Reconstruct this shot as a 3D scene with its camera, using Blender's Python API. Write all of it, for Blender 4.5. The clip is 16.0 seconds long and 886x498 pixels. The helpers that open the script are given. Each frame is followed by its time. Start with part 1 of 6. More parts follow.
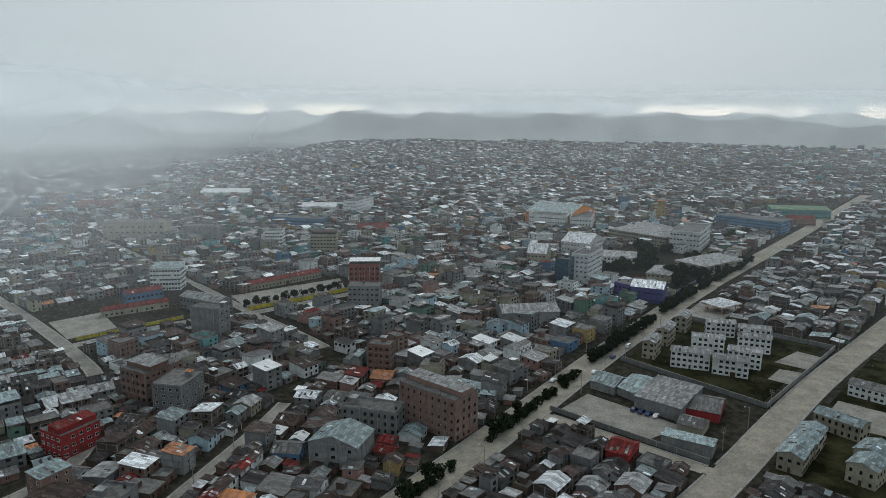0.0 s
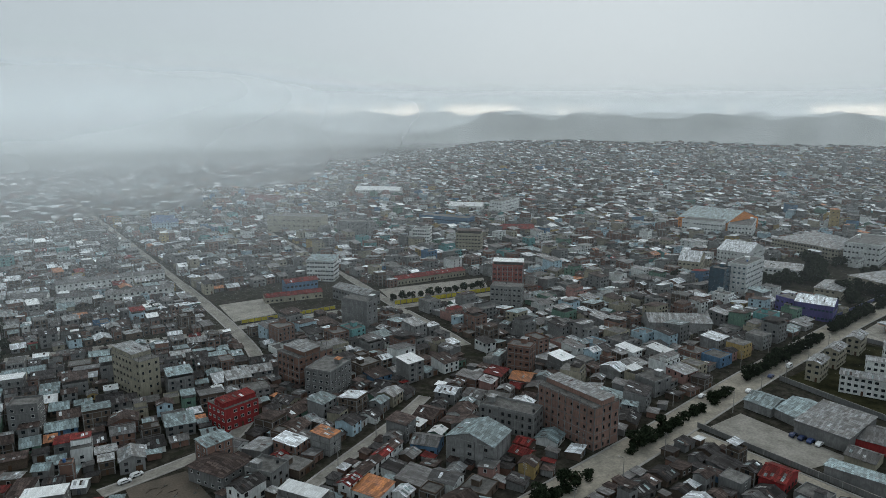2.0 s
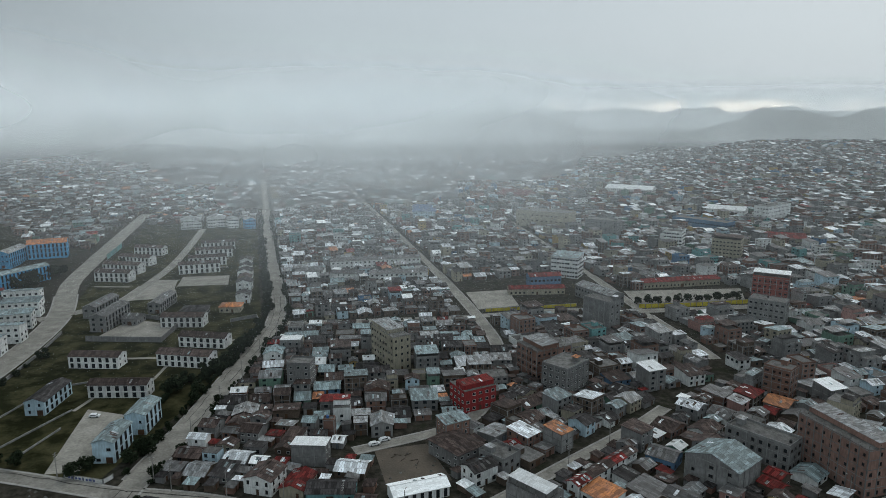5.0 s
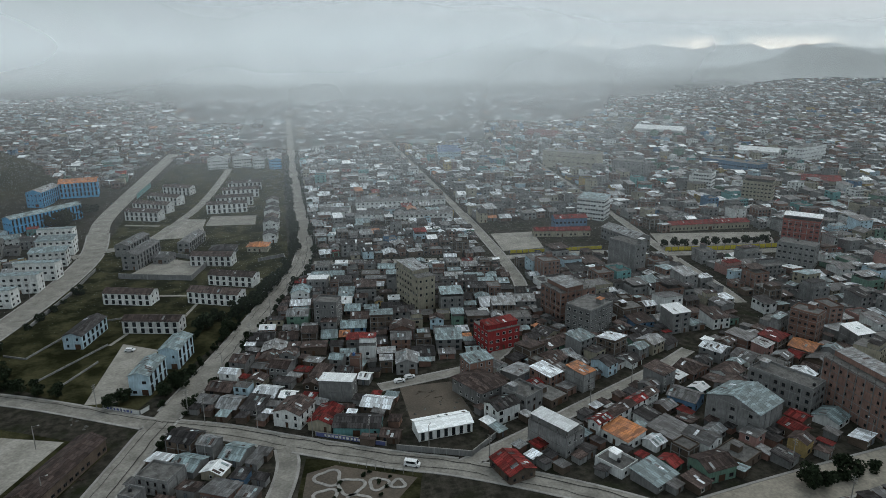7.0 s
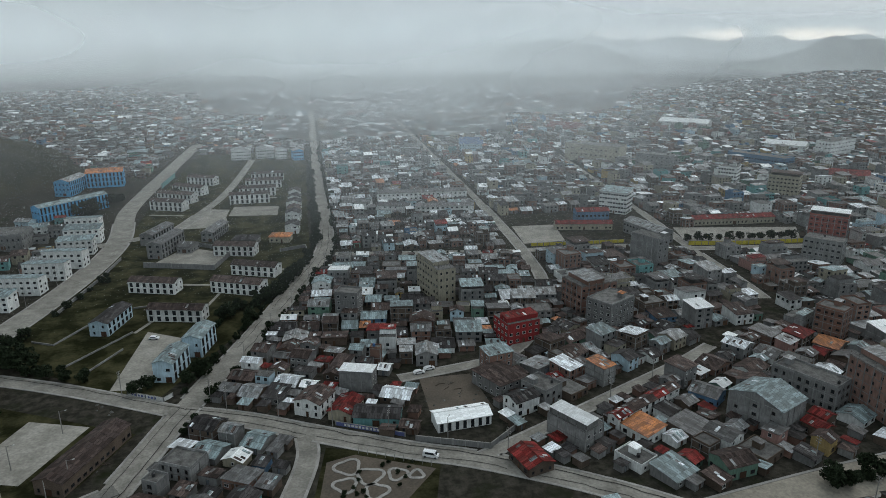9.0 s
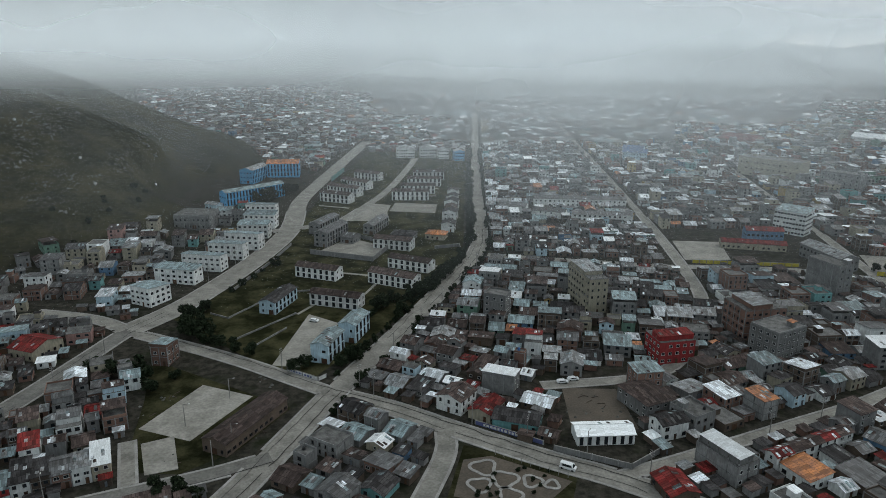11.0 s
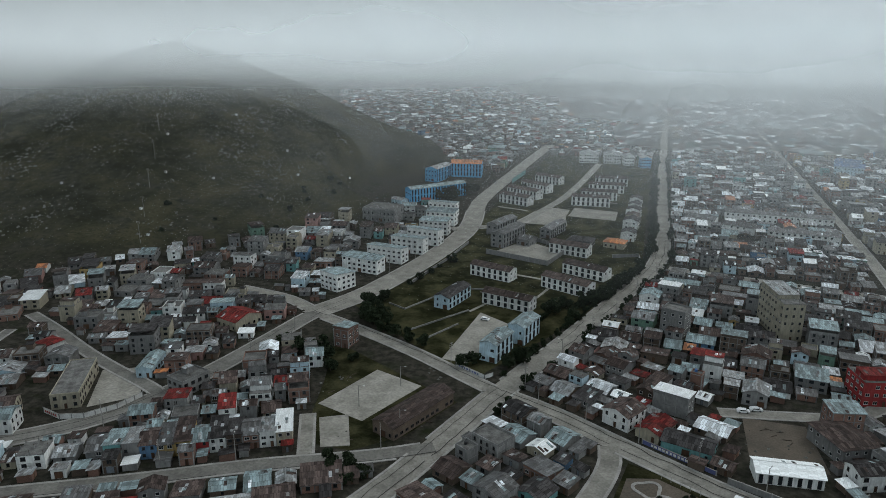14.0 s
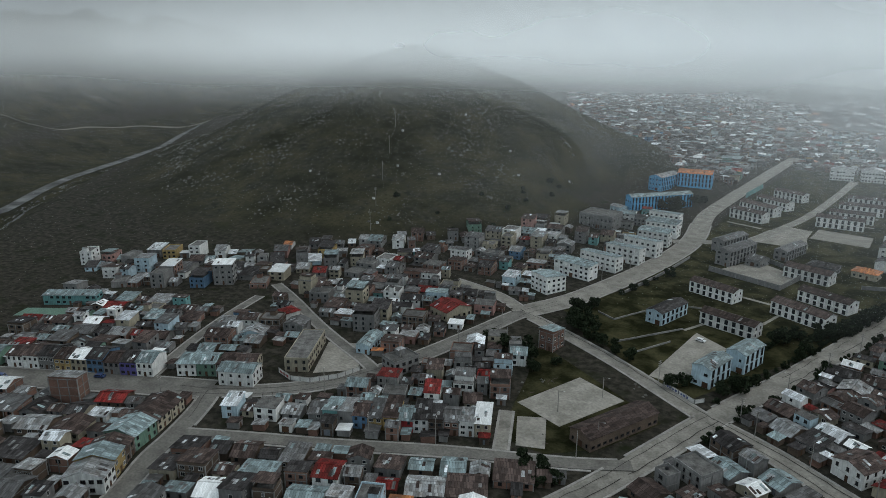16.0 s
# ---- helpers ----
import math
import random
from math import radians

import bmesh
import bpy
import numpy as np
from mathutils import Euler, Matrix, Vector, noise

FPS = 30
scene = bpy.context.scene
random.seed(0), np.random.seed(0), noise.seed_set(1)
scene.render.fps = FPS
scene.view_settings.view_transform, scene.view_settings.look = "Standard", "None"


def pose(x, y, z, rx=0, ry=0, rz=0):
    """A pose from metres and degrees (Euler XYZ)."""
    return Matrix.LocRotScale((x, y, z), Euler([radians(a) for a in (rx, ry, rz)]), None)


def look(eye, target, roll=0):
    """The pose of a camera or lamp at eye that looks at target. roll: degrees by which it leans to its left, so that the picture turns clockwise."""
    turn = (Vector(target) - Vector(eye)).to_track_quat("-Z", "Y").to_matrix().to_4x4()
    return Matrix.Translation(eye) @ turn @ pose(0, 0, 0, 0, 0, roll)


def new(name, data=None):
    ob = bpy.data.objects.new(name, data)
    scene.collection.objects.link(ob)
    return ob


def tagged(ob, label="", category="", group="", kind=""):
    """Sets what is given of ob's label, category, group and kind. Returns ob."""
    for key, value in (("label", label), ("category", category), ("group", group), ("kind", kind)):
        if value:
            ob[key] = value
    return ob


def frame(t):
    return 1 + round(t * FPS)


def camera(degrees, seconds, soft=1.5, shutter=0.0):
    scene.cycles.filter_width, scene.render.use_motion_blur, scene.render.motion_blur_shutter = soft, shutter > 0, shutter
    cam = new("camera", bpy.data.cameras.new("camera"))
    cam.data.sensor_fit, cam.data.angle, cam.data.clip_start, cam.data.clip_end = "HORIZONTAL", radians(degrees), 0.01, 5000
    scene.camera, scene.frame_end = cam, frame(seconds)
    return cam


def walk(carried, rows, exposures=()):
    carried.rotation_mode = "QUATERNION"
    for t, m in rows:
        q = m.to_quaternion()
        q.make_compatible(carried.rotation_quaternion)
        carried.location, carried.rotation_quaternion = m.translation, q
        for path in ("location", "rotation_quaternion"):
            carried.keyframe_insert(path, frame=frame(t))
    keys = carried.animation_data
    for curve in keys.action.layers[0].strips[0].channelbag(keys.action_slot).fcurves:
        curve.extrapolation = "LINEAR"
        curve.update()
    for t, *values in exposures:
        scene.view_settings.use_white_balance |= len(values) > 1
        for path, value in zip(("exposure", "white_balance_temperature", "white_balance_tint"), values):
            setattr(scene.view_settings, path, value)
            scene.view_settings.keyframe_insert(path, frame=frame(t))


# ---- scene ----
EXPO = 0.0
SKY_WEST, SKY_EAST = 0.13, 0.82  # brightness of the overcast away from the sun and towards it
SKY_LOW, SKY_TOP = 0.85, 1.08  # and near the horizon and overhead
FOG_EAST, FOG_WEST = 0.24, 0.30
FOG_BASE, FOG_RISE = (126.0, 80.0), 46.0  # height of the cloud's underside in the east and in the north-west, and over what height it thickens
FOG_COLOR = (0.875, 0.906, 0.912, 1)
# each veil: distance, thickness of the cloud above and of the haze below it, share of the cloud in the east, and by how much its underside hangs lower
FOG = [(300, 0.20, 0.05, 0.05, 0), (430, 0.64, 0.12, 0.05, 0), (620, 0.68, 0.18, 0.08, 0), (900, 0.66, 0.25, 0.12, 0), (1400, 0.64, 0.38, 0.30, 0), (2000, 0.62, 0.74, 0.80, 4), (3200, 0.62, 0.76, 0.85, 10)]
cam = camera(65.6, 16.0, soft=0.8)
U = 1.25  # metres per unit of the town plan
EYE = (0.0, 0.0, 100.0 * U)
# seconds, heading (to the left of north), pitch, roll: the camera hangs in one spot and turns
HEADINGS = [
    (0, -47.61, -11.44, 0.26), (0.5, -45.89, -11.44, 0.21), (1, -42.50, -11.43, 0.18), (1.5, -39.06, -11.42, 0.13),
    (2, -35.41, -11.41, 0.08), (2.5, -31.71, -11.38, 0.01), (3, -27.99, -11.34, -0.02), (3.5, -23.85, -11.30, -0.09),
    (4, -19.36, -11.26, -0.14), (4.2, -18.13, -11.24, -0.14), (6.3, -12.63, -14.48, -0.13), (6.5, -12.60, -15.26, -0.15),
    (7, -12.60, -16.59, -0.27), (7.5, -12.57, -17.18, -0.34), (8, -12.58, -17.40, -0.39), (8.2, -12.57, -17.39, -0.40),
    (10.3, -3.01, -16.97, 0.26), (10.5, -1.52, -16.96, 0.26), (11, 2.44, -16.94, 0.28), (11.5, 5.95, -16.92, 0.19),
    (12, 8.70, -16.89, 0.22), (12.5, 10.08, -16.85, 0.19), (13, 10.79, -16.84, 0.10), (13.5, 13.33, -16.79, 0.03),
    (14, 17.63, -16.75, 0.08), (14.5, 22.80, -16.70, 0.04), (15, 28.31, -16.64, 0.05), (15.5, 31.94, -16.60, 0.05),
    (16, 36.02, -16.55, 0.02),
]


def heading_pose(yaw, pitch, roll):
    a, b = radians(yaw), radians(pitch)
    way = Vector((-math.sin(a) * math.cos(b), math.cos(a) * math.cos(b), math.sin(b)))
    return look(EYE, Vector(EYE) + 50 * way, roll)


walk(cam, [(t, heading_pose(y, p, r)) for t, y, p, r in HEADINGS], exposures=[(0, EXPO), (16, EXPO)])

# ---- sky and sun: a bright overcast, brightest low in the east ----
world = bpy.data.worlds.new("overcast_sky")
scene.world = world
world.use_nodes = True
wn, wl = world.node_tree.nodes, world.node_tree.links
wn.clear()


def wnode(kind, **values):
    n = wn.new(kind)
    for key, value in values.items():
        n.inputs[key].default_value = value
    return n


sky = wn.new("ShaderNodeTexSky")
sky.sky_type, sky.sun_disc = "NISHITA", False
sky.sun_elevation, sky.sun_rotation = radians(32), radians(50)
sky.air_density, sky.dust_density, sky.ozone_density = 1.2, 3.0, 1.0
grey = wnode("ShaderNodeHueSaturation", Saturation=0.22, Value=0.09)
wl.new(sky.outputs["Color"], grey.inputs["Color"])
coord = wn.new("ShaderNodeTexCoord")
wmap = wn.new("ShaderNodeMapping")
wmap.inputs["Scale"].default_value = (1.0, 1.0, 2.4)
wl.new(coord.outputs["Generated"], wmap.inputs["Vector"])
cloud = wnode("ShaderNodeTexNoise", Scale=2.2, Detail=5.0, Roughness=0.5)
wl.new(wmap.outputs["Vector"], cloud.inputs["Vector"])
tone = wn.new("ShaderNodeMapRange")
tone.inputs["From Min"].default_value, tone.inputs["From Max"].default_value = 0.3, 0.7
tone.inputs["To Min"].default_value, tone.inputs["To Max"].default_value = 0.985, 1.015
wl.new(cloud.outputs["Fac"], tone.inputs["Value"])
# the cloud deck evens out the clear sky's glow
deck = wn.new("ShaderNodeMix")
deck.data_type = "RGBA"
deck.inputs[0].default_value = 0.9
deck.inputs[7].default_value = (0.515, 0.60, 0.65, 1)
wl.new(grey.outputs["Color"], deck.inputs[6])
lit = wn.new("ShaderNodeVectorMath")
lit.operation = "SCALE"
wl.new(deck.outputs[2], lit.inputs[0])
wl.new(tone.outputs["Result"], lit.inputs["Scale"])
# the cover is thickest over the hills in the west
tilt = wn.new("ShaderNodeVectorMath")
tilt.operation = "DOT_PRODUCT"
tilt.inputs[1].default_value = (0.60, -0.30, 0.15)
wl.new(coord.outputs["Generated"], tilt.inputs[0])
cover_tone = wn.new("ShaderNodeMapRange")
cover_tone.interpolation_type = "SMOOTHSTEP"
for key, value in (("From Min", -0.8), ("From Max", -0.2), ("To Min", SKY_WEST), ("To Max", SKY_EAST)):
    cover_tone.inputs[key].default_value = value
wl.new(tilt.outputs["Value"], cover_tone.inputs["Value"])
graded = wn.new("ShaderNodeVectorMath")
graded.operation = "SCALE"
wl.new(lit.outputs[0], graded.inputs[0])
wl.new(cover_tone.outputs["Result"], graded.inputs["Scale"])
# low down the cover is thin and bright, overhead it is thick
height = wn.new("ShaderNodeSeparateXYZ")
wl.new(coord.outputs["Generated"], height.inputs[0])
low_glow = wn.new("ShaderNodeMapRange")
low_glow.interpolation_type = "SMOOTHSTEP"
for key, value in (("From Min", 0.02), ("From Max", 0.60), ("To Min", SKY_LOW), ("To Max", SKY_TOP)):
    low_glow.inputs[key].default_value = value
wl.new(height.outputs[2], low_glow.inputs["Value"])
shaped = wn.new("ShaderNodeVectorMath")
shaped.operation = "SCALE"
wl.new(graded.outputs[0], shaped.inputs[0])
wl.new(low_glow.outputs["Result"], shaped.inputs["Scale"])
back = wnode("ShaderNodeBackground", Strength=1.33)
# a broken gleam of clear morning sky under the edge of the cover, along the horizon towards the sun
gleam_map = wn.new("ShaderNodeMapping")
gleam_map.inputs["Scale"].default_value = (9.0, 9.0, 0.0)
wl.new(coord.outputs["Generated"], gleam_map.inputs["Vector"])
gleam_noise = wnode("ShaderNodeTexNoise", Scale=1.0, Detail=2.0, Roughness=0.5)
wl.new(gleam_map.outputs["Vector"], gleam_noise.inputs["Vector"])
def world_span(value, a, b, lo, hi):
    r = wn.new("ShaderNodeMapRange")
    r.interpolation_type = "SMOOTHSTEP"
    for key, v in (("From Min", a), ("From Max", b), ("To Min", lo), ("To Max", hi)):
        r.inputs[key].default_value = v
    wl.new(value, r.inputs["Value"])
    return r.outputs[0]


def world_times(a, b):
    k = wn.new("ShaderNodeMath")
    k.operation = "MULTIPLY"
    wl.new(a, k.inputs[0])
    wl.new(b, k.inputs[1])
    return k.outputs[0]


gleam = world_times(world_span(gleam_noise.outputs["Fac"], 0.42, 0.60, 0.0, 1.0), world_times(world_span(height.outputs[2], -0.02, -0.004, 0.0, 1.0), world_span(height.outputs[2], 0.0, 0.012, 1.0, 0.0)))
gleam = world_times(gleam, world_span(tilt.outputs["Value"], -0.15, 0.05, 0.0, 1.0))
warm = wn.new("ShaderNodeMix")
warm.data_type = "RGBA"
warm.inputs[7].default_value = (1.42, 1.26, 1.04, 1)
wl.new(gleam, warm.inputs[0])
wl.new(shaped.outputs[0], warm.inputs[6])
wl.new(warm.outputs[2], back.inputs["Color"])
wout = wn.new("ShaderNodeOutputWorld")
wl.new(back.outputs[0], wout.inputs["Surface"])

sun = new("sun", bpy.data.lights.new("sun", "SUN"))
sun.data.energy, sun.data.angle, sun.data.color = 0.7, radians(40), (1.0, 0.97, 0.92)
sun.matrix_world = look((0, 0, 500), (-0.5 * 400, -0.42 * 400, 500 - 0.75 * 400))

# ---- materials ----
MATS = {}


def material(name, base, dark=None, rough=0.85, metal=0.0, gloss=None, big=0.25, small=4.0, spread=0.25, streak=0.0, bump=0.15, sheets=0.0, stain=0.35):
    """A weathered surface: base and dark tones mixed by stains and grain, a tone of its own for each piece."""
    m = bpy.data.materials.new(name)
    m.use_nodes = True
    n, l = m.node_tree.nodes, m.node_tree.links
    bsdf = n["Principled BSDF"]
    bsdf.inputs["Roughness"].default_value, bsdf.inputs["Metallic"].default_value = rough, metal
    bsdf.inputs["Specular IOR Level"].default_value = gloss if gloss is not None else 0.2 if rough > 0.7 and metal == 0 else 0.5
    dark = dark or tuple(c * 0.55 for c in base)
    tc, info, geo = n.new("ShaderNodeTexCoord"), n.new("ShaderNodeObjectInfo"), n.new("ShaderNodeNewGeometry")
    shift = n.new("ShaderNodeVectorMath")
    shift.operation = "ADD"
    scale = n.new("ShaderNodeVectorMath")
    scale.operation = "SCALE"
    scale.inputs[0].default_value = (37.0, 53.0, 11.0)
    l.new(info.outputs["Random"], scale.inputs["Scale"])
    l.new(tc.outputs["Object"], shift.inputs[0])
    l.new(scale.outputs[0], shift.inputs[1])
    n1 = n.new("ShaderNodeTexNoise")
    n1.inputs["Scale"].default_value, n1.inputs["Detail"].default_value = big, 6.0
    n1.inputs["Roughness"].default_value = 0.62
    n2 = n.new("ShaderNodeTexNoise")
    n2.inputs["Scale"].default_value, n2.inputs["Detail"].default_value = small, 4.0
    src = shift.outputs[0]
    if streak:
        mp = n.new("ShaderNodeMapping")
        mp.inputs["Scale"].default_value = (1.0, 1.0, streak) if not sheets else (2.2, 0.35, 0.35)
        l.new(src, mp.inputs["Vector"])
        l.new(mp.outputs[0], n2.inputs["Vector"])
    else:
        l.new(src, n2.inputs["Vector"])
    l.new(src, n1.inputs["Vector"])
    ramp = n.new("ShaderNodeMapRange")
    ramp.inputs["From Min"].default_value, ramp.inputs["From Max"].default_value = 0.38, 0.66
    l.new(n1.outputs["Fac"], ramp.inputs["Value"])
    st = n.new("ShaderNodeMath")
    st.operation = "MULTIPLY"
    st.inputs[1].default_value = stain * 2
    l.new(ramp.outputs[0], st.inputs[0])
    mix = n.new("ShaderNodeMix")
    mix.data_type = "RGBA"
    mix.inputs[6].default_value, mix.inputs[7].default_value = (*base, 1), (*dark, 1)
    l.new(st.outputs[0], mix.inputs[0])
    # tone of the single piece
    both = n.new("ShaderNodeMath")
    both.operation = "ADD"
    l.new(info.outputs["Random"], both.inputs[0])
    l.new(geo.outputs["Random Per Island"], both.inputs[1])
    fr = n.new("ShaderNodeMath")
    fr.operation = "FRACT"
    l.new(both.outputs[0], fr.inputs[0])
    val = n.new("ShaderNodeMapRange")
    val.inputs["To Min"].default_value, val.inputs["To Max"].default_value = 1 - spread, 1 + spread
    l.new(fr.outputs[0], val.inputs["Value"])
    g2 = n.new("ShaderNodeMapRange")
    g2.inputs["From Min"].default_value, g2.inputs["From Max"].default_value = 0.3, 0.7
    g2.inputs["To Min"].default_value, g2.inputs["To Max"].default_value = 0.78, 1.18
    l.new(n2.outputs["Fac"], g2.inputs["Value"])
    mul = n.new("ShaderNodeMath")
    mul.operation = "MULTIPLY"
    l.new(val.outputs[0], mul.inputs[0])
    l.new(g2.outputs[0], mul.inputs[1])
    last = mul.outputs[0]
    if sheets:  # metal sheets of different age, about a metre by two and a half
        br = n.new("ShaderNodeTexBrick")
        br.inputs["Color1"].default_value, br.inputs["Color2"].default_value = (0.42, 0.41, 0.40, 1), (1.55, 1.56, 1.58, 1)
        br.inputs["Mortar"].default_value = (0.30, 0.29, 0.28, 1)
        br.inputs["Scale"].default_value, br.inputs["Mortar Size"].default_value = 1.0, 0.05
        br.inputs["Brick Width"].default_value, br.inputs["Row Height"].default_value = 0.9, 2.6
        l.new(src, br.inputs["Vector"])
        sm = n.new("ShaderNodeMix")
        sm.data_type = "RGBA"
        sm.inputs[0].default_value = sheets
        sm.inputs[6].default_value = (1, 1, 1, 1)
        l.new(br.outputs["Color"], sm.inputs[7])
        m2 = n.new("ShaderNodeVectorMath")
        m2.operation = "SCALE"
        l.new(sm.outputs[2], m2.inputs[0])
        l.new(last, m2.inputs["Scale"])
        tint = n.new("ShaderNodeVectorMath")
        tint.operation = "MULTIPLY"
        l.new(mix.outputs[2], tint.inputs[0])
        l.new(m2.outputs[0], tint.inputs[1])
    else:
        tint = n.new("ShaderNodeVectorMath")
        tint.operation = "SCALE"
        l.new(mix.outputs[2], tint.inputs[0])
        l.new(last, tint.inputs["Scale"])
    l.new(tint.outputs[0], bsdf.inputs["Base Color"])
    if bump:
        bp = n.new("ShaderNodeBump")
        bp.inputs["Strength"].default_value, bp.inputs["Distance"].default_value = bump, 0.05
        l.new(n2.outputs["Fac"], bp.inputs["Height"])
        l.new(bp.outputs[0], bsdf.inputs["Normal"])
    MATS[name] = m
    return m


for name, c in dict(plaster_white=(0.66, 0.67, 0.655), plaster_cream=(0.33, 0.30, 0.23), plaster_grey=(0.19, 0.19, 0.186), plaster_blue=(0.10, 0.19, 0.30),
                    plaster_green=(0.13, 0.22, 0.17), plaster_yellow=(0.36, 0.26, 0.11), plaster_pink=(0.34, 0.20, 0.175), plaster_teal=(0.14, 0.31, 0.31),
                    plaster_sky=(0.42, 0.55, 0.62), plaster_red=(0.30, 0.035, 0.035), plaster_orange=(0.62, 0.22, 0.05), plaster_purple=(0.10, 0.09, 0.26), red_brick=(0.25, 0.075, 0.06), pale_brick=(0.30, 0.185, 0.15),
                    school_blue=(0.09, 0.34, 0.60)).items():
    material(name, c, tuple(0.6 * v + 0.02 for v in c), rough=0.9, spread=0.15, streak=0.25, small=1.6)
material("concrete", (0.235, 0.235, 0.23), (0.11, 0.108, 0.104), spread=0.25, streak=0.3, small=1.8)
material("brick_wall", (0.215, 0.126, 0.098), (0.11, 0.070, 0.056), spread=0.25, small=5)
material("adobe", (0.11, 0.083, 0.064), (0.055, 0.043, 0.035), spread=0.3, small=3)
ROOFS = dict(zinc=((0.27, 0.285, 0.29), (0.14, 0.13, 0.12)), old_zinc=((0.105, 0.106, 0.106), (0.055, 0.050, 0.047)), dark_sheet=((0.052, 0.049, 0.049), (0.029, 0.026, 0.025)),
             rust_sheet=((0.082, 0.060, 0.053), (0.042, 0.033, 0.030)), new_zinc=((0.55, 0.58, 0.60), (0.34, 0.35, 0.35)), red_sheet=((0.17, 0.022, 0.020), (0.085, 0.026, 0.022)),
             teal_sheet=((0.21, 0.275, 0.285), (0.12, 0.15, 0.15)), orange_sheet=((0.42, 0.15, 0.04), (0.25, 0.10, 0.05)), blue_sheet=((0.05, 0.13, 0.30), (0.04, 0.08, 0.15)),
             white_sheet=((0.72, 0.74, 0.74), (0.5, 0.5, 0.48)), green_sheet=((0.10, 0.24, 0.09), (0.07, 0.13, 0.06)))
for name, (c, d) in ROOFS.items():
    material(name, c, d, rough=0.6, metal=0.0, gloss=0.05 if name in ("dark_sheet", "rust_sheet", "red_sheet") else 0.35, spread=0.30, small=3.0, big=0.35, sheets=0.25 if name == "white_sheet" else 0.85, streak=1.0, bump=0.3, stain=0.15 if name in ("white_sheet", "new_zinc") else 0.5)
material("roof_slab", (0.15, 0.147, 0.14), (0.06, 0.057, 0.054), spread=0.25, big=0.4, small=2.5, stain=0.5)
material("road_worn", (0.165, 0.158, 0.143), (0.085, 0.080, 0.072), spread=0.05, big=0.16, small=1.2, stain=0.4)
material("road_concrete", (0.245, 0.233, 0.206), (0.125, 0.117, 0.103), spread=0.05, big=0.16, small=1.2, stain=0.4)
material("road_dusty", (0.29, 0.262, 0.215), (0.16, 0.146, 0.122), spread=0.05, big=0.16, small=1.2, stain=0.4)
material("kerb_concrete", (0.30, 0.29, 0.27), (0.17, 0.16, 0.15), spread=0.1, small=2)
material("court_concrete", (0.27, 0.255, 0.225), (0.16, 0.15, 0.13), spread=0.08, big=0.15, small=1.0, stain=0.45)
material("crack_tar", (0.035, 0.033, 0.03), spread=0.1)
material("dirt", (0.105, 0.085, 0.066), (0.055, 0.048, 0.039), spread=0.05, big=0.1, small=1.5)
material("pale_dirt", (0.16, 0.145, 0.12), (0.085, 0.078, 0.062), spread=0.05, big=0.3, small=1.5)
material("dark_glass", (0.02, 0.024, 0.028), (0.012, 0.014, 0.016), rough=0.12, spread=0.3, bump=0)
material("blue_glass", (0.03, 0.07, 0.10), (0.02, 0.04, 0.06), rough=0.08, spread=0.2, bump=0)
material("frame_white", (0.55, 0.55, 0.53), spread=0.15)
material("frame_dark", (0.06, 0.05, 0.045), spread=0.2)
material("wood_door", (0.09, 0.05, 0.03), spread=0.35, streak=0.1)
material("metal_door", (0.12, 0.14, 0.16), spread=0.4, rough=0.6)
material("tank_black", (0.02, 0.02, 0.022), rough=0.45, spread=0.2)
material("tank_blue", (0.04, 0.12, 0.30), rough=0.5, spread=0.2)
material("rebar", (0.07, 0.045, 0.035), rough=0.8)
material("pole_concrete", (0.26, 0.25, 0.235), spread=0.15)
material("steel", (0.10, 0.10, 0.10), rough=0.5, metal=0.3)
material("leaf", (0.024, 0.034, 0.018), (0.012, 0.018, 0.010), rough=0.8, gloss=0.08, spread=0.45, big=0.8, small=6, bump=0)
material("bark", (0.06, 0.045, 0.035), spread=0.2, streak=0.2)
material("lawn", (0.046, 0.044, 0.023), (0.013, 0.014, 0.007), rough=0.95, gloss=0.0, spread=0.2, big=0.09, small=1.2, stain=0.7)
material("rock", (0.125, 0.124, 0.112), (0.055, 0.054, 0.046), spread=0.3, small=2)
material("river_stones", (0.15, 0.152, 0.15), (0.05, 0.05, 0.048), spread=0.3, small=0.4, big=0.05, stain=0.6)
material("car_white", (0.72, 0.73, 0.73), (0.6, 0.6, 0.6), rough=0.3, spread=0.05, stain=0.1, bump=0)
material("car_blue", (0.03, 0.05, 0.13), rough=0.3, spread=0.3, stain=0.1, bump=0)
material("rubber", (0.018, 0.018, 0.018), rough=0.9)
material("paint_yellow", (0.55, 0.45, 0.05), spread=0.1)
material("paint_blue_wall", (0.10, 0.12, 0.26), (0.07, 0.08, 0.16), spread=0.1)
material("paint_white", (0.66, 0.66, 0.64), spread=0.1)
material("tarp_yellow", (0.50, 0.34, 0.05), rough=0.7)


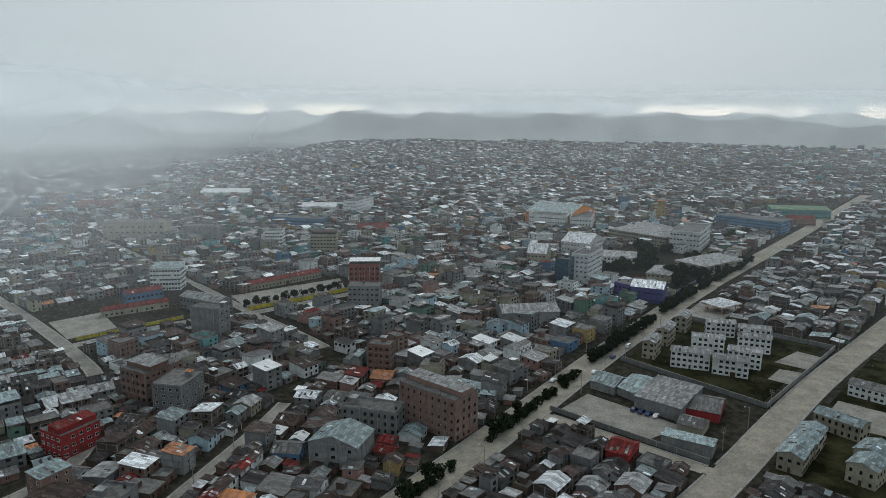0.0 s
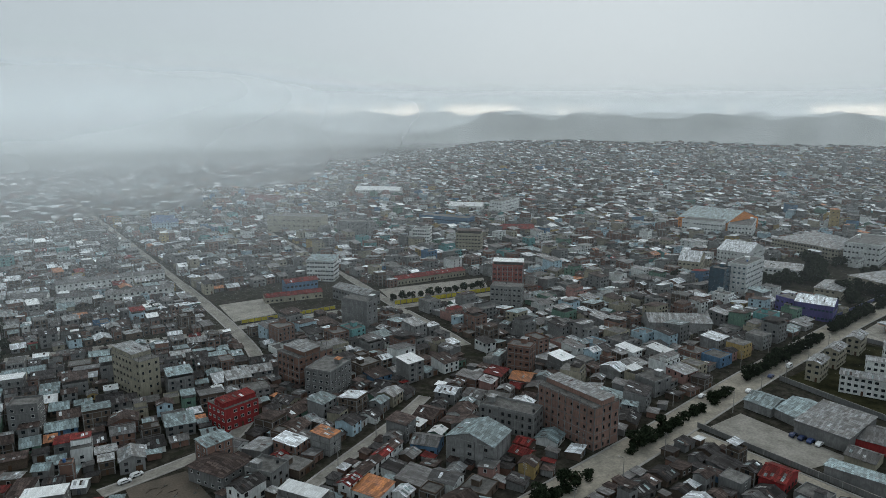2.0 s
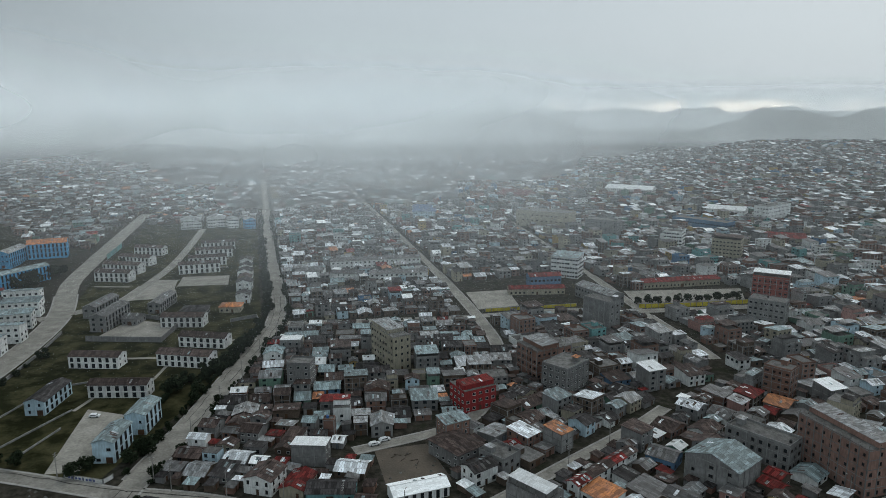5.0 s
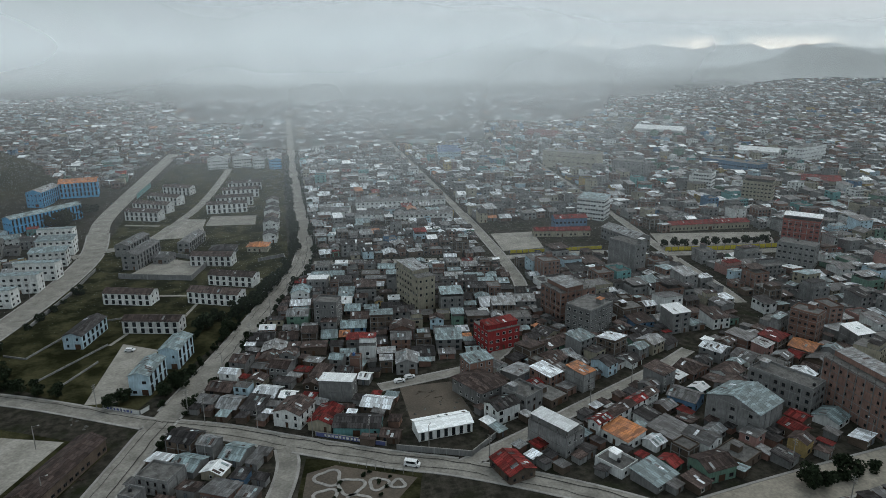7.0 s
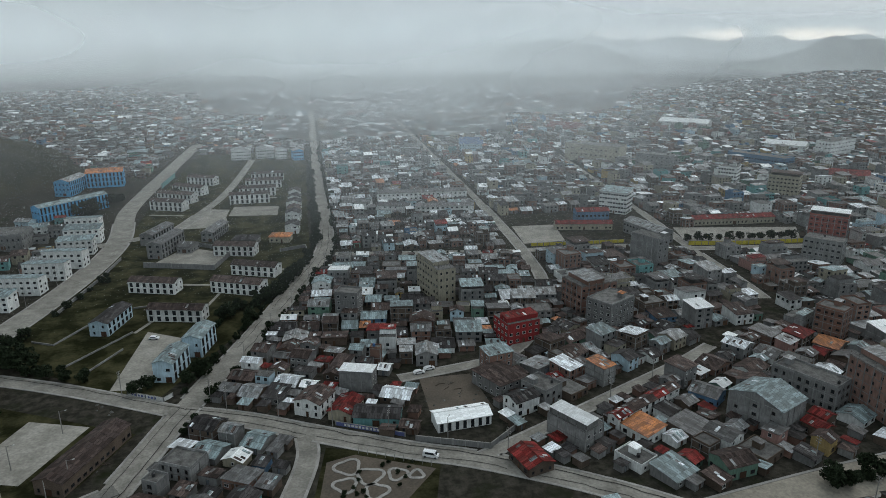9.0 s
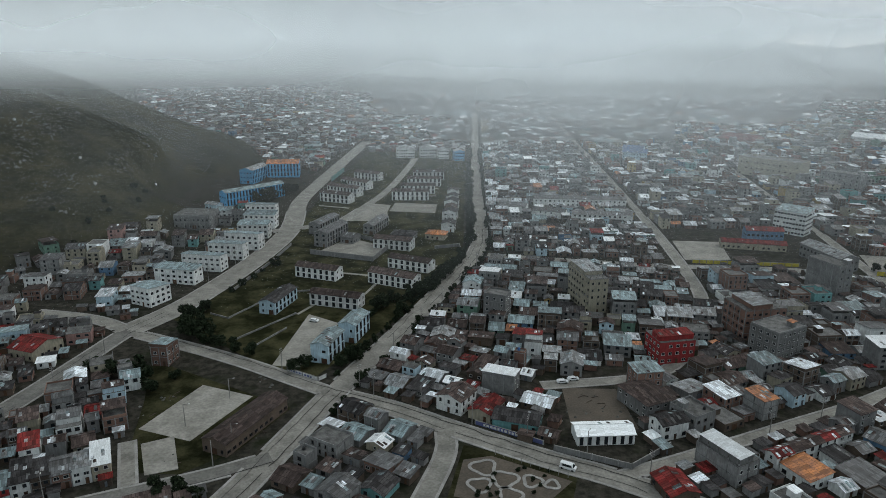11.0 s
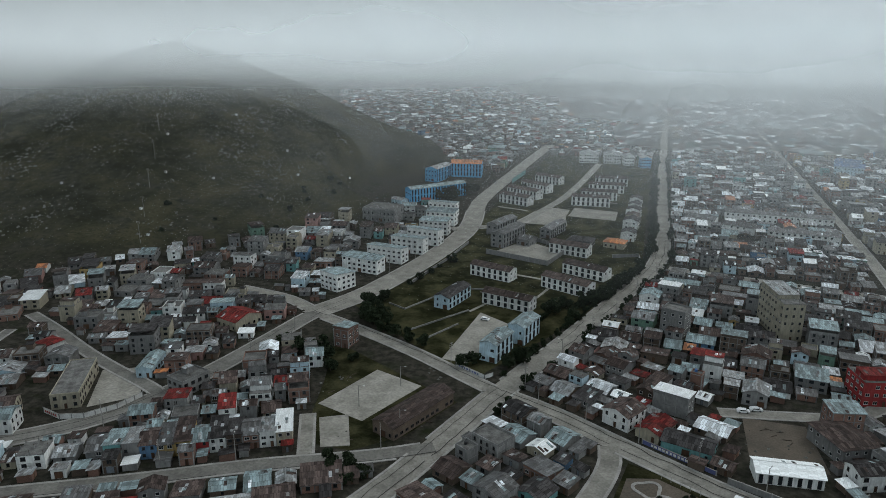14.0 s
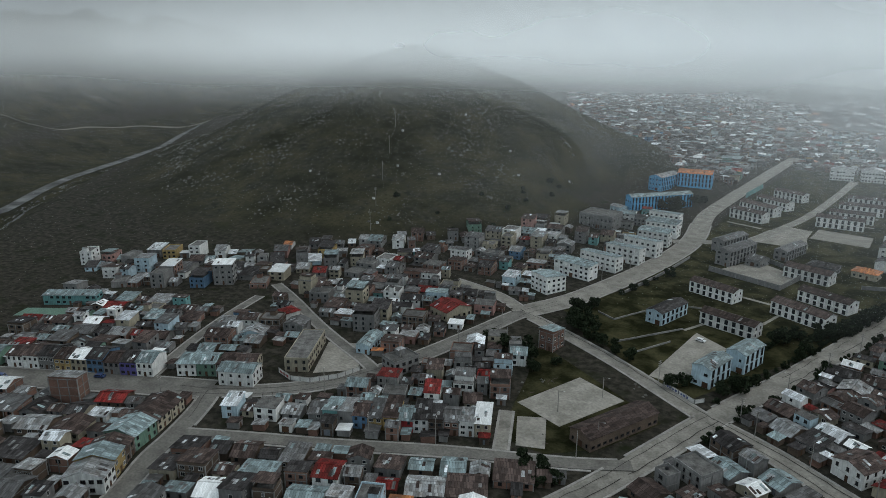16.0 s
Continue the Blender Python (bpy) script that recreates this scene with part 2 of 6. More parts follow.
def ground_material():
    """Damp dark earth and thin puna grass, paler and stonier in patches."""
    m = bpy.data.materials.new("ground")
    m.use_nodes = True
    n, l = m.node_tree.nodes, m.node_tree.links
    bsdf = n["Principled BSDF"]
    bsdf.inputs["Roughness"].default_value, bsdf.inputs["Specular IOR Level"].default_value = 0.95, 0.0
    tc = n.new("ShaderNodeTexCoord")

    def noise_at(s, detail=6.0):
        t = n.new("ShaderNodeTexNoise")
        t.inputs["Scale"].default_value, t.inputs["Detail"].default_value, t.inputs["Roughness"].default_value = s, detail, 0.65
        l.new(tc.outputs["Object"], t.inputs["Vector"])
        return t

    def blend(fac, a, b, lo, hi):
        r = n.new("ShaderNodeMapRange")
        r.inputs["From Min"].default_value, r.inputs["From Max"].default_value = lo, hi
        l.new(fac.outputs["Fac"], r.inputs["Value"])
        x = n.new("ShaderNodeMix")
        x.data_type = "RGBA"
        l.new(r.outputs[0], x.inputs[0])
        for socket, c in ((6, a), (7, b)):
            if isinstance(c, tuple):
                x.inputs[socket].default_value = (*c, 1)
            else:
                l.new(c, x.inputs[socket])
        return x.outputs[2]

    grass = blend(noise_at(0.02), (0.018, 0.018, 0.011), (0.054, 0.050, 0.030), 0.40, 0.62)
    earth = blend(noise_at(0.25), (0.021, 0.021, 0.016), (0.056, 0.053, 0.041), 0.4, 0.65)
    c = blend(noise_at(0.045), grass, earth, 0.47, 0.62)
    c = blend(noise_at(0.13), c, (0.058, 0.055, 0.037), 0.58, 0.74)
    c = blend(noise_at(0.5), c, (0.016, 0.017, 0.009), 0.48, 0.72)
    # trodden grey-brown earth on the floor of the basin, grass on the slopes
    trodden = blend(noise_at(0.3), (0.022, 0.021, 0.017), (0.060, 0.055, 0.045), 0.4, 0.68)
    trodden = blend(noise_at(0.08), trodden, (0.018, 0.021, 0.012), 0.52, 0.68)
    place = n.new("ShaderNodeSeparateXYZ")
    l.new(tc.outputs["Object"], place.inputs[0])
    slope = n.new("ShaderNodeMapRange")
    slope.inputs["From Min"].default_value, slope.inputs["From Max"].default_value = 1.0, 9.0
    off_level = n.new("ShaderNodeMath")
    off_level.operation = "ABSOLUTE"
    l.new(place.outputs[2], off_level.inputs[0])
    l.new(off_level.outputs[0], slope.inputs["Value"])
    cover_mix = n.new("ShaderNodeMix")
    cover_mix.data_type = "RGBA"
    l.new(slope.outputs[0], cover_mix.inputs[0])
    l.new(trodden, cover_mix.inputs[6])
    l.new(c, cover_mix.inputs[7])
    l.new(cover_mix.outputs[2], bsdf.inputs["Base Color"])
    bp = n.new("ShaderNodeBump")
    bp.inputs["Strength"].default_value, bp.inputs["Distance"].default_value = 0.5, 0.4
    l.new(noise_at(0.9).outputs["Fac"], bp.inputs["Height"])
    l.new(bp.outputs[0], bsdf.inputs["Normal"])
    MATS["ground"] = m


ground_material()


# ---- building meshes ----
class Geo:
    """Faces gathered for one mesh, each with the name of its material."""

    def __init__(self):
        self.v, self.f, self.m = [], [], []

    def poly(self, pts, mat):
        k = len(self.v)
        self.v += [tuple(p) for p in pts]
        self.f.append(tuple(range(k, k + len(pts))))
        self.m.append(mat)

    def box(self, x0, y0, z0, x1, y1, z1, mat, top=None):
        k = len(self.v)
        self.v += [(x0, y0, z0), (x1, y0, z0), (x1, y1, z0), (x0, y1, z0), (x0, y0, z1), (x1, y0, z1), (x1, y1, z1), (x0, y1, z1)]
        for q in ((0, 3, 2, 1), (4, 5, 6, 7), (0, 1, 5, 4), (1, 2, 6, 5), (2, 3, 7, 6), (3, 0, 4, 7)):
            self.f.append(tuple(k + i for i in q))
            self.m.append(mat)
        if top:
            self.m[-5] = top

    def slab(self, quad, thick, mat, under=None):
        """A sheet with thickness: four corners of its top."""
        k = len(self.v)
        self.v += [tuple(p) for p in quad] + [(p[0], p[1], p[2] - thick) for p in quad]
        for q in ((0, 1, 2, 3), (7, 6, 5, 4), (0, 4, 5, 1), (1, 5, 6, 2), (2, 6, 7, 3), (3, 7, 4, 0)):
            self.f.append(tuple(k + i for i in q))
            self.m.append(mat)
        if under:
            self.m[-5] = under

    def tube(self, x, y, z0, z1, r0, r1, mat, n=10):
        k = len(self.v)
        for z, r in ((z0, r0), (z1, r1)):
            self.v += [(x + r * math.cos(2 * math.pi * i / n), y + r * math.sin(2 * math.pi * i / n), z) for i in range(n)]
        for i in range(n):
            j = (i + 1) % n
            self.f.append((k + i, k + j, k + n + j, k + n + i))
            self.m.append(mat)
        self.f.append(tuple(k + n + i for i in range(n)))
        self.m.append(mat)

    def add(self, other, mat4):
        k = len(self.v)
        (a, b, c, d), (e, f, g, h), (i, j, o, q) = mat4[0], mat4[1], mat4[2]
        self.v += [(a * x + b * y + c * z + d, e * x + f * y + g * z + h, i * x + j * y + o * z + q) for x, y, z in other.v]
        self.f += [tuple(k + n for n in face) for face in other.f]
        self.m += other.m

    def weld(self):
        """Join corners that lie in one spot."""
        seen, order, out = {}, [], []
        for p in self.v:
            key = (round(p[0], 3), round(p[1], 3), round(p[2], 3))
            if key not in seen:
                seen[key] = len(out)
                out.append(p)
            order.append(seen[key])
        self.v, self.f = out, [tuple(order[i] for i in f) for f in self.f]
        return self

    def mesh(self, name):
        me = bpy.data.meshes.new(name)
        me.from_pydata(self.v, [], self.f)
        order = list(dict.fromkeys(self.m))
        for mat in order:
            me.materials.append(MATS[mat])
        at = {mat: i for i, mat in enumerate(order)}
        me.polygons.foreach_set("material_index", [at[mat] for mat in self.m])
        me.update()
        return me


def part(name, geo, parent=None, label="", m=None):
    """One mesh object, under its thing when there is one."""
    ob = new(name, geo if isinstance(geo, bpy.types.Mesh) else geo.mesh(name))
    ob.parent = parent
    if m is not None:
        ob.matrix_local = m
    if label:
        ob["label"] = label
    return ob


# ---- the land ----
def smooth(a, b, v):
    t = min(1.0, max(0.0, (v - a) / (b - a)))
    return t * t * (3 - 2 * t)


def river_distance(az):
    """How far off the river of the western valley runs, by its heading."""
    spots = ((54.0, 1560.0), (55.5, 1415.0), (58.1, 1165.0), (60.6, 1075.0), (63.8, 955.0), (67.3, 850.0), (69.5, 776.0), (80.0, 640.0))
    if az <= spots[0][0]:
        return spots[0][1]
    for (a0, d0), (a1, d1) in zip(spots, spots[1:]):
        if az < a1:
            return d0 + (d1 - d0) * (az - a0) / (a1 - a0)
    return spots[-1][1]


def land(x, y):
    """Height of the bare ground."""
    x, y = x / 1.136, y / 1.136
    r, az = math.hypot(x, y), math.degrees(math.atan2(-x, y))
    z = 0.0
    # the bare hill in the west, whose head is in the cloud
    px, py = x + 455, y - 575
    c, s = math.cos(radians(39)), math.sin(radians(39))
    along, across = -px * s + py * c, px * c + py * s
    q = math.hypot(along / (395 if along < 0 else 420), across / (298 if across < 0 else 300))
    if q < 1:
        k = 0.5 + 0.5 * math.cos(math.pi * q)
        z += 112 * (0.55 * k + 0.45 * (1 - q) ** 1.2) * (1 + 0.10 * noise.noise((x / 60, y / 60, 0)) * min(1, 4 * q))
    z *= smooth(48, 88, math.hypot(x + 163, y - 490))  # the levelled ground of the school
    x, y, z, r = 1.136 * x, 1.136 * y, 1.136 * z, 1.136 * r
    # the river valley beyond it, and the gullied slope on the other bank
    side = smooth(46, 57, az)
    if side > 0:
        bed = river_distance(az)
        z -= side * 30 * smooth(bed - 260, bed - 25, r)
        gully = 1 + 0.45 * noise.noise((x / 160, y / 160, 3)) + 0.20 * noise.noise((x / 60, y / 60, 6))
        z += side * 135 * smooth(bed + 25, bed + 950, r) * gully
    # the far quarter climbs a low rise in the east
    z += 34 * smooth(1250, 1760, r) * smooth(-31.5, -40, az) * (1 - smooth(1930, 2390, r)) * (1 + 0.25 * noise.noise((x / 205, y / 205, 5)))
    z += 17 * smooth(1600, 1800, r) * (1 - smooth(1850, 2050, r)) * smooth(-21, -25, az) * (1 - smooth(-27.5, -31, az))
    # mountains round the basin: two near flanks with a valley mouth between them, and a far range behind
    right = 98 + 9 * math.sin(0.75 * az) + 6 * math.sin(1.9 * az + 1) + 12 * noise.noise((az / 2.5, 2.0, 1)) - 26 * smooth(-66, -80, az)
    right *= smooth(1990, 2670, r) * smooth(-32.5, -40, az) * (1 + 0.12 * noise.noise((x / 90, y / 90, 8)))
    left = 96 * smooth(1930, 2400, r) * smooth(-29.5, -20.5, az) * (1 + 0.18 * noise.noise((az / 3, 4, 1)) + 0.15 * noise.noise((x / 110, y / 110, 2)))
    far = (104 + 13 * math.sin(1.05 * az + 0.6) + 8 * math.sin(2.4 * az) + 14 * noise.noise((az / 1.3, 7, 1))) * smooth(3000, 4050, r)
    return z + max(right, left, far)


def ground_sheet():
    radii = [14.0 * i for i in range(1, 72)]
    while radii[-1] < 4700:
        radii.append(radii[-1] * 1.05)
    n = 540
    v, f = [(0, 0, 0)], []
    for r in radii:
        for i in range(n):
            a = 2 * math.pi * i / n
            x, y = r * math.cos(a), r * math.sin(a)
            h = land(x, y)
            v.append((x, y, h + (0.5 * noise.noise((x / 9, y / 9, 2)) if h > 6 else 0)))
    f += [(0, 1 + i, 1 + (i + 1) % n) for i in range(n)]
    for k in range(len(radii) - 1):
        a, b = 1 + k * n, 1 + (k + 1) * n
        f += [(a + i, b + i, b + (i + 1) % n, a + (i + 1) % n) for i in range(n)]
    me = bpy.data.meshes.new("ground")
    me.from_pydata(v, [], f)
    me.materials.append(MATS["ground"])
    me.polygons.foreach_set("use_smooth", [True] * len(f))
    me.update()
    return tagged(new("ground", me), "damp dark earth and thin mountain grass with low hills", "ground", kind="structure")


ground_sheet()


# ---- fog banks: thin white veils standing one behind the other over the basin ----
def fog_material(name, density, floor_share, east_cloud, lower, west_cloud, even):
    m = bpy.data.materials.new(name)
    m.use_nodes = True
    n, l = m.node_tree.nodes, m.node_tree.links
    n.clear()
    geo = n.new("ShaderNodeNewGeometry")
    sep = n.new("ShaderNodeSeparateXYZ")
    l.new(geo.outputs["Position"], sep.inputs[0])

    def math_node(op, *args):
        k = n.new("ShaderNodeMath")
        k.operation = op
        for i, a in enumerate(args):
            if isinstance(a, (int, float)):
                k.inputs[i].default_value = a
            else:
                l.new(a, k.inputs[i])
        return k.outputs[0]

    def span(v, a, b, lo, hi):
        r = n.new("ShaderNodeMapRange")
        r.interpolation_type = "SMOOTHSTEP"
        for key, value in (("From Min", a), ("From Max", b), ("To Min", lo), ("To Max", hi)):
            r.inputs[key].default_value = value
        l.new(v, r.inputs["Value"])
        return r.outputs[0]

    side = math_node("ARCTAN2", math_node("MULTIPLY", sep.outputs[0], -1.0), sep.outputs[1])
    # thickest over the north of the town, thinner towards east and west; in the west its base lies lower
    east = span(side, radians(-42), radians(-8), FOG_EAST, 1.0)
    west = math_node("MULTIPLY", span(side, radians(-4), radians(22), 1.0, FOG_WEST), span(side, radians(26), radians(44), 1.0, 0.3))
    drift = math_node("MAXIMUM", math_node("MULTIPLY", math_node("MAXIMUM", east, 0.75 * east_cloud), west), math_node("MULTIPLY", span(side, radians(6), radians(26), 1.0, 0.06), even))  # the nearest haze lies evenly over the town
    ground_part = math_node("MULTIPLY", drift, math_node("MULTIPLY", span(sep.outputs[2], 0.0, 42.0, 0.0, 1.0), floor_share))
    base = span(side, radians(-40), radians(6), *FOG_BASE)
    rise = span(math_node("SUBTRACT", sep.outputs[2], base), -lower, FOG_RISE - lower, 0.0, 1.0)
    body = math_node("ADD", ground_part, math_node("MULTIPLY", math_node("MULTIPLY", rise, density), math_node("MULTIPLY", span(side, radians(-44), radians(-8), east_cloud, 1.0), math_node("MULTIPLY", span(side, radians(4), radians(22), 0.16, west_cloud), span(side, radians(46), radians(66), 1.0, 0.4)))))
    high = span(sep.outputs[2], 120.0, 215.0, 1.0, 0.0)
    tex = n.new("ShaderNodeTexNoise")
    tex.inputs["Scale"].default_value, tex.inputs["Detail"].default_value = 0.006, 4.0
    l.new(geo.outputs["Position"], tex.inputs["Vector"])
    puffs = span(tex.outputs["Fac"], 0.3, 0.7, 0.85, 1.15)
    a = math_node("MULTIPLY", body, high)
    a = math_node("MULTIPLY", a, puffs)
    a = math_node("MINIMUM", a, 0.92)
    a = math_node("MAXIMUM", a, span(sep.outputs[2], 104.0, 120.0, 0.0, 0.004))  # up there no veil quite ends
    clear = n.new("ShaderNodeBsdfTransparent")
    # droplets take light from the whole sky above, on both sides of the veil
    front, through_light = n.new("ShaderNodeBsdfDiffuse"), n.new("ShaderNodeBsdfTranslucent")
    for k, upward in ((front, 1.0), (through_light, -1.0)):
        k.inputs["Color"].default_value = FOG_COLOR
        up = n.new("ShaderNodeCombineXYZ")
        up.inputs[2].default_value = upward
        l.new(up.outputs[0], k.inputs["Normal"])
    white, out_mix, out = n.new("ShaderNodeAddShader"), n.new("ShaderNodeMixShader"), n.new("ShaderNodeOutputMaterial")
    l.new(front.outputs[0], white.inputs[0])
    l.new(through_light.outputs[0], white.inputs[1])
    l.new(a, out_mix.inputs[0])
    l.new(clear.outputs[0], out_mix.inputs[1])
    l.new(white.outputs[0], out_mix.inputs[2])
    l.new(out_mix.outputs[0], out.inputs["Surface"])
    MATS[name] = m


def fog_bank(radius, density, floor_share, east_cloud, lower, name):
    fog_material(name, density, floor_share, east_cloud, lower, 0.8 if radius < 700 else 0.35, 0.20 if radius < 700 else 0.0)
    steps, g = 260, Geo()
    low, tall = -40.0, 900.0  # the veil leans back as it rises
    for i in range(steps):
        a0, a1 = radians(-105 + 200 * i / steps), radians(-105 + 200 * (i + 1) / steps)
        q = [(-(radius + 0.8 * z) * math.sin(a), (radius + 0.8 * z) * math.cos(a), z) for a, z in ((a1, low), (a0, low), (a0, tall), (a1, tall))]
        g.poly(q, name)
    ob = part("fog_bank", g.weld())
    ob.data.polygons.foreach_set("use_smooth", [True] * len(ob.data.polygons))
    return tagged(ob, "thin grey-white veil of fog hanging over the town", "fog", "fog banks", "stuff")


for i, (radius, density, floor_share, east_cloud, lower) in enumerate(FOG):
    fog_bank(radius, density, floor_share, east_cloud, lower, "fog_%s" % "abcdefghij"[i])


# ---- streets ----
# name: half width, points of the plan
STREETS = {
    "avenue_north": (3.7, [(-62, 108), (-54, 129), (-45, 161), (-40, 180), (-25, 224), (-9, 280), (1, 312), (5, 345), (4, 421), (2, 585), (2, 1000)]),
    "avenue_east": (5.8, [(20, 98), (60, 108), (110, 116), (143, 120), (182, 125), (236, 133), (307, 141), (361, 147), (480, 153), (582, 158), (1000, 185)]),
    "street_south_east": (4.8, [(100, 62), (186, 59), (223, 60), (279, 60), (360, 55), (700, 40)]),
    "lane_hangars": (2.3, [(183, 62), (181, 121)]),
    "street_school": (2.3, [(93, 262), (96, 277), (100, 337), (103, 486), (106, 950)]),
    "street_market": (1.9, [(173, 226), (176, 245), (179, 290), (187, 348), (212, 560), (240, 900)]),
    "street_chapel": (1.7, [(36, 143), (57, 153), (82, 166), (112, 181), (128, 191)]),
    "street_cross": (3.3, [(-40, 180), (-22, 173), (-7, 164), (21, 149), (36, 143), (62, 127), (80, 112)]),
    "lane_park": (2.3, [(-6, 161), (-5, 151), (-10, 132), (-15, 112)]),
    "street_square": (2.4, [(178, 293.5), (210, 288.6), (242, 285.5)]),
    "street_school_front": (2.2, [(100, 306.5), (130, 305.5), (152, 304), (178, 293.5)]),
    "lane_yard": (1.9, [(22, 188), (38, 191), (52, 194), (62, 199), (72, 212)]),
    "street_trees": (2.1, [(8, 319), (50, 312), (98, 305)]),
    "street_compound": (2.5, [(-40, 180), (-54, 188), (-75, 200), (-99, 211), (-126, 222)]),
    "boulevard_west_lower": (5.4, [(-285, 46), (-260, 60), (-233, 74), (-209, 87), (-188, 99), (-167, 110)]),
    "boulevard_west": (3.4, [(-176, 105), (-164, 110.5), (-151, 121), (-141, 133), (-134, 148), (-129, 170), (-125, 197), (-122, 221), (-115, 238)]),
    "boulevard_upper": (5.3, [(-122, 221), (-112, 243), (-107, 268), (-102.5, 294), (-99.5, 323), (-98.5, 350), (-100.5, 372), (-107, 405), (-111, 432), (-110.5, 503), (-110, 589), (-108, 700)]),
    "street_blocks": (2.8, [(-108, 355), (-86, 368), (-74, 378), (-67, 414), (-59, 454), (-54, 517), (-50, 600)]),
    "street_rows": (2.3, [(-153, 90), (-136, 99.6), (-114, 111), (-89, 126), (-63, 138), (-49, 147)]),
    "street_south_west": (2.7, [(-166, 110), (-160, 101.5), (-153, 88.5), (-149.5, 79.5), (-143, 70), (-137, 57), (-131, 30)]),
    "lane_west": (1.8, [(-134, 148), (-142, 152), (-160, 158), (-180, 166), (-205, 178), (-225, 186)]),
    "lane_far_west": (1.6, [(-187, 100), (-201, 125), (-212, 150), (-219, 172)]),
    "lane_court": (1.6, [(-88, 152), (-79, 134)]),
    "lane_north": (2.6, [(-123, 222), (-140, 232), (-165, 236)]),
}
STREETS = {k: (h * U, [(x * U, y * U) for x, y in p]) for k, (h, p) in STREETS.items()}
SEGMENTS = [(k, h, a, b) for k, (h, p) in STREETS.items() for a, b in zip(p, p[1:])]


def off_segment(x, y, a, b):
    dx, dy = b[0] - a[0], b[1] - a[1]
    t = max(0.0, min(1.0, ((x - a[0]) * dx + (y - a[1]) * dy) / (dx * dx + dy * dy)))
    return math.hypot(x - a[0] - t * dx, y - a[1] - t * dy)


STREET_CELLS = {}
for seg in SEGMENTS:
    (ax, ay), (bx, by), reach = seg[2], seg[3], seg[1] + 4
    for ci in range(int((min(ax, bx) - reach) // 40), int((max(ax, bx) + reach) // 40) + 1):
        for cj in range(int((min(ay, by) - reach) // 40), int((max(ay, by) + reach) // 40) + 1):
            STREET_CELLS.setdefault((ci, cj), []).append(seg)


def on_street(x, y, margin, skip=""):
    return any(off_segment(x, y, a, b) < h + margin for k, h, a, b in STREET_CELLS.get((int(x // 40), int(y // 40)), ()) if k != skip)


def dense(points, step):
    """The line with its corners rounded off and points every few metres."""
    pts = [Vector(p) for p in points]
    for _ in range(2):
        cut = [pts[0]]
        for a, b in zip(pts, pts[1:]):
            cut += [a.lerp(b, 0.25), a.lerp(b, 0.75)]
        pts = cut + [pts[-1]]
    out = []
    for a, b in zip(pts, pts[1:]):
        n = max(1, int((b - a).length / step))
        out += [a.lerp(b, i / n) for i in range(n)]
    return out + [pts[-1]]


def strip(g, line, left, right, lift, mat, height=0.0, keep=None):
    """A band along a line between two offsets; with a height it has a raised edge on both sides."""
    rows = []
    for i, p in enumerate(line):
        d = (line[min(i + 1, len(line) - 1)] - line[max(i - 1, 0)]).normalized()
        s = Vector((d.y, -d.x))
        rows.append((p + s * left, p + s * right))
    for (a, b), (c, d) in zip(rows, rows[1:]):
        mid = (a + b + c + d) / 4
        if keep and not keep(mid.x, mid.y):
            continue
        q = [(p.x, p.y, land(p.x, p.y) + lift + height) for p in (b, d, c, a)]
        if height:
            g.slab(q, height + 0.1, mat)
        else:
            g.poly(q, mat)


for i, (name, (half, pts)) in enumerate(STREETS.items()):
    g = Geo()
    line = dense(pts, 9.0)
    strip(g, line, -half, half, 0.05 + 0.005 * i, "road_dusty" if name in ("avenue_east", "street_south_east", "lane_hangars") else "road_worn" if name in ("boulevard_west_lower", "street_south_west", "street_rows", "boulevard_west", "lane_west", "lane_far_west") else "road_concrete")
    tagged(part(name, g), "worn pale concrete street with cracks and dust", "road", kind="structure")
    g = Geo()
    for s in (-1, 1):
        a, b = sorted((s * half, s * (half + 0.9)))
        strip(g, line, a, b, 0.02, "kerb_concrete", 0.16, lambda x, y: not on_street(x, y, 0.2, name) and math.hypot(x, y) < 520)
    if g.f:
        tagged(part("pavement", g), "raised concrete pavement with kerb along the street", "pavement", kind="structure")

# ---- yards and courts lying on the ground ----
BLOCKED = []  # plan areas on which no ordinary house stands: corners in metres


def inside(x, y, poly):
    hit = False
    for (x0, y0), (x1, y1) in zip(poly, poly[1:] + poly[:1]):
        if (y0 > y) != (y1 > y) and x < (x1 - x0) * (y - y0) / (y1 - y0) + x0:
            hit = not hit
    return hit


def yard(name, label, pts, mat, lift=0.04, kind="structure", category="yard"):
    q = [(x * U, y * U) for x, y in pts]
    g = Geo()
    top = [(x, y, land(x, y) + lift) for x, y in q]
    g.poly(top, mat)
    for a, b in zip(top, top[1:] + top[:1]):
        g.poly([a, (a[0], a[1], a[2] - 0.6), (b[0], b[1], b[2] - 0.6), b], mat)
    BLOCKED.append(q)
    return tagged(part(name, g), label, category, kind=kind)


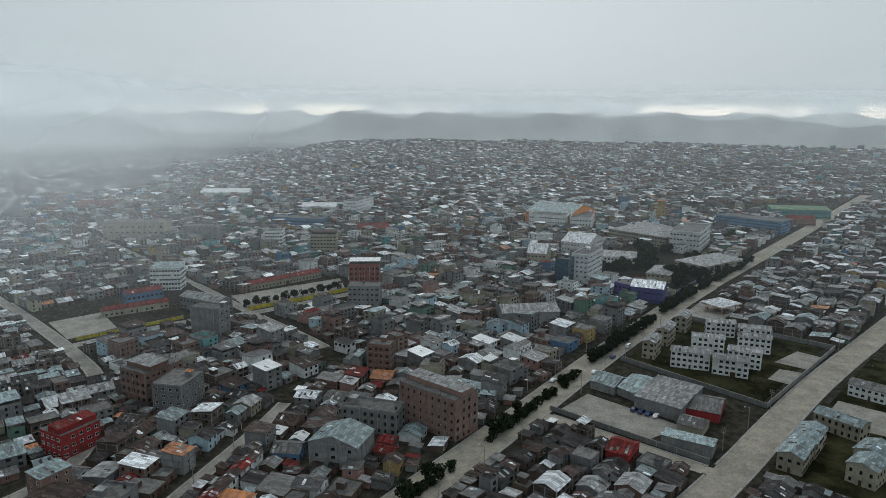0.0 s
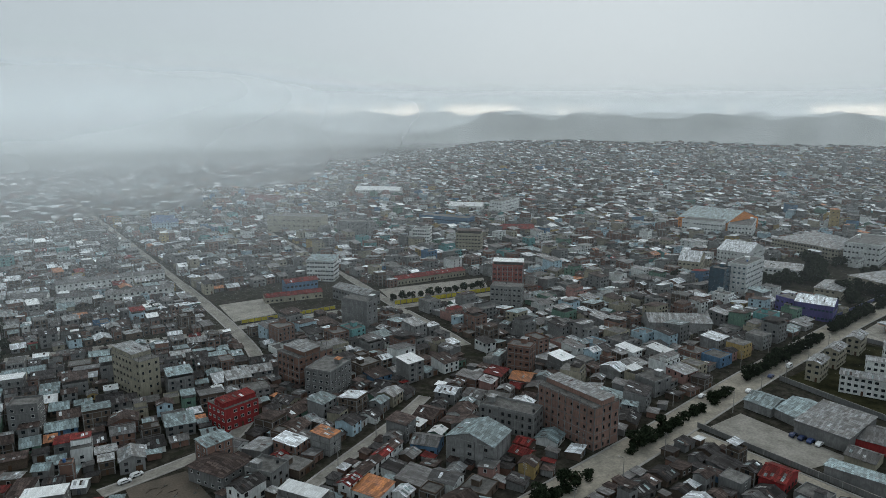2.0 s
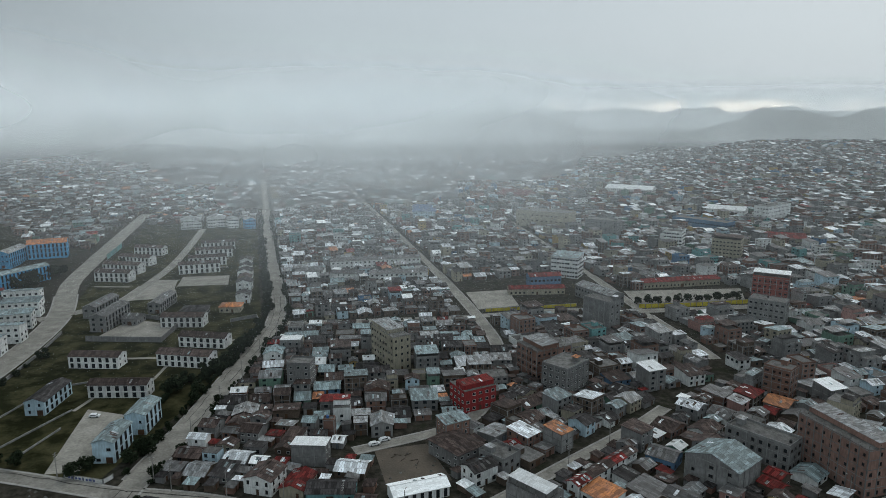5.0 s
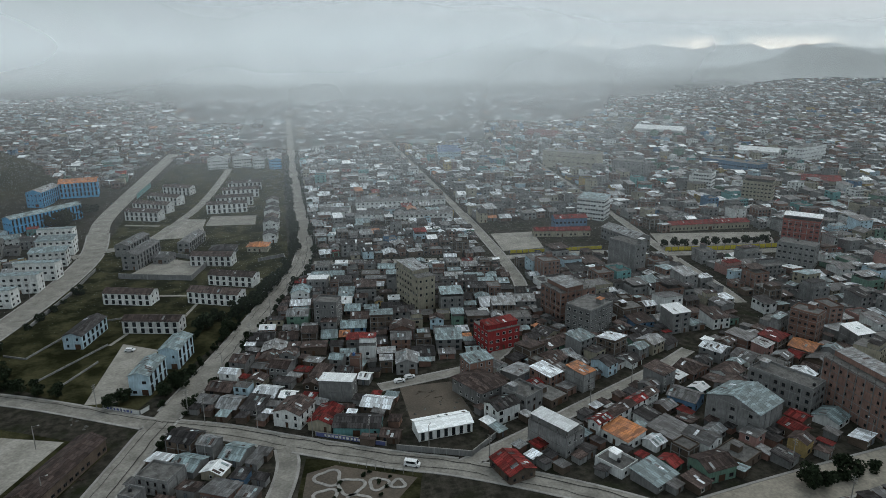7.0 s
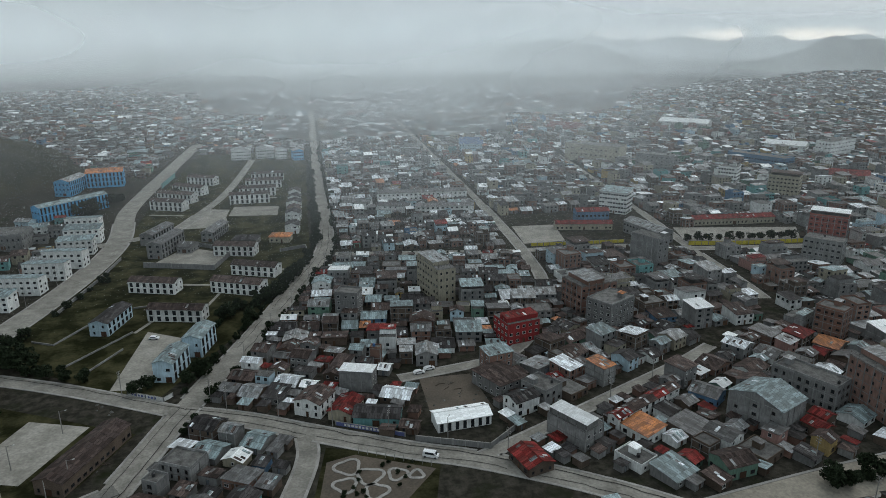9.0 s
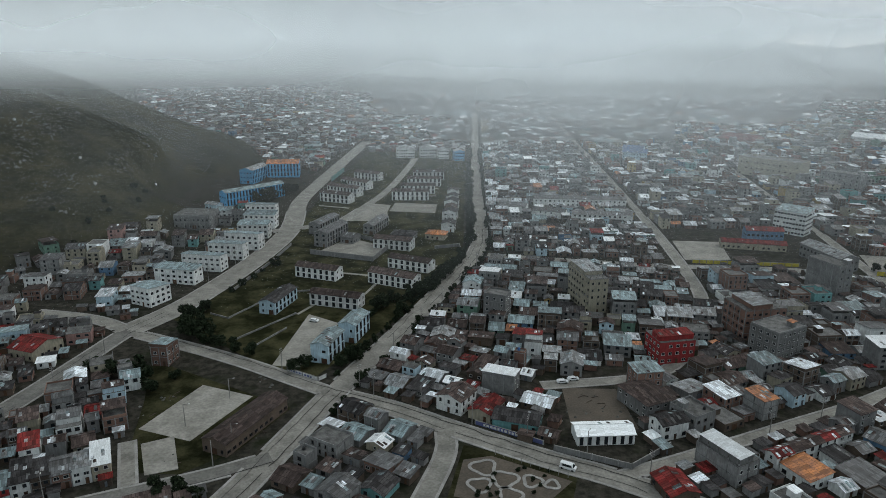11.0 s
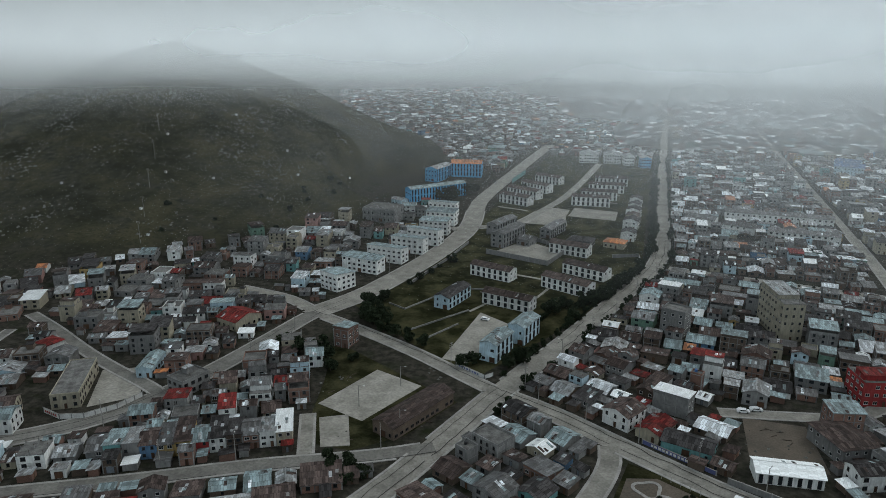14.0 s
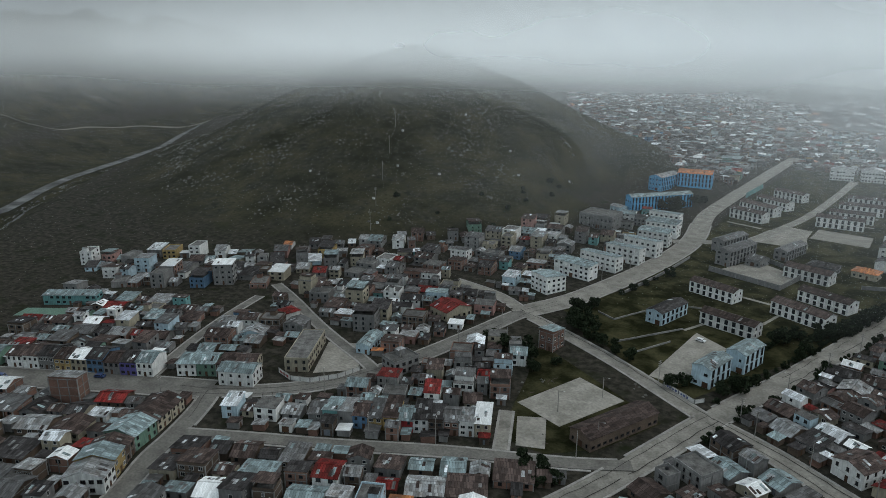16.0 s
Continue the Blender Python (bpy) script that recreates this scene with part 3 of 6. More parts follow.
yard("sports_court", "worn pale concrete sports court on open ground", [(-88, 158), (-72, 153), (-63, 177), (-80, 183)], "court_concrete", 0.10)
yard("small_court", "small pale concrete court beside a lane", [(-77, 138), (-70, 141), (-77, 155), (-84, 151)], "court_concrete", 0.18)
yard("dirt_yard", "bare brown dirt yard with puddles", [(28, 163), (46, 165), (44, 187), (28, 187)], "dirt", 0.02)
yard("school_yard", "pale concrete school yard", [(102, 317), (124, 318), (129, 349), (105, 350)], "court_concrete", 0.06)
yard("market_square", "wide pale concrete square behind a yellow fence", [(182, 300), (240, 292.5), (256, 318), (190, 330)], "court_concrete", 0.06)
yard("vehicle_yard", "bare concrete vehicle yard beside the hangars", [(188, 86), (205, 82), (207, 118), (190, 118)], "court_concrete", 0.03)
yard("court_east", "pale dirt sports court inside the walled ground", [(287, 66), (306, 66), (307, 76), (287, 79)], "court_concrete", 0.06)
yard("court_east_small", "pale dirt sports court inside the walled ground", [(266, 67), (282, 66), (280, 75), (266, 75)], "court_concrete", 0.06)
yard("parking_yard", "pale concrete parking yard among the housing blocks", [(-63, 197), (-54, 196), (-48, 232), (-61, 240)], "court_concrete", 0.05)
yard("walled_court", "pale walled concrete court among the housing blocks", [(-76, 318), (-48, 309), (-42, 330), (-64, 345)], "court_concrete", 0.05)
yard("block_court", "pale concrete court between housing blocks", [(-50, 405), (-22, 402), (-22, 425), (-49, 428)], "court_concrete", 0.05)
yard("plaza", "pale worn concrete plaza among the housing blocks", [(-73, 380), (-47, 381), (-51, 402), (-51, 421), (-66, 425), (-72, 400)], "court_concrete", 0.09)
yard("school_court", "dull green sports court beside the turquoise school", [(-279, 102), (-262, 114), (-267, 120), (-283, 109)], "plaster_green", 0.05)
for pts in ([(-67, 262), (-42, 250), (-41.4, 251.6), (-66.4, 263.6)], [(-66, 240), (-60, 255), (-58.8, 254.4), (-64.8, 239.4)], [(-44, 262), (-40, 280), (-38.8, 279.6), (-42.8, 261.6)], [(-78, 292), (-40, 284), (-39.6, 285.8), (-77.6, 293.8)],
            [(-30, 300), (-8, 300), (-8, 302), (-30, 302)], [(-96, 416), (-76, 410), (-75.4, 412), (-95.4, 418)], [(-52, 448), (-24, 448), (-24, 450.5), (-52, 450.5)], [(-50, 472), (-24, 472), (-24, 474.5), (-50, 474.5)]):
    yard("footpath", "narrow pale concrete footpath between housing blocks", pts, "court_concrete", 0.06, category="path")
yard("barracks_yard", "pale dust yard between barracks", [(242, 30), (262, 34), (262, 50), (240, 50)], "court_concrete", 0.04)
yard("forecourt", "pale concrete forecourt of the filling station", [(322, 116), (360, 118), (360, 138), (322, 134)], "court_concrete", 0.03)
yard("triangle_square", "pale dusty triangular square", [(-150, 136), (-140, 146), (-152, 162), (-163, 156)], "court_concrete", 0.05)
yard("lawn", "dark damp grass between the housing blocks", [(-110, 232), (-50, 184), (-12, 272), (-4, 330), (-6, 640), (-98, 640), (-100, 440), (-95, 350), (-103, 320), (-97, 280)], "lawn", 0.015, category="lawn")
yard("lawn", "dark rough grass round the sports court", [(-103, 199), (-50, 171), (-58, 150), (-69, 139), (-83, 139), (-93, 172)], "lawn", 0.015, category="lawn")
yard("lawn", "dark grass between white apartment blocks", [(238, 69), (319, 69), (317, 129), (247, 125)], "lawn", 0.015, category="lawn")
yard("lawn", "dark grass round the barracks", [(194, 23), (318, 19), (318, 51), (194, 52)], "lawn", 0.015, category="lawn")
yard("lawn", "dark grass of the small public garden", [(-5, 130), (23, 129), (27, 145), (-1, 155)], "lawn", 0.015, category="lawn")
for pts in ([(-112, 232), (-48, 178), (-8, 272), (-2, 330), (-4, 640), (-100, 640), (-104, 440), (-98, 350), (-106, 320)],  # compound of housing blocks
            [(-104, 200), (-48, 172), (-56, 150), (-68, 138), (-84, 138), (-94, 172)],  # court ground
            [(236, 68), (320, 68), (318, 130), (246, 126)],  # walled apartment ground
            [(185, 65), (236, 66), (236, 122), (186, 118)],  # hangars
            [(192, 22), (320, 18), (320, 52), (192, 53)],  # barracks
            [(-6, 128), (24, 128), (28, 146), (-2, 156)],  # garden
            [(92, 312), (166, 300), (172, 372), (100, 372)],  # school
            [(372, 160), (470, 160), (470, 235), (372, 235)],  # hospital gardens
            [(179, 301), (242, 293), (240, 281), (176, 288)],  # before the yellow fences
            [(96, 314), (153, 311), (152, 299), (96, 302)],
            [(26, 150), (44, 150), (46, 168), (26, 168)],
            [(-170, 128), (-138, 130), (-146, 166), (-172, 168)]):
    BLOCKED.append([(x * U, y * U) for x, y in pts])


def blocked(x, y):
    return any(inside(x, y, q) for q in BLOCKED)


# ---- windows and doors, one mesh for each make ----
OPENING_MESHES = {}


def opening_mesh(kind, w, h, frame_mat, pane):
    key = (kind, w, h, frame_mat, pane)
    if key not in OPENING_MESHES:
        g = Geo()
        t, a = 0.09, 0.07
        g.box(-w / 2, -a, 0, -w / 2 + t, 0.02, h, frame_mat)
        g.box(w / 2 - t, -a, 0, w / 2, 0.02, h, frame_mat)
        g.box(-w / 2 + t, -a, h - t, w / 2 - t, 0.02, h, frame_mat)
        if kind == "window":
            g.box(-w / 2 - 0.08, -a - 0.08, -0.1, w / 2 + 0.08, 0.02, 0.0, frame_mat)
            if w > 1.3:
                g.box(-0.03, -a + 0.01, 0, 0.03, 0.0, h - t, frame_mat)
        g.poly([(-w / 2 + t, -0.015, 0), (w / 2 - t, -0.015, 0), (w / 2 - t, -0.015, h - t), (-w / 2 + t, -0.015, h - t)], pane)
        OPENING_MESHES[key] = g.mesh(kind)
    return OPENING_MESHES[key]


class House:
    """Walls, roof and openings of one house, in metres, front at -y, before it becomes objects."""

    def __init__(self, w, d, floors, wall, roof, cover, rng, storey=2.55, pane="dark_glass", frame_mat=None, far=False):
        self.far = far
        self.w, self.d, self.n, self.h = w, d, floors, floors * storey + 0.2
        self.storey, self.rng, self.pane = storey, rng, pane
        self.frame_mat = frame_mat or rng.choice(("frame_white", "frame_dark", "frame_dark"))
        self.wall, self.top, self.openings, self.extra = Geo(), Geo(), [], []
        self.frame_work, self.edge, self.head, self.sheets, self.posts = Geo(), Geo(), Geo(), Geo(), Geo()
        self.walls(wall)
        {"gable": self.gable, "cross": self.cross, "mono": self.mono, "flat": self.flat, "raw": self.raw, "cover": self.cover, "hip": self.hip}[roof](cover, wall)

    def walls(self, mat):
        w, d, h = self.w / 2, self.d / 2, self.h
        self.wall.box(-w, -d, -1.6, w, d, h, mat, "roof_slab")
        if self.far:
            return
        if mat in ("brick_wall", "concrete", "adobe", "pale_brick", "red_brick") and self.n > 1 or mat == "brick_wall":
            for k in range(1, self.n + 1):  # floor bands and columns of the concrete frame
                z = k * self.storey
                self.frame_work.box(-w - 0.05, -d - 0.05, z - 0.18, w + 0.05, d + 0.05, z + 0.05, "concrete")
            nx, ny = max(1, round(self.w / 3.6)), max(1, round(self.d / 4.0))
            spots = [(-w + i * self.w / nx, s * d) for i in range(nx + 1) for s in (-1, 1)] + [(s * w, -d + i * self.d / ny) for i in range(1, ny) for s in (-1, 1)]
            for x, y in spots:
                self.frame_work.box(x - 0.16, y - 0.16, -1.5, x + 0.16, y + 0.16, h - 0.02, "concrete")
        elif self.n > 1 and self.rng.random() < 0.5:
            for k in range(1, self.n):
                z = k * self.storey
                self.frame_work.box(-w - 0.06, -d - 0.06, z - 0.1, w + 0.06, d + 0.06, z + 0.06, mat)

    def patches(self, corners, cover):
        """Odd sheets laid over a slope: new ones, rusty ones and clear skylights."""
        if self.far:
            return
        a, b, c, d = (Vector(p) for p in corners)
        for _ in range(self.rng.choice((0, 1, 2, 3, 4))):
            u, v = self.rng.uniform(0.05, 0.8), self.rng.uniform(0.05, 0.55)
            du, dv = 0.95 / max(1, (b - a).length), self.rng.choice((1.6, 2.6)) / max(2.7, (d - a).length)
            q = []
            for s, t in ((u, v), (u + du, v), (u + du, v + dv), (u, v + dv)):
                s, t = min(s, 1), min(t, 1)
                p = a.lerp(b, s).lerp(d.lerp(c, s), t)
                q.append((p.x, p.y, p.z + 0.035))
            self.sheets.slab(q, 0.03, self.rng.choice(("zinc", "rust_sheet", "new_zinc", "old_zinc", "teal_sheet")))

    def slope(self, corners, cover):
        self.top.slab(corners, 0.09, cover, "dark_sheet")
        self.patches(corners, cover)

    def gable(self, cover, wall, rise=None, over=0.45):
        w, d, h = self.w / 2, self.d / 2, self.h
        r = rise or 0.30 * d + 0.2
        e = h - over * r / d
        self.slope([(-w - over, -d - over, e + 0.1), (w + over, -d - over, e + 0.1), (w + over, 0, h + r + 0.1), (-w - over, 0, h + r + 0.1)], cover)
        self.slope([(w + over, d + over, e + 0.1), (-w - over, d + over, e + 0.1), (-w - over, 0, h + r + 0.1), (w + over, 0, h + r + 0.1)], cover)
        self.top.box(-w - over, -0.18, h + r + 0.07, w + over, 0.18, h + r + 0.15, cover)
        for s in (-w, w):
            q = [(s, -d, h), (s, d, h), (s, 0, h + r)]
            self.wall.poly(q if s > 0 else q[::-1], wall)

    def cross(self, cover, wall, rise=None, over=0.45):
        w, d, h = self.w / 2, self.d / 2, self.h
        r = rise or 0.30 * w + 0.2
        e = h - over * r / w
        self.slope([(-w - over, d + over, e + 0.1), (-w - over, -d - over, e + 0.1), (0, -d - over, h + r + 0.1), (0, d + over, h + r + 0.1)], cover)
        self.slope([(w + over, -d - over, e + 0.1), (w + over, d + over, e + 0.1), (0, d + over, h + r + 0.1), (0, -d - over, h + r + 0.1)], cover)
        self.top.box(-0.18, -d - over, h + r + 0.07, 0.18, d + over, h + r + 0.15, cover)
        for s in (-d, d):
            q = [(w, s, h), (-w, s, h), (0, s, h + r)]
            self.wall.poly(q if s > 0 else q[::-1], wall)

    def hip(self, cover, wall, over=0.6):
        w, d, h = self.w / 2 + over, self.d / 2 + over, self.h
        r, k = 0.28 * min(w, d) + 0.3, max(0.0, w - d)
        j = max(0.0, d - w)
        top = [(-k, -j, h + r), (k, -j, h + r), (k, j, h + r), (-k, j, h + r)]
        eave = [(-w, -d, h), (w, -d, h), (w, d, h), (-w, d, h)]
        for i in range(4):
            n = (i + 1) % 4
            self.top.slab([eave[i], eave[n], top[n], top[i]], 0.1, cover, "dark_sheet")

    def mono(self, cover, wall, over=0.4):
        w, d, h = self.w / 2, self.d / 2, self.h
        r = self.d * self.rng.uniform(0.09, 0.16)
        f, b = (0.12, r) if self.rng.random() < 0.5 else (r, 0.12)
        self.slope([(-w - over, -d - over, h + f), (w + over, -d - over, h + f), (w + over, d + over, h + b), (-w - over, d + over, h + b)], cover)
        self.wall.poly([(-w, -d, h), (-w, -d, h + f - 0.1), (-w, d, h + b - 0.1), (-w, d, h)][::-1], wall)
        self.wall.poly([(w, -d, h), (w, -d, h + f - 0.1), (w, d, h + b - 0.1), (w, d, h)], wall)
        self.wall.poly([(-w, d, h), (-w, d, h + b - 0.1), (w, d, h + b - 0.1), (w, d, h)][::-1], wall)
        self.wall.poly([(-w, -d, h), (-w, -d, h + f - 0.1), (w, -d, h + f - 0.1), (w, -d, h)], wall)

    def parapet(self, mat, tall):
        w, d, h = self.w / 2, self.d / 2, self.h
        for q in ((-w, -d, w, -d + 0.18), (-w, d - 0.18, w, d), (-w, -d + 0.18, -w + 0.18, d - 0.18), (w - 0.18, -d + 0.18, w, d - 0.18)):
            self.edge.box(q[0], q[1], h, q[2], q[3], h + tall, mat)

    def flat(self, cover, wall):
        w, d, h = self.w / 2, self.d / 2, self.h
        self.parapet(wall, self.rng.uniform(0.25, 0.9))
        self.top.box(-w + 0.2, -d + 0.2, h, w - 0.2, d - 0.2, h + 0.08, "roof_slab")
        if self.rng.random() < 0.6 and self.w > 4 and self.d > 5:  # stair head
            x, y = self.rng.uniform(-w + 1.6, w - 1.6), self.rng.uniform(0, d - 1.6)
            self.head.box(x - 1.3, y - 1.4, h, x + 1.3, y + 1.4, h + 2.3, wall, "roof_slab")
            self.head.slab([(x - 1.6, y - 1.7, h + 2.4), (x + 1.6, y - 1.7, h + 2.4), (x + 1.6, y + 1.7, h + 2.6), (x - 1.6, y + 1.7, h + 2.6)], 0.08, cover)
        self.tanks()

    def raw(self, cover, wall):
        """An unfinished top: bare slab, column stubs with bars, part of it under loose sheets."""
        w, d, h = self.w / 2, self.d / 2, self.h
        self.top.box(-w, -d, h, w, d, h + 0.12, "roof_slab")
        nx, ny = max(1, round(self.w / 3.6)), max(1, round(self.d / 4.0))
        for i in range(0 if self.far else nx + 1):
            for j in range(ny + 1):
                x, y = -w + 0.2 + i * (self.w - 0.4) / nx, -d + 0.2 + j * (self.d - 0.4) / ny
                t = self.rng.uniform(0.4, 1.5)
                self.posts.box(x - 0.13, y - 0.13, h, x + 0.13, y + 0.13, h + t, "concrete")
                self.extra.append((x, y, h + t))
        if self.rng.random() < 0.65:
            s, y0 = self.rng.uniform(0.35, 0.8), -d + self.rng.uniform(0, 0.3) * self.d
            y1 = min(d, y0 + s * self.d)
            self.head.box(-w + 0.2, y0 + 0.2, h, w - 0.2, y1 - 0.2, h + 2.0, wall)
            self.slope([(-w, y0, h + 2.15), (w, y0, h + 2.15), (w, y1, h + 2.6), (-w, y1, h + 2.6)], cover)
        self.tanks()

    def cover(self, cover, wall):
        """A metal roof on posts over a flat top."""
        w, d, h = self.w / 2, self.d / 2, self.h
        self.parapet(wall, 0.9)
        y0 = self.rng.choice((-d, -d + 0.3 * self.d))
        for x in (-w + 0.25, w - 0.25):
            for y in (y0 + 0.25, d - 0.25):
                self.posts.box(x - 0.08, y - 0.08, h, x + 0.08, y + 0.08, h + 2.3, "steel")
        self.slope([(-w - 0.3, y0 - 0.3, h + 2.3), (w + 0.3, y0 - 0.3, h + 2.3), (w + 0.3, d + 0.3, h + 2.9), (-w - 0.3, d + 0.3, h + 2.9)], cover)

    def tanks(self):
        w, d = self.w / 2, self.d / 2
        if self.rng.random() < 0.4 and w > 1.5 and d > 1.5:
            self.tank = (self.rng.uniform(-w + 1, w - 1), self.rng.uniform(-d + 1, d - 1), self.h + 0.12)

    tank = None

    def fill_side(self, side, spacing, door=False, wide=False, ground=True, top_floor=None, loggia=False):
        """Openings on a side: 0 front, 1 right, 2 back, 3 left."""
        length, deep = (self.w, self.d / 2) if side % 2 == 0 else (self.d, self.w / 2)
        n = max(1, int(length / spacing))
        ww = 1.5 if wide else self.rng.choice((0.9, 1.2, 1.5))
        wh = self.rng.choice((1.0, 1.2, 1.3))
        if loggia:  # flat dark panes nearly as tall as the storey, painting in the shade of deep recesses
            for k in range(self.n):
                for i in range(n):
                    self.openings.append(("window", side, -length / 2 + (i + 0.5) * length / n, deep, k * self.storey + 0.35, 0.44 * length / n, self.storey - 0.75))
            return
        for k in range(top_floor or self.n):
            for i in range(n):
                x = -length / 2 + (i + 0.5) * length / n
                if k == 0 and door and i == n // 2:
                    kind = self.rng.random()
                    size = (2.4, 2.3) if kind < 0.3 and length / n > 2.7 else (1.0, 2.05)
                    self.openings.append(("door", side, x, deep, 0.05, *size))
                elif k == 0 and not ground:
                    continue
                elif self.rng.random() < 0.9:
                    self.openings.append(("window", side, x, deep, k * self.storey + 0.95, ww, wh))

    def opening_pose(self, side, x, deep, z):
        return Matrix.Rotation(radians(90 * side), 4, "Z") @ Matrix.Translation((x, -deep - 0.0, z))

    def joined(self, m, g, openings=True):
        for piece in (self.wall, self.top, self.frame_work, self.edge, self.head, self.sheets, self.posts):
            if piece.f:
                g.add(piece, m)
        if openings:
            for kind, side, x, deep, z, ow, oh in self.openings:
                p = self.opening_pose(side, x, deep + 0.04, z)
                q = Geo()
                q.poly([(-ow / 2, 0, 0), (ow / 2, 0, 0), (ow / 2, 0, oh), (-ow / 2, 0, oh)], self.pane if kind == "window" else "wood_door")
                g.add(q, m @ p)

    def objects(self, name, label, category, m, group=""):
        if m.translation.length > 250 * U:  # too far for its windows to be told apart as things
            for kind, side, x, deep, z, ow, oh in self.openings:
                q = Geo()
                q.box(-ow / 2, -0.05, 0, ow / 2, 0.02, oh, self.pane if kind == "window" else "wood_door")
                self.wall.add(q, self.opening_pose(side, x, deep, z))
            self.openings = []
        base = new(name)
        base.empty_display_size = 1.0
        base.matrix_world = m
        tagged(base, label, category, group)
        part("wall", self.wall.weld(), base)
        for piece, title, text in ((self.frame_work, "concrete_frame", "bare concrete columns and floor bands"), (self.edge, "parapet", ""), (self.head, "roof_room", "small room on the roof"),
                                   (self.posts, "column_stubs", "")):
            if piece.f:
                part(title, piece, base, text)
        for kind, side, x, deep, z, ow, oh in self.openings:
            fm = self.frame_mat if kind == "window" else "frame_dark"
            pane = self.pane if kind == "window" else self.door_mat
            part(kind, opening_mesh(kind, ow, oh, fm, pane), base, m=self.opening_pose(side, x, deep, z))
        if m.translation.length > 125 * U:  # odd sheets that cannot be told apart belong to the roof
            self.top.add(self.sheets, Matrix())
            self.sheets = Geo()
        part("roof", self.top, base)
        for i in range(0, len(self.sheets.v), 8):
            g = Geo()
            g.v, g.f, g.m = self.sheets.v[i:i + 8], [tuple(k - i for k in f) for f in self.sheets.f[i // 8 * 6:i // 8 * 6 + 6]], self.sheets.m[i // 8 * 6:i // 8 * 6 + 6]
            part("roof_sheet", g, base)
        if self.extra:
            g = Geo()
            for x, y, z in self.extra:
                for dx, dy in ((-0.08, -0.08), (0.08, -0.08), (0.08, 0.08), (-0.08, 0.08)):
                    t = self.rng.uniform(0.4, 0.9)
                    g.box(x + dx - 0.015, y + dy - 0.015, z - 0.2, x + dx + 0.015, y + dy + 0.015, z + t, "rebar")
            part("reinforcing_bars", g, base, "rusty steel bars standing out of the columns")
        if self.tank:
            x, y, z = self.tank
            g = Geo()
            mat = self.rng.choice(("tank_black", "tank_black", "tank_blue"))
            g.tube(x, y, z, z + 0.95, 0.55, 0.52, mat, 14)
            g.tube(x, y, z + 0.95, z + 1.15, 0.52, 0.24, mat, 14)
            tank = part("water_tank", g, base, "plastic water tank")
            g = Geo()
            g.tube(x, y, z + 1.15, z + 1.24, 0.22, 0.2, mat, 12)
            part("lid", g, tank)
        return base

    door_mat = "wood_door"


WALL_WORDS = dict(plaster_white="white plastered", plaster_cream="cream plastered", plaster_grey="grey plastered", plaster_blue="blue painted", plaster_green="green painted",
                  plaster_yellow="yellow painted", plaster_pink="pink painted", plaster_teal="turquoise painted", plaster_sky="pale blue painted", plaster_red="red painted",
                  plaster_orange="orange painted", plaster_purple="purple painted", school_blue="bright blue painted", concrete="bare concrete", brick_wall="bare brick", red_brick="red brick", pale_brick="pale bare brick", adobe="brown mud-brick")
ROOF_WORDS = dict(zinc="grey sheet-metal roof", old_zinc="weathered grey sheet roof", dark_sheet="dark weathered sheet roof", rust_sheet="rusty brown sheet roof", new_zinc="bright new zinc roof",
                  red_sheet="red metal roof", teal_sheet="greenish metal roof", orange_sheet="orange metal roof", blue_sheet="blue metal roof", white_sheet="white metal roof", green_sheet="green metal roof")
SHAPE_WORDS = dict(gable="pitched", cross="pitched", mono="sloping", flat="flat", raw="unfinished flat", cover="raised", hip="hipped")
STOREY_WORDS = {1: "one-storey", 2: "two-storey", 3: "three-storey", 4: "four-storey", 5: "five-storey", 6: "six-storey"}


def words(n, wall, roof, cover, what):
    if roof in ("flat", "raw"):
        return "%s %s %s with %s roof" % (STOREY_WORDS[n], WALL_WORDS[wall], what, SHAPE_WORDS[roof])
    return "%s %s %s with %s" % (STOREY_WORDS[n], WALL_WORDS[wall], what, ROOF_WORDS[cover])


TAKEN = {}  # middle, half sizes and turn of what stands, by cells of 30 m


def take(x, y, w, d, a):
    reach = math.hypot(w, d) / 2 + 1
    for i in range(int((x - reach) // 30), int((x + reach) // 30) + 1):
        for j in range(int((y - reach) // 30), int((y + reach) // 30) + 1):
            TAKEN.setdefault((i, j), []).append((x, y, w / 2, d / 2, math.cos(a), math.sin(a)))


def free(x, y, margin=0.0):
    for cx, cy, w, d, c, s in TAKEN.get((int(x // 30), int(y // 30)), ()):
        dx, dy = x - cx, y - cy
        if abs(dx * c + dy * s) < w + margin and abs(-dx * s + dy * c) < d + margin:
            return False
    return True


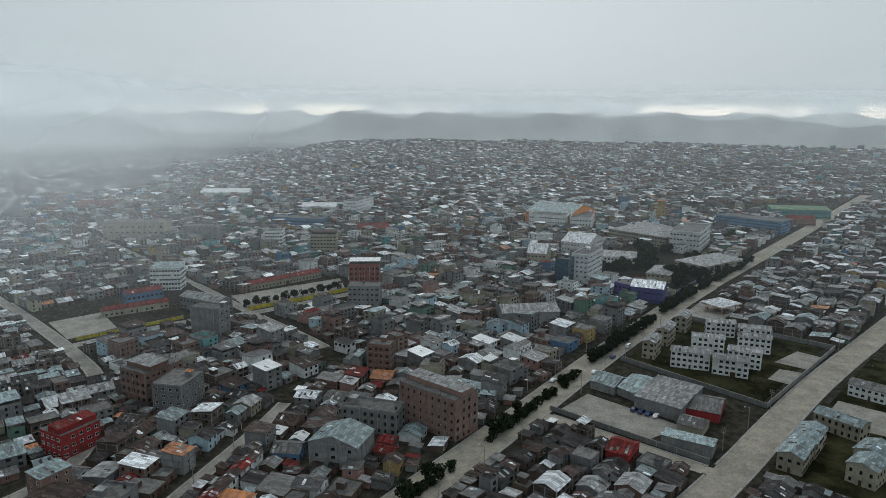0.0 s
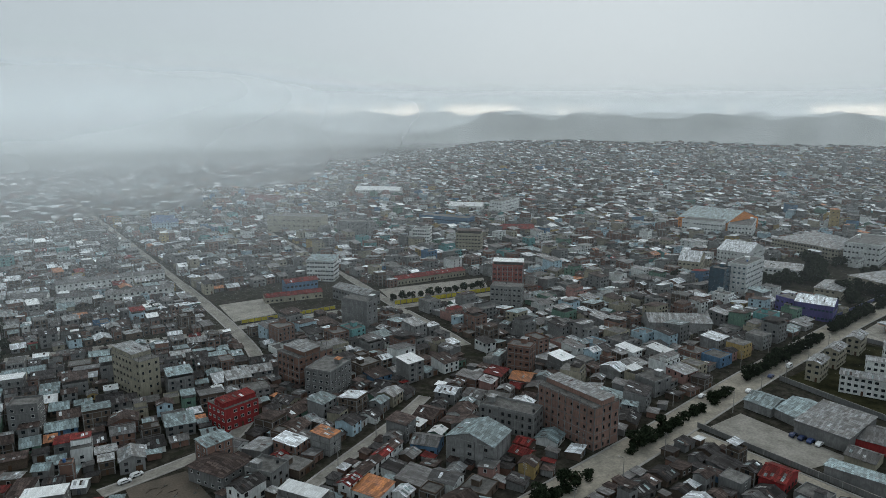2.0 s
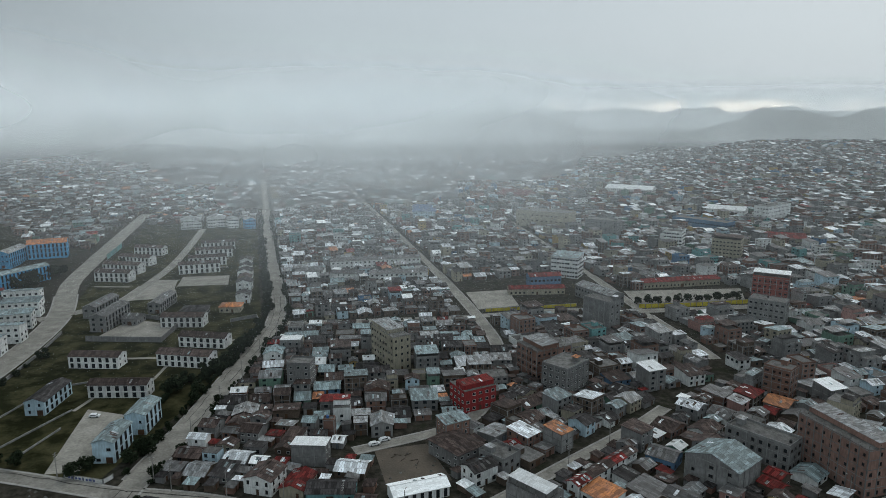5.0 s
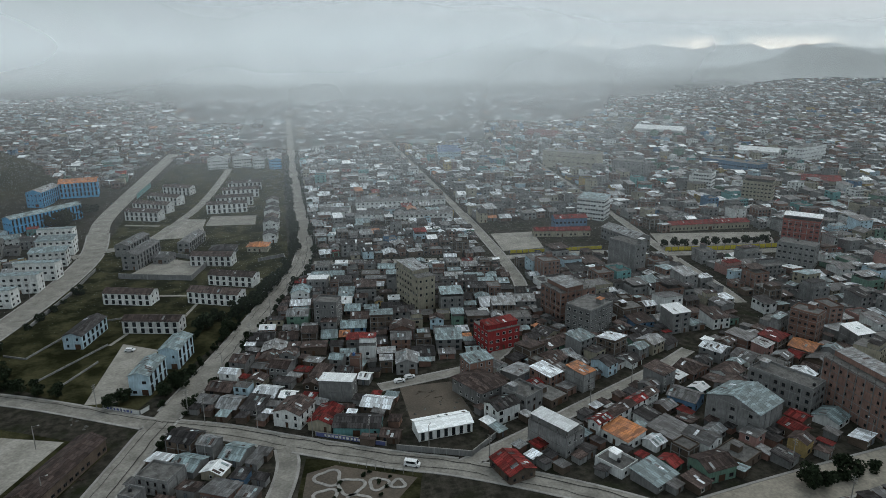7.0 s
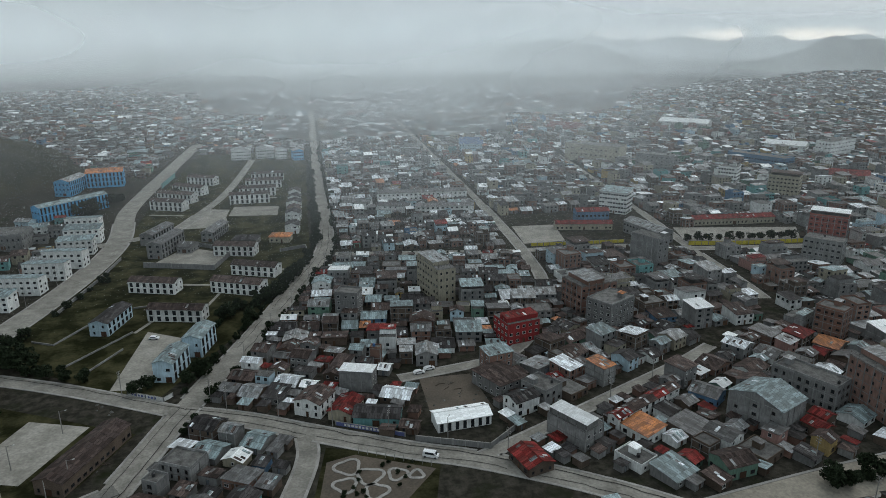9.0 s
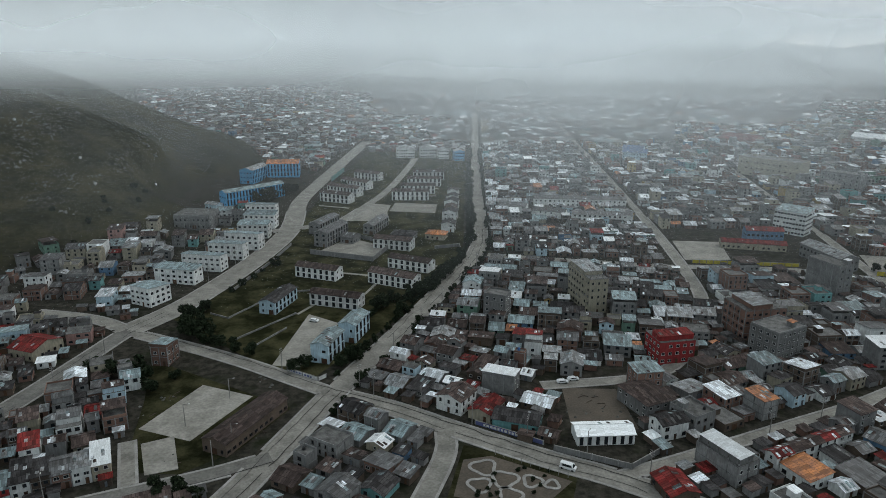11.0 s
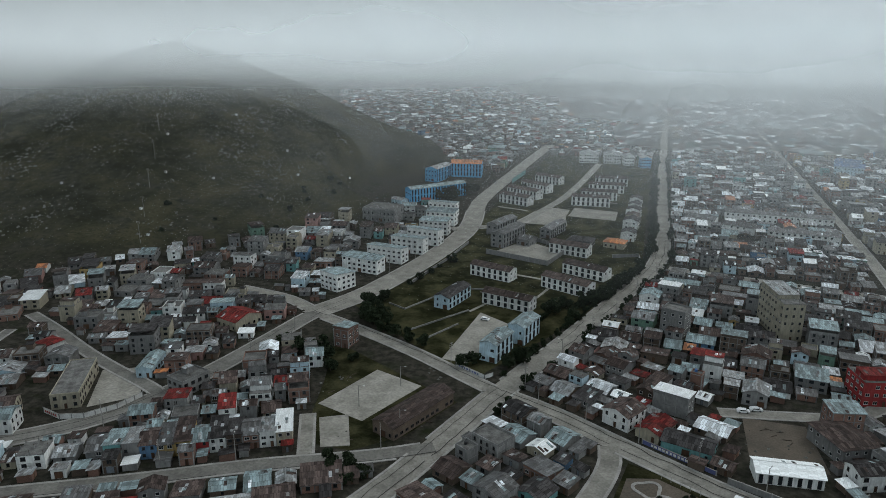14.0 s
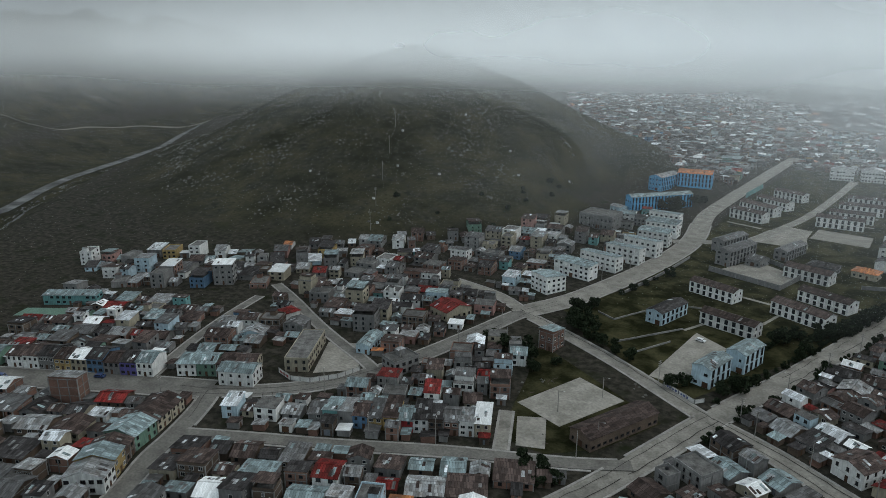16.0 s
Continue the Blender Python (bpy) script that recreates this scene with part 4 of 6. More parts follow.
def building(name, label, p0, p1, depth, floors, wall, roof, cover, height=None, spacing=2.8, sides=(0, 1, 2, 3), door=True, category="building", group="", lift=0.0,
             pane="dark_glass", frame_mat=None, wide=False, ground=True, seed=1, plain=False, loggia=False):
    """A building whose front runs from p0 to p1 of the plan (left to right as seen from its front); depth in plan units."""
    a, b = Vector(p0) * U, Vector(p1) * U
    d = b - a
    ang = math.atan2(d.y, d.x)
    w, dp = d.length, depth * U
    mid = (a + b) / 2 + Vector((-d.y, d.x)).normalized() * dp / 2
    rng = random.Random(seed * 7919 + int(abs(mid.x) * 10))
    hs = House(w, dp, floors, wall, roof, cover, rng, (height * U - 0.2) / floors if height else 2.7, pane, frame_mat)
    if not plain:
        for s in sides:
            hs.fill_side(s, spacing, door and s == 0, wide, ground, loggia=loggia and s % 2 == (0 if w > dp else 1))
    take(mid.x, mid.y, w, dp, ang)
    m = Matrix.Translation((mid.x, mid.y, land(mid.x, mid.y) + lift)) @ Matrix.Rotation(ang, 4, "Z")
    base = hs.objects(name, label or words(floors, wall, roof, cover, category), category, m, group)
    return base, hs


# ---- known buildings: front corners on the plan, depth, storeys, wall, roof shape, roof cover, height ----
def row(kind, group, items):
    for p0, p1, depth, floors, wall, roof, cover, h, extra in items:
        building(kind, extra.pop("label", ""), p0, p1, depth, floors, wall, roof, cover, h, group=group, category=extra.pop("category", "housing block"), **extra)


LONG_SHEDS = (((39, 424), (96, 422), 8, 5.0), ((58, 388), (92, 385), 8, 4.2), ((16, 409), (32, 404), 9, 4.0), ((36, 397), (54, 391), 8, 4.0))
HB = dict(sides=(0, 1, 2), spacing=3.4, frame_mat="frame_dark", loggia=True)
hb_label = "two-storey whitewashed housing block with dark pitched roof on grass"
row("housing_block", "housing blocks of the compound", [(p0, p1, d, 2, "plaster_white", "gable", "rust_sheet", h, dict(HB, label=hb_label)) for p0, p1, d, h in (
    ((-77, 283), (-58, 277), 7.0, 4.9), ((-44, 277), (-24, 268), 7.4, 5.0), ((-38, 298), (-19, 290), 7.4, 4.7), ((-63, 250), (-43, 245), 6.5, 4.9),
    ((-49, 328), (-30, 323), 7.4, 5.0), ((-98, 430), (-78, 422), 7.4, 5.6), ((-98, 453), (-76, 442), 7.4, 5.6), ((-93, 476), (-73, 464), 7.4, 5.4),
    ((-88, 504), (-69, 496), 7.4, 5.4), ((-52, 435), (-28, 436), 7.2, 5.8), ((-48, 455), (-25, 456), 7.2, 5.6), ((-46, 480), (-22, 481), 7.2, 5.6),
    ((-44, 505), (-21, 506), 7.2, 5.6))])
row("housing_block", "housing blocks of the compound", [
    ((-80, 240), (-73.5, 238.5), 18.0, 2, "plaster_sky", "cross", "dark_sheet", 4.9, dict(HB, label="two-storey pale blue housing block with dark pitched roof")),
    ((-51, 200), (-45, 198.7), 13.2, 2, "plaster_sky", "cross", "teal_sheet", 6.4, dict(HB, label="tall pale blue block with greenish metal roof beside the crossing")),
    ((-45.2, 216.5), (-39, 215), 12.8, 2, "plaster_sky", "cross", "teal_sheet", 6.6, dict(HB, label="tall pale blue block with greenish metal roof among bushes")),
    ((-79, 329), (-72, 327), 24.0, 3, "plaster_grey", "cross", "old_zinc", 7.2, dict(HB, label="three-storey grey block with weathered metal roof")),
    ((-87, 352), (-80.5, 350), 22.0, 2, "plaster_grey", "cross", "old_zinc", 5.8, dict(HB, label="two-storey grey block with weathered metal roof")),
    ((-58, 353), (-52, 351.5), 22.0, 2, "plaster_grey", "cross", "old_zinc", 5.0, dict(HB, label="two-storey grey block with weathered metal roof")),
    ((-67, 336), (-60, 334), 9, 1, "plaster_grey", "gable", "old_zinc", 3.2, dict(label="low grey annexe with metal roof")),
    ((-42, 343), (-30, 341), 9, 1, "plaster_grey", "hip", "dark_sheet", 3.0, dict(label="low grey house with dark hipped roof", category="house")),
    ((-24, 345), (-14, 343), 8, 1, "plaster_cream", "hip", "orange_sheet", 3.0, dict(label="low house with orange hipped roof", category="house")),
    ((-17, 385), (-9, 384), 9, 2, "plaster_white", "cross", "dark_sheet", 5.0, dict(HB, label="narrow white two-storey house with dark pitched roof", category="house")),
    ((-17, 412), (-9, 411), 9, 2, "plaster_white", "cross", "dark_sheet", 5.0, dict(HB, label="narrow white two-storey house with dark pitched roof", category="house"))])
row("terrace_block", "stepped white blocks on the boulevard", [(p0, p1, d, 3, "plaster_white", "mono", "teal_sheet", h, dict(spacing=3.2, sides=(0, 1), frame_mat="frame_dark", wide=True,
    label="three-storey white apartment block with bluish sheet roof")) for p0, p1, d, h in (
    ((-130, 380), (-113, 380), 7.5, 7.4), ((-125, 361), (-108, 361), 7.5, 7.4), ((-122, 341), (-106, 341.5), 7.3, 7.4), ((-122, 322), (-104.5, 320), 7.3, 7.4),
    ((-124, 305), (-107, 304), 7.0, 7.4), ((-130, 289), (-111.5, 286.5), 7.0, 6.8), ((-135, 272), (-116.5, 269), 7.0, 6.5), ((-133, 247), (-123.5, 243), 10.5, 6.6))])
row("school_building", "blue school", [
    ((-158, 415), (-152, 410), 43, 2, "school_blue", "cross", "teal_sheet", 8.6, dict(sides=(0, 1, 3), spacing=2.8, loggia=True, category="school", label="long two-storey bright blue school wing with grey roof")),
    ((-167, 481), (-157, 479), 24, 3, "school_blue", "cross", "zinc", 9.6, dict(sides=(0, 1), loggia=True, category="school", label="bright blue school wing with grey roof")),
    ((-152, 498), (-129, 502), 13, 3, "school_blue", "gable", "orange_sheet", 9.4, dict(sides=(0, 1), loggia=True, category="school", label="three-storey bright blue school wing with orange roof")),
    ((-163, 403), (-155, 400), 6, 1, "plaster_sky", "gable", "zinc", 3.5, dict(category="school", label="small pale blue school annexe")),
    ((-157, 345), (-138, 345), 15, 2, "concrete", "flat", "zinc", 7.0, dict(category="hall", label="large flat-roofed hall with bare concrete walls"))])
row("barrack", "", [((-67, 149), (-60, 146.3), 25.5, 1, "adobe", "cross", "rust_sheet", 3.7, dict(spacing=2.6, category="barrack", label="long low mud-brick barrack with rusty brown sheet roof"))])

row("row_house", "red-roofed row along the chapel street", [((73 + 4.9 * i, 150.2 + 2.6 * i), (74.6 + 4.9 * i, 147 + 2.6 * i), 5.4, 2, "plaster_white", "cross", ("red_sheet", "rust_sheet", "rust_sheet", "red_sheet", "rust_sheet")[i], 4.2,
    dict(label="white row house with reddish metal roof", category="house", sides=(0, 1, 3))) for i in range(5)])
FRONTS = ("plaster_grey", "plaster_teal", "plaster_grey", "plaster_blue", "plaster_yellow", "plaster_yellow", "plaster_red", "plaster_white", "adobe", "brick_wall", "plaster_white", "plaster_cream")
TOPS = ("old_zinc", "teal_sheet", "zinc", "rust_sheet", "old_zinc", "rust_sheet", "teal_sheet", "dark_sheet", "dark_sheet", "old_zinc", "zinc", "white_sheet")
row("row_house", "painted row on the lower street", [((-128 + 3.65 * i, 113.4 + 1.97 * i), (-128 + 3.65 * (i + 0.97), 113.4 + 1.97 * (i + 0.97)), 8.0 + (i % 3), 2, FRONTS[i], "mono" if i % 3 else "gable", TOPS[i], 3.6 + 0.5 * (i % 2),
    dict(category="house", sides=(0, 2), spacing=2.3)) for i in range(12)])

T = dict(category="building")
row("apartment_building", "", [
    ((75.5, 147.2), (79.1, 139.5), 7.4, 1, "plaster_white", "mono", "orange_sheet", 2.8, dict(T, label="low white house with orange metal roof", category="house")),
    ((56.6, 151), (62.7, 140.2), 7.1, 2, "concrete", "raw", "white_sheet", 5.8, dict(T, label="bare concrete building with loose white roof sheets", sides=(1,))),
    ((43.3, 141.4), (45.7, 132.8), 7.2, 1, "adobe", "gable", "red_sheet", 2.6, dict(T, label="low house with dark red metal roof", category="house")),
    ((101.4, 159.2), (106.4, 152.8), 7.4, 1, "plaster_blue", "gable", "old_zinc", 3.2, dict(T, label="low blue house with grey metal roof", category="house")),
    ((122.1, 138.6), (124, 132.8), 4.8, 1, "adobe", "gable", "red_sheet", 3.2, dict(T, label="low house with red metal roof", category="house")),
    ((126.5, 141.5), (128, 137), 4.8, 1, "adobe", "gable", "red_sheet", 3.6, dict(T, label="low house with red metal roof", category="house")),
    ((91, 122.5), (99.3, 123.7), 7, 1, "plaster_green", "gable", "rust_sheet", 3.6, dict(T, label="low green house with rusty roof on the avenue", category="house")),
    ((-167.5, 113.5), (-157.5, 118.5), 7, 2, "plaster_white", "gable", "teal_sheet", 4.8, dict(T, label="white two-storey corner house with bluish roof", category="house")),
    ((-246, 169.5), (-239.5, 174.4), 7, 4, "concrete", "mono", "white_sheet", 9.2, dict(T, label="tall bare concrete house on the slope", category="house")),
    ((-281, 114.5), (-263.5, 127), 5, 2, "plaster_teal", "mono", "teal_sheet", 4.0, dict(T, label="long turquoise school wing", category="school", wide=True)),
    ((45, 246), (52.2, 248), 20, 5, "plaster_cream", "raw", "zinc", 13.8, dict(T, label="tall unfinished five-storey concrete apartment building", spacing=3.0)),
    ((5, 241), (13, 238), 7, 4, "plaster_grey", "flat", "zinc", 9.2, dict(T, label="four-storey grey rendered building with flat roof")),
    ((61, 204), (73, 207), 10, 3, "plaster_red", "raw", "red_sheet", 7.6, dict(T, label="three-storey red painted building with red metal roof")),
    ((49, 169.5), (58, 174), 13, 2, "plaster_grey", "hip", "rust_sheet", 4.6, dict(T, label="two-storey grey house with rusty hipped roof", category="house")),
    ((49, 183), (57, 185), 6, 3, "brick_wall", "mono", "teal_sheet", 7.4, dict(T, label="narrow brick house with greenish metal roof", category="house")),
    ((50.5, 159), (58, 162), 6, 2, "plaster_white", "gable", "dark_sheet", 4.6, dict(T, label="white two-storey house with dark pitched roof", category="house")),
    ((60, 163), (66.5, 167), 9, 2, "plaster_grey", "flat", "zinc", 4.6, dict(T, label="two-storey grey house with flat roof", category="house")),
    ((14, 197), (17.2, 196), 2.6, 2, "brick_wall", "flat", "white_sheet", 6.8, dict(T, label="slender brick tower with white top", category="tower", sides=())),
    ((4, 184), (13.2, 181), 6, 2, "concrete", "mono", "white_sheet", 6.0, dict(T, label="bare concrete house with pale metal roof", category="house", sides=(1,))),
    ((0, 168.5), (6, 165.5), 9.5, 1, "plaster_cream", "cross", "red_sheet", 2.7, dict(T, label="low cream house with dark red metal roof", category="house")),
    ((-9, 173), (-2, 169), 8.5, 2, "plaster_white", "cross", "rust_sheet", 4.4, dict(T, label="white two-storey house with porch columns and rusty roof", category="house")),
    ((6.5, 164), (18.5, 160.8), 7, 1, "plaster_teal", "gable", "dark_sheet", 2.7, dict(T, label="low turquoise house with dark sheet roof", category="house")),
    ((108, 150), (114.5, 136.5), 12, 3, "concrete", "cross", "teal_sheet", 7.6, dict(T, label="large bare concrete building with pale metal roof", sides=(0,), spacing=5)),
    ((146, 152), (146.5, 128.5), 11, 5, "pale_brick", "raw", "zinc", 13.6, dict(T, label="large unfinished five-storey brick building with concrete frame", spacing=3.0, sides=(0, 1, 3))),
    ((129, 161), (137, 144.5), 8, 3, "concrete", "flat", "zinc", 7.6, dict(T, label="long bare concrete building with flat roof", sides=(0, 1))),
    ((92, 237), (95, 224.5), 16, 4, "brick_wall", "raw", "zinc", 11.1, dict(T, label="four-storey bare brick building with flat roof")),
    ((94, 217), (99.5, 208), 14, 4, "concrete", "flat", "orange_sheet", 9.8, dict(T, label="four-storey concrete building with flat roof")),
    ((143, 284), (149, 270), 7.5, 4, "concrete", "flat", "white_sheet", 13.0, dict(T, label="tall blank concrete tower house", sides=(1,), spacing=4)),
    ((165, 372), (177, 361), 12, 5, "plaster_white", "mono", "teal_sheet", 12.5, dict(T, label="five-storey white office building with dark window bands", wide=True, spacing=2.0)),
    ((141, 346), (159, 344), 8, 2, "plaster_blue", "gable", "red_sheet", 7.4, dict(T, label="blue school building with red metal roof", category="school", wide=True)),
    ((160, 328), (166, 302), 10, 2, "plaster_grey", "gable", "zinc", 6.4, dict(T, label="long grey two-storey building with pale metal roof", sides=(0, 1))),
    ((241, 291), (253, 279), 11, 5, "red_brick", "cover", "white_sheet", 14.5, dict(T, label="five-storey red brick building with pale raised roof", wide=True)),
    ((220, 267), (230, 254.5), 9, 4, "concrete", "flat", "zinc", 11.0, dict(T, label="four-storey bare concrete building")),
    ((168, 193), (172.5, 185), 7, 4, "brick_wall", "flat", "zinc", 10.6, dict(T, label="four-storey bare brick house with flat roof", category="house")),
    ((126, 338), (156, 332.5), 7, 1, "plaster_cream", "gable", "red_sheet", 3.4, dict(T, label="long low school wing with dull red roof", category="school")),
    ((203, 331), (250, 328), 8, 1, "plaster_cream", "gable", "red_sheet", 3.6, dict(T, label="long low market hall with dull red roof", category="market")),
    ((27.5, 162.5), (28.2, 156), 15, 1, "plaster_white", "cross", "white_sheet", 3.0, dict(T, label="chapel hall with white metal roof and dark windows", category="hall", sides=(1, 3), spacing=2.4, loggia=True)),
])
row("long_block", "long white sheds of the old barracks", [(p0, p1, d, 2, "plaster_white", "gable", "old_zinc", h, dict(label="long whitewashed shed with weathered grey roof", category="shed", sides=(0,), spacing=3.4))
    for p0, p1, d, h in LONG_SHEDS])
W = dict(spacing=2.4, wide=True, sides=(0, 1, 3), frame_mat="frame_dark", category="apartment block", label="three-storey cream apartment block with grey sheet roof inside the walled ground")
row("apartment_block", "cream apartment blocks", [(p0, p1, d, 3, "plaster_white", "gable", "zinc", h, dict(W)) for p0, p1, d, h in (
    ((253, 108), (258.5, 94.5), 6.6, 6.8), ((257, 93), (260.5, 80.5), 6.4, 6.5), ((270, 92), (273, 80), 6.4, 6.7), ((276, 109), (281.5, 97.5), 6.2, 6.7),
    ((290, 95), (294.5, 83), 6.2, 6.7), ((301, 113), (306.5, 102), 6.0, 6.6), ((302, 99), (307, 87), 6.0, 6.7))])
row("apartment_block", "tall cream blocks on the avenue", [(p0, p1, d, 3, "plaster_cream", "cross", "zinc", h, dict(W, label="three-storey cream block with narrow windows along the avenue")) for p0, p1, d, h in (
    ((254.5, 121), (255.5, 116), 11, 7.3), ((274, 124), (274.8, 119), 12, 7.4), ((297, 126), (298, 121), 12, 7.2))])
H0 = dict(category="hangar", sides=(), door=False)
row("hangar", "metal hangars", [
    ((207, 100), (207.4, 84), 19, 1, "concrete", "mono", "zinc", 4.6, dict(H0, label="wide hangar with worn pale metal roof")),
    ((212, 86), (215, 74), 14, 1, "plaster_red", "gable", "old_zinc", 3.4, dict(H0, label="hangar with red front wall and pale roof")),
    ((212, 120), (212, 110.4), 11, 1, "concrete", "gable", "teal_sheet", 3.2, dict(H0, label="hangar with bluish metal roof")),
    ((213.5, 110), (212, 102.5), 17, 1, "concrete", "gable", "teal_sheet", 3.2, dict(H0, label="hangar with bluish metal roof")),
    ((187, 81), (190, 66.5), 7.4, 1, "concrete", "mono", "teal_sheet", 3.1, dict(H0, label="long shed with bluish metal roof")),
    ((201, 82), (202, 74.2), 8, 1, "plaster_cream", "gable", "old_zinc", 2.6, dict(H0, label="small workshop with pale roof")),
    ((168, 89), (169, 82.4), 10, 1, "plaster_red", "gable", "red_sheet", 3.6, dict(label="house with bright red metal roof", category="house"))])
RB = dict(spacing=2.4, frame_mat="frame_dark", category="barrack")
row("barrack", "eastern barracks", [
    ((197, 51), (197.2, 44.2), 12.5, 2, "plaster_cream", "cross", "teal_sheet", 5.4, dict(RB, label="two-storey cream barrack with bluish metal roof")),
    ((210, 51), (210.2, 44.2), 13.5, 2, "plaster_cream", "cross", "teal_sheet", 5.2, dict(RB, label="two-storey cream barrack with bluish metal roof")),
    ((234, 51), (231, 37.2), 7, 2, "plaster_cream", "gable", "teal_sheet", 5.0, dict(RB, label="long two-storey cream barrack with bluish roof")),
    ((203.5, 35), (202.5, 27.5), 9.5, 2, "plaster_cream", "cross", "teal_sheet", 5.6, dict(RB, label="two-storey cream barrack with bluish metal roof")),
    ((214, 35.5), (213, 28), 9.5, 2, "plaster_cream", "cross", "teal_sheet", 5.6, dict(RB, label="two-storey cream barrack with bluish metal roof")),
    ((270, 49), (269, 37.2), 7.5, 2, "plaster_white", "gable", "old_zinc", 4.4, dict(RB, label="two-storey white school block with grey roof", category="school"))])
row("campus_building", "hospital and campus", [
    ((334, 216), (335.5, 208), 9, 5, "blue_glass", "flat", "white_sheet", 15.0, dict(T, label="dark glass stair tower of the hospital", pane="blue_glass", wide=True, spacing=1.7, frame_mat="frame_dark")),
    ((345, 212), (347, 202), 27, 6, "plaster_white", "flat", "white_sheet", 17.0, dict(T, label="five-storey white hospital tower with glass strip", pane="blue_glass", wide=True)),
    ((359, 254), (364.5, 243), 27, 3, "plaster_cream", "gable", "new_zinc", 9.5, dict(T, label="yellow three-storey clinic with grey roof")),
    ((409, 260), (413, 240), 30, 3, "plaster_white", "gable", "new_zinc", 9.6, dict(T, label="white hall with pale pitched roof")),
    ((398, 228), (409.5, 203), 14, 2, "plaster_white", "mono", "zinc", 5.3, dict(T, label="long white two-storey wing with pale roof", wide=True)),
    ((509, 363), (511, 318), 50, 3, "plaster_orange", "gable", "teal_sheet", 10, dict(T, label="large orange sports hall with blue-grey roof", spacing=4, wide=True)),
    ((489, 345), (500, 315), 16, 3, "plaster_white", "flat", "white_sheet", 11.5, dict(T, label="long white building with small windows")),
    ((503, 312), (511, 296), 46, 3, "plaster_white", "flat", "white_sheet", 10.0, dict(T, label="long white building with small windows")),
    ((487, 266), (481, 216), 40, 3, "plaster_cream", "hip", "zinc", 8.1, dict(T, label="large cream hall with broad grey roof", wide=True)),
    ((477, 211), (481.5, 190.5), 45, 4, "plaster_white", "flat", "white_sheet", 14.5, dict(T, label="four-storey white office building with window bands", wide=True)),
    ((419, 181), (414, 159), 40, 2, "plaster_cream", "hip", "zinc", 6.1, dict(T, label="broad pavilion with grey hipped roof", wide=True)),
    ((378, 180), (381, 167), 24, 2, "plaster_cream", "hip", "zinc", 5.0, dict(T, label="pavilion with grey hipped roof", wide=True)),
    ((331, 166), (336, 150), 15, 2, "plaster_purple", "gable", "new_zinc", 8.2, dict(T, label="purple and white striped hall with pale roof", wide=True, spacing=2.0, pane="blue_glass", frame_mat="frame_white")),
    ((337, 179), (336, 169), 11, 2, "plaster_purple", "flat", "blue_sheet", 7.0, dict(T, label="small purple annexe with flat roof")),
    ((604, 226), (600, 171), 20, 4, "plaster_blue", "flat", "blue_sheet", 10.6, dict(T, label="long blue glass office building", pane="blue_glass", wide=True)),
    ((209, 547), (242, 514), 18, 3, "plaster_cream", "flat", "zinc", 13.5, dict(T, label="tall windowless tan hall with ribs", sides=(0,), spacing=5)),
    ((424, 518), (429, 506), 40, 4, "plaster_white", "flat", "zinc", 13, dict(T, label="white high building with glass edge")),
])
row("apartment_block", "far white blocks", [(p0, p1, 10, 3, wall, "cross", "zinc", 8.0, dict(W, label=text)) for p0, p1, wall, text in (
    ((-67, 600), (-51, 602), "plaster_white", "far white gabled apartment block"), ((-46, 603), (-32, 606), "plaster_white", "far white gabled apartment block"),
    ((-29, 597), (-21, 599), "plaster_white", "far white gabled apartment block"), ((-15, 589), (-7, 591), "school_blue", "far blue gabled apartment block"))])
row("hall", "", [((138, 641), (155, 634), 14, 2, "plaster_sky", "gable", "blue_sheet", 5, dict(category="hall", label="far hall with deep blue metal roof")),
    ((119, 684), (144, 677), 12, 2, "plaster_green", "gable", "teal_sheet", 5, dict(category="hall", label="far hall with green metal roof"))])
row("house", "", [
    ((-158, 131.5), (-151.5, 135.5), 23, 2, "plaster_cream", "flat", "zinc", 4.6, dict(label="wedge-shaped tan building with flat roof", category="building", sides=(1, 0))),
    ((-149, 155), (-144.5, 156.5), 12, 1, "plaster_sky", "cross", "teal_sheet", 3.2, dict(label="low pale blue house with bluish roof", category="house")),
    ((-150, 198), (-140, 195), 12, 1, "plaster_cream", "gable", "red_sheet", 3.6, dict(label="cream house with bright red metal roof", category="house")),
    ((-194, 160), (-188, 159), 6, 1, "plaster_white", "hip", "red_sheet", 3.6, dict(label="small white house with red hipped roof", category="house")),
    ((-134, 151), (-127, 149), 9.5, 2, "plaster_grey", "flat", "zinc", 4.6, dict(label="modern grey two-storey house with flat roof", category="house", wide=True)),
    ((-197.5, 78), (-190, 82.5), 5, 3, "brick_wall", "mono", "zinc", 7.9, dict(label="tall narrow bare brick house", category="house", sides=())),
    ((-101, 195), (-95.5, 194.5), 7, 2, "brick_wall", "mono", "teal_sheet", 6.6, dict(label="two-storey brick corner house with greenish roof", category="house")),
])

A_WALLS = ("plaster_white", "plaster_white", "plaster_grey", "plaster_yellow", "plaster_cream", "plaster_blue", "plaster_grey", "plaster_purple", "plaster_white")
A_TOPS = ("rust_sheet", "rust_sheet", "dark_sheet", "rust_sheet", "white_sheet", "dark_sheet", "rust_sheet", "dark_sheet", "teal_sheet")
row("row_house", "painted row on the western boulevard", [((-233 + 5.0 * i, 81 + 2.62 * i), (-233 + 5.0 * (i + 0.97), 81 + 2.62 * (i + 0.97)), 8.5 + (i % 2), 2, A_WALLS[i], "gable", A_TOPS[i], 4.2 + 0.4 * (i % 3),
    dict(category="house", sides=(0, 2), spacing=2.2)) for i in range(9)])
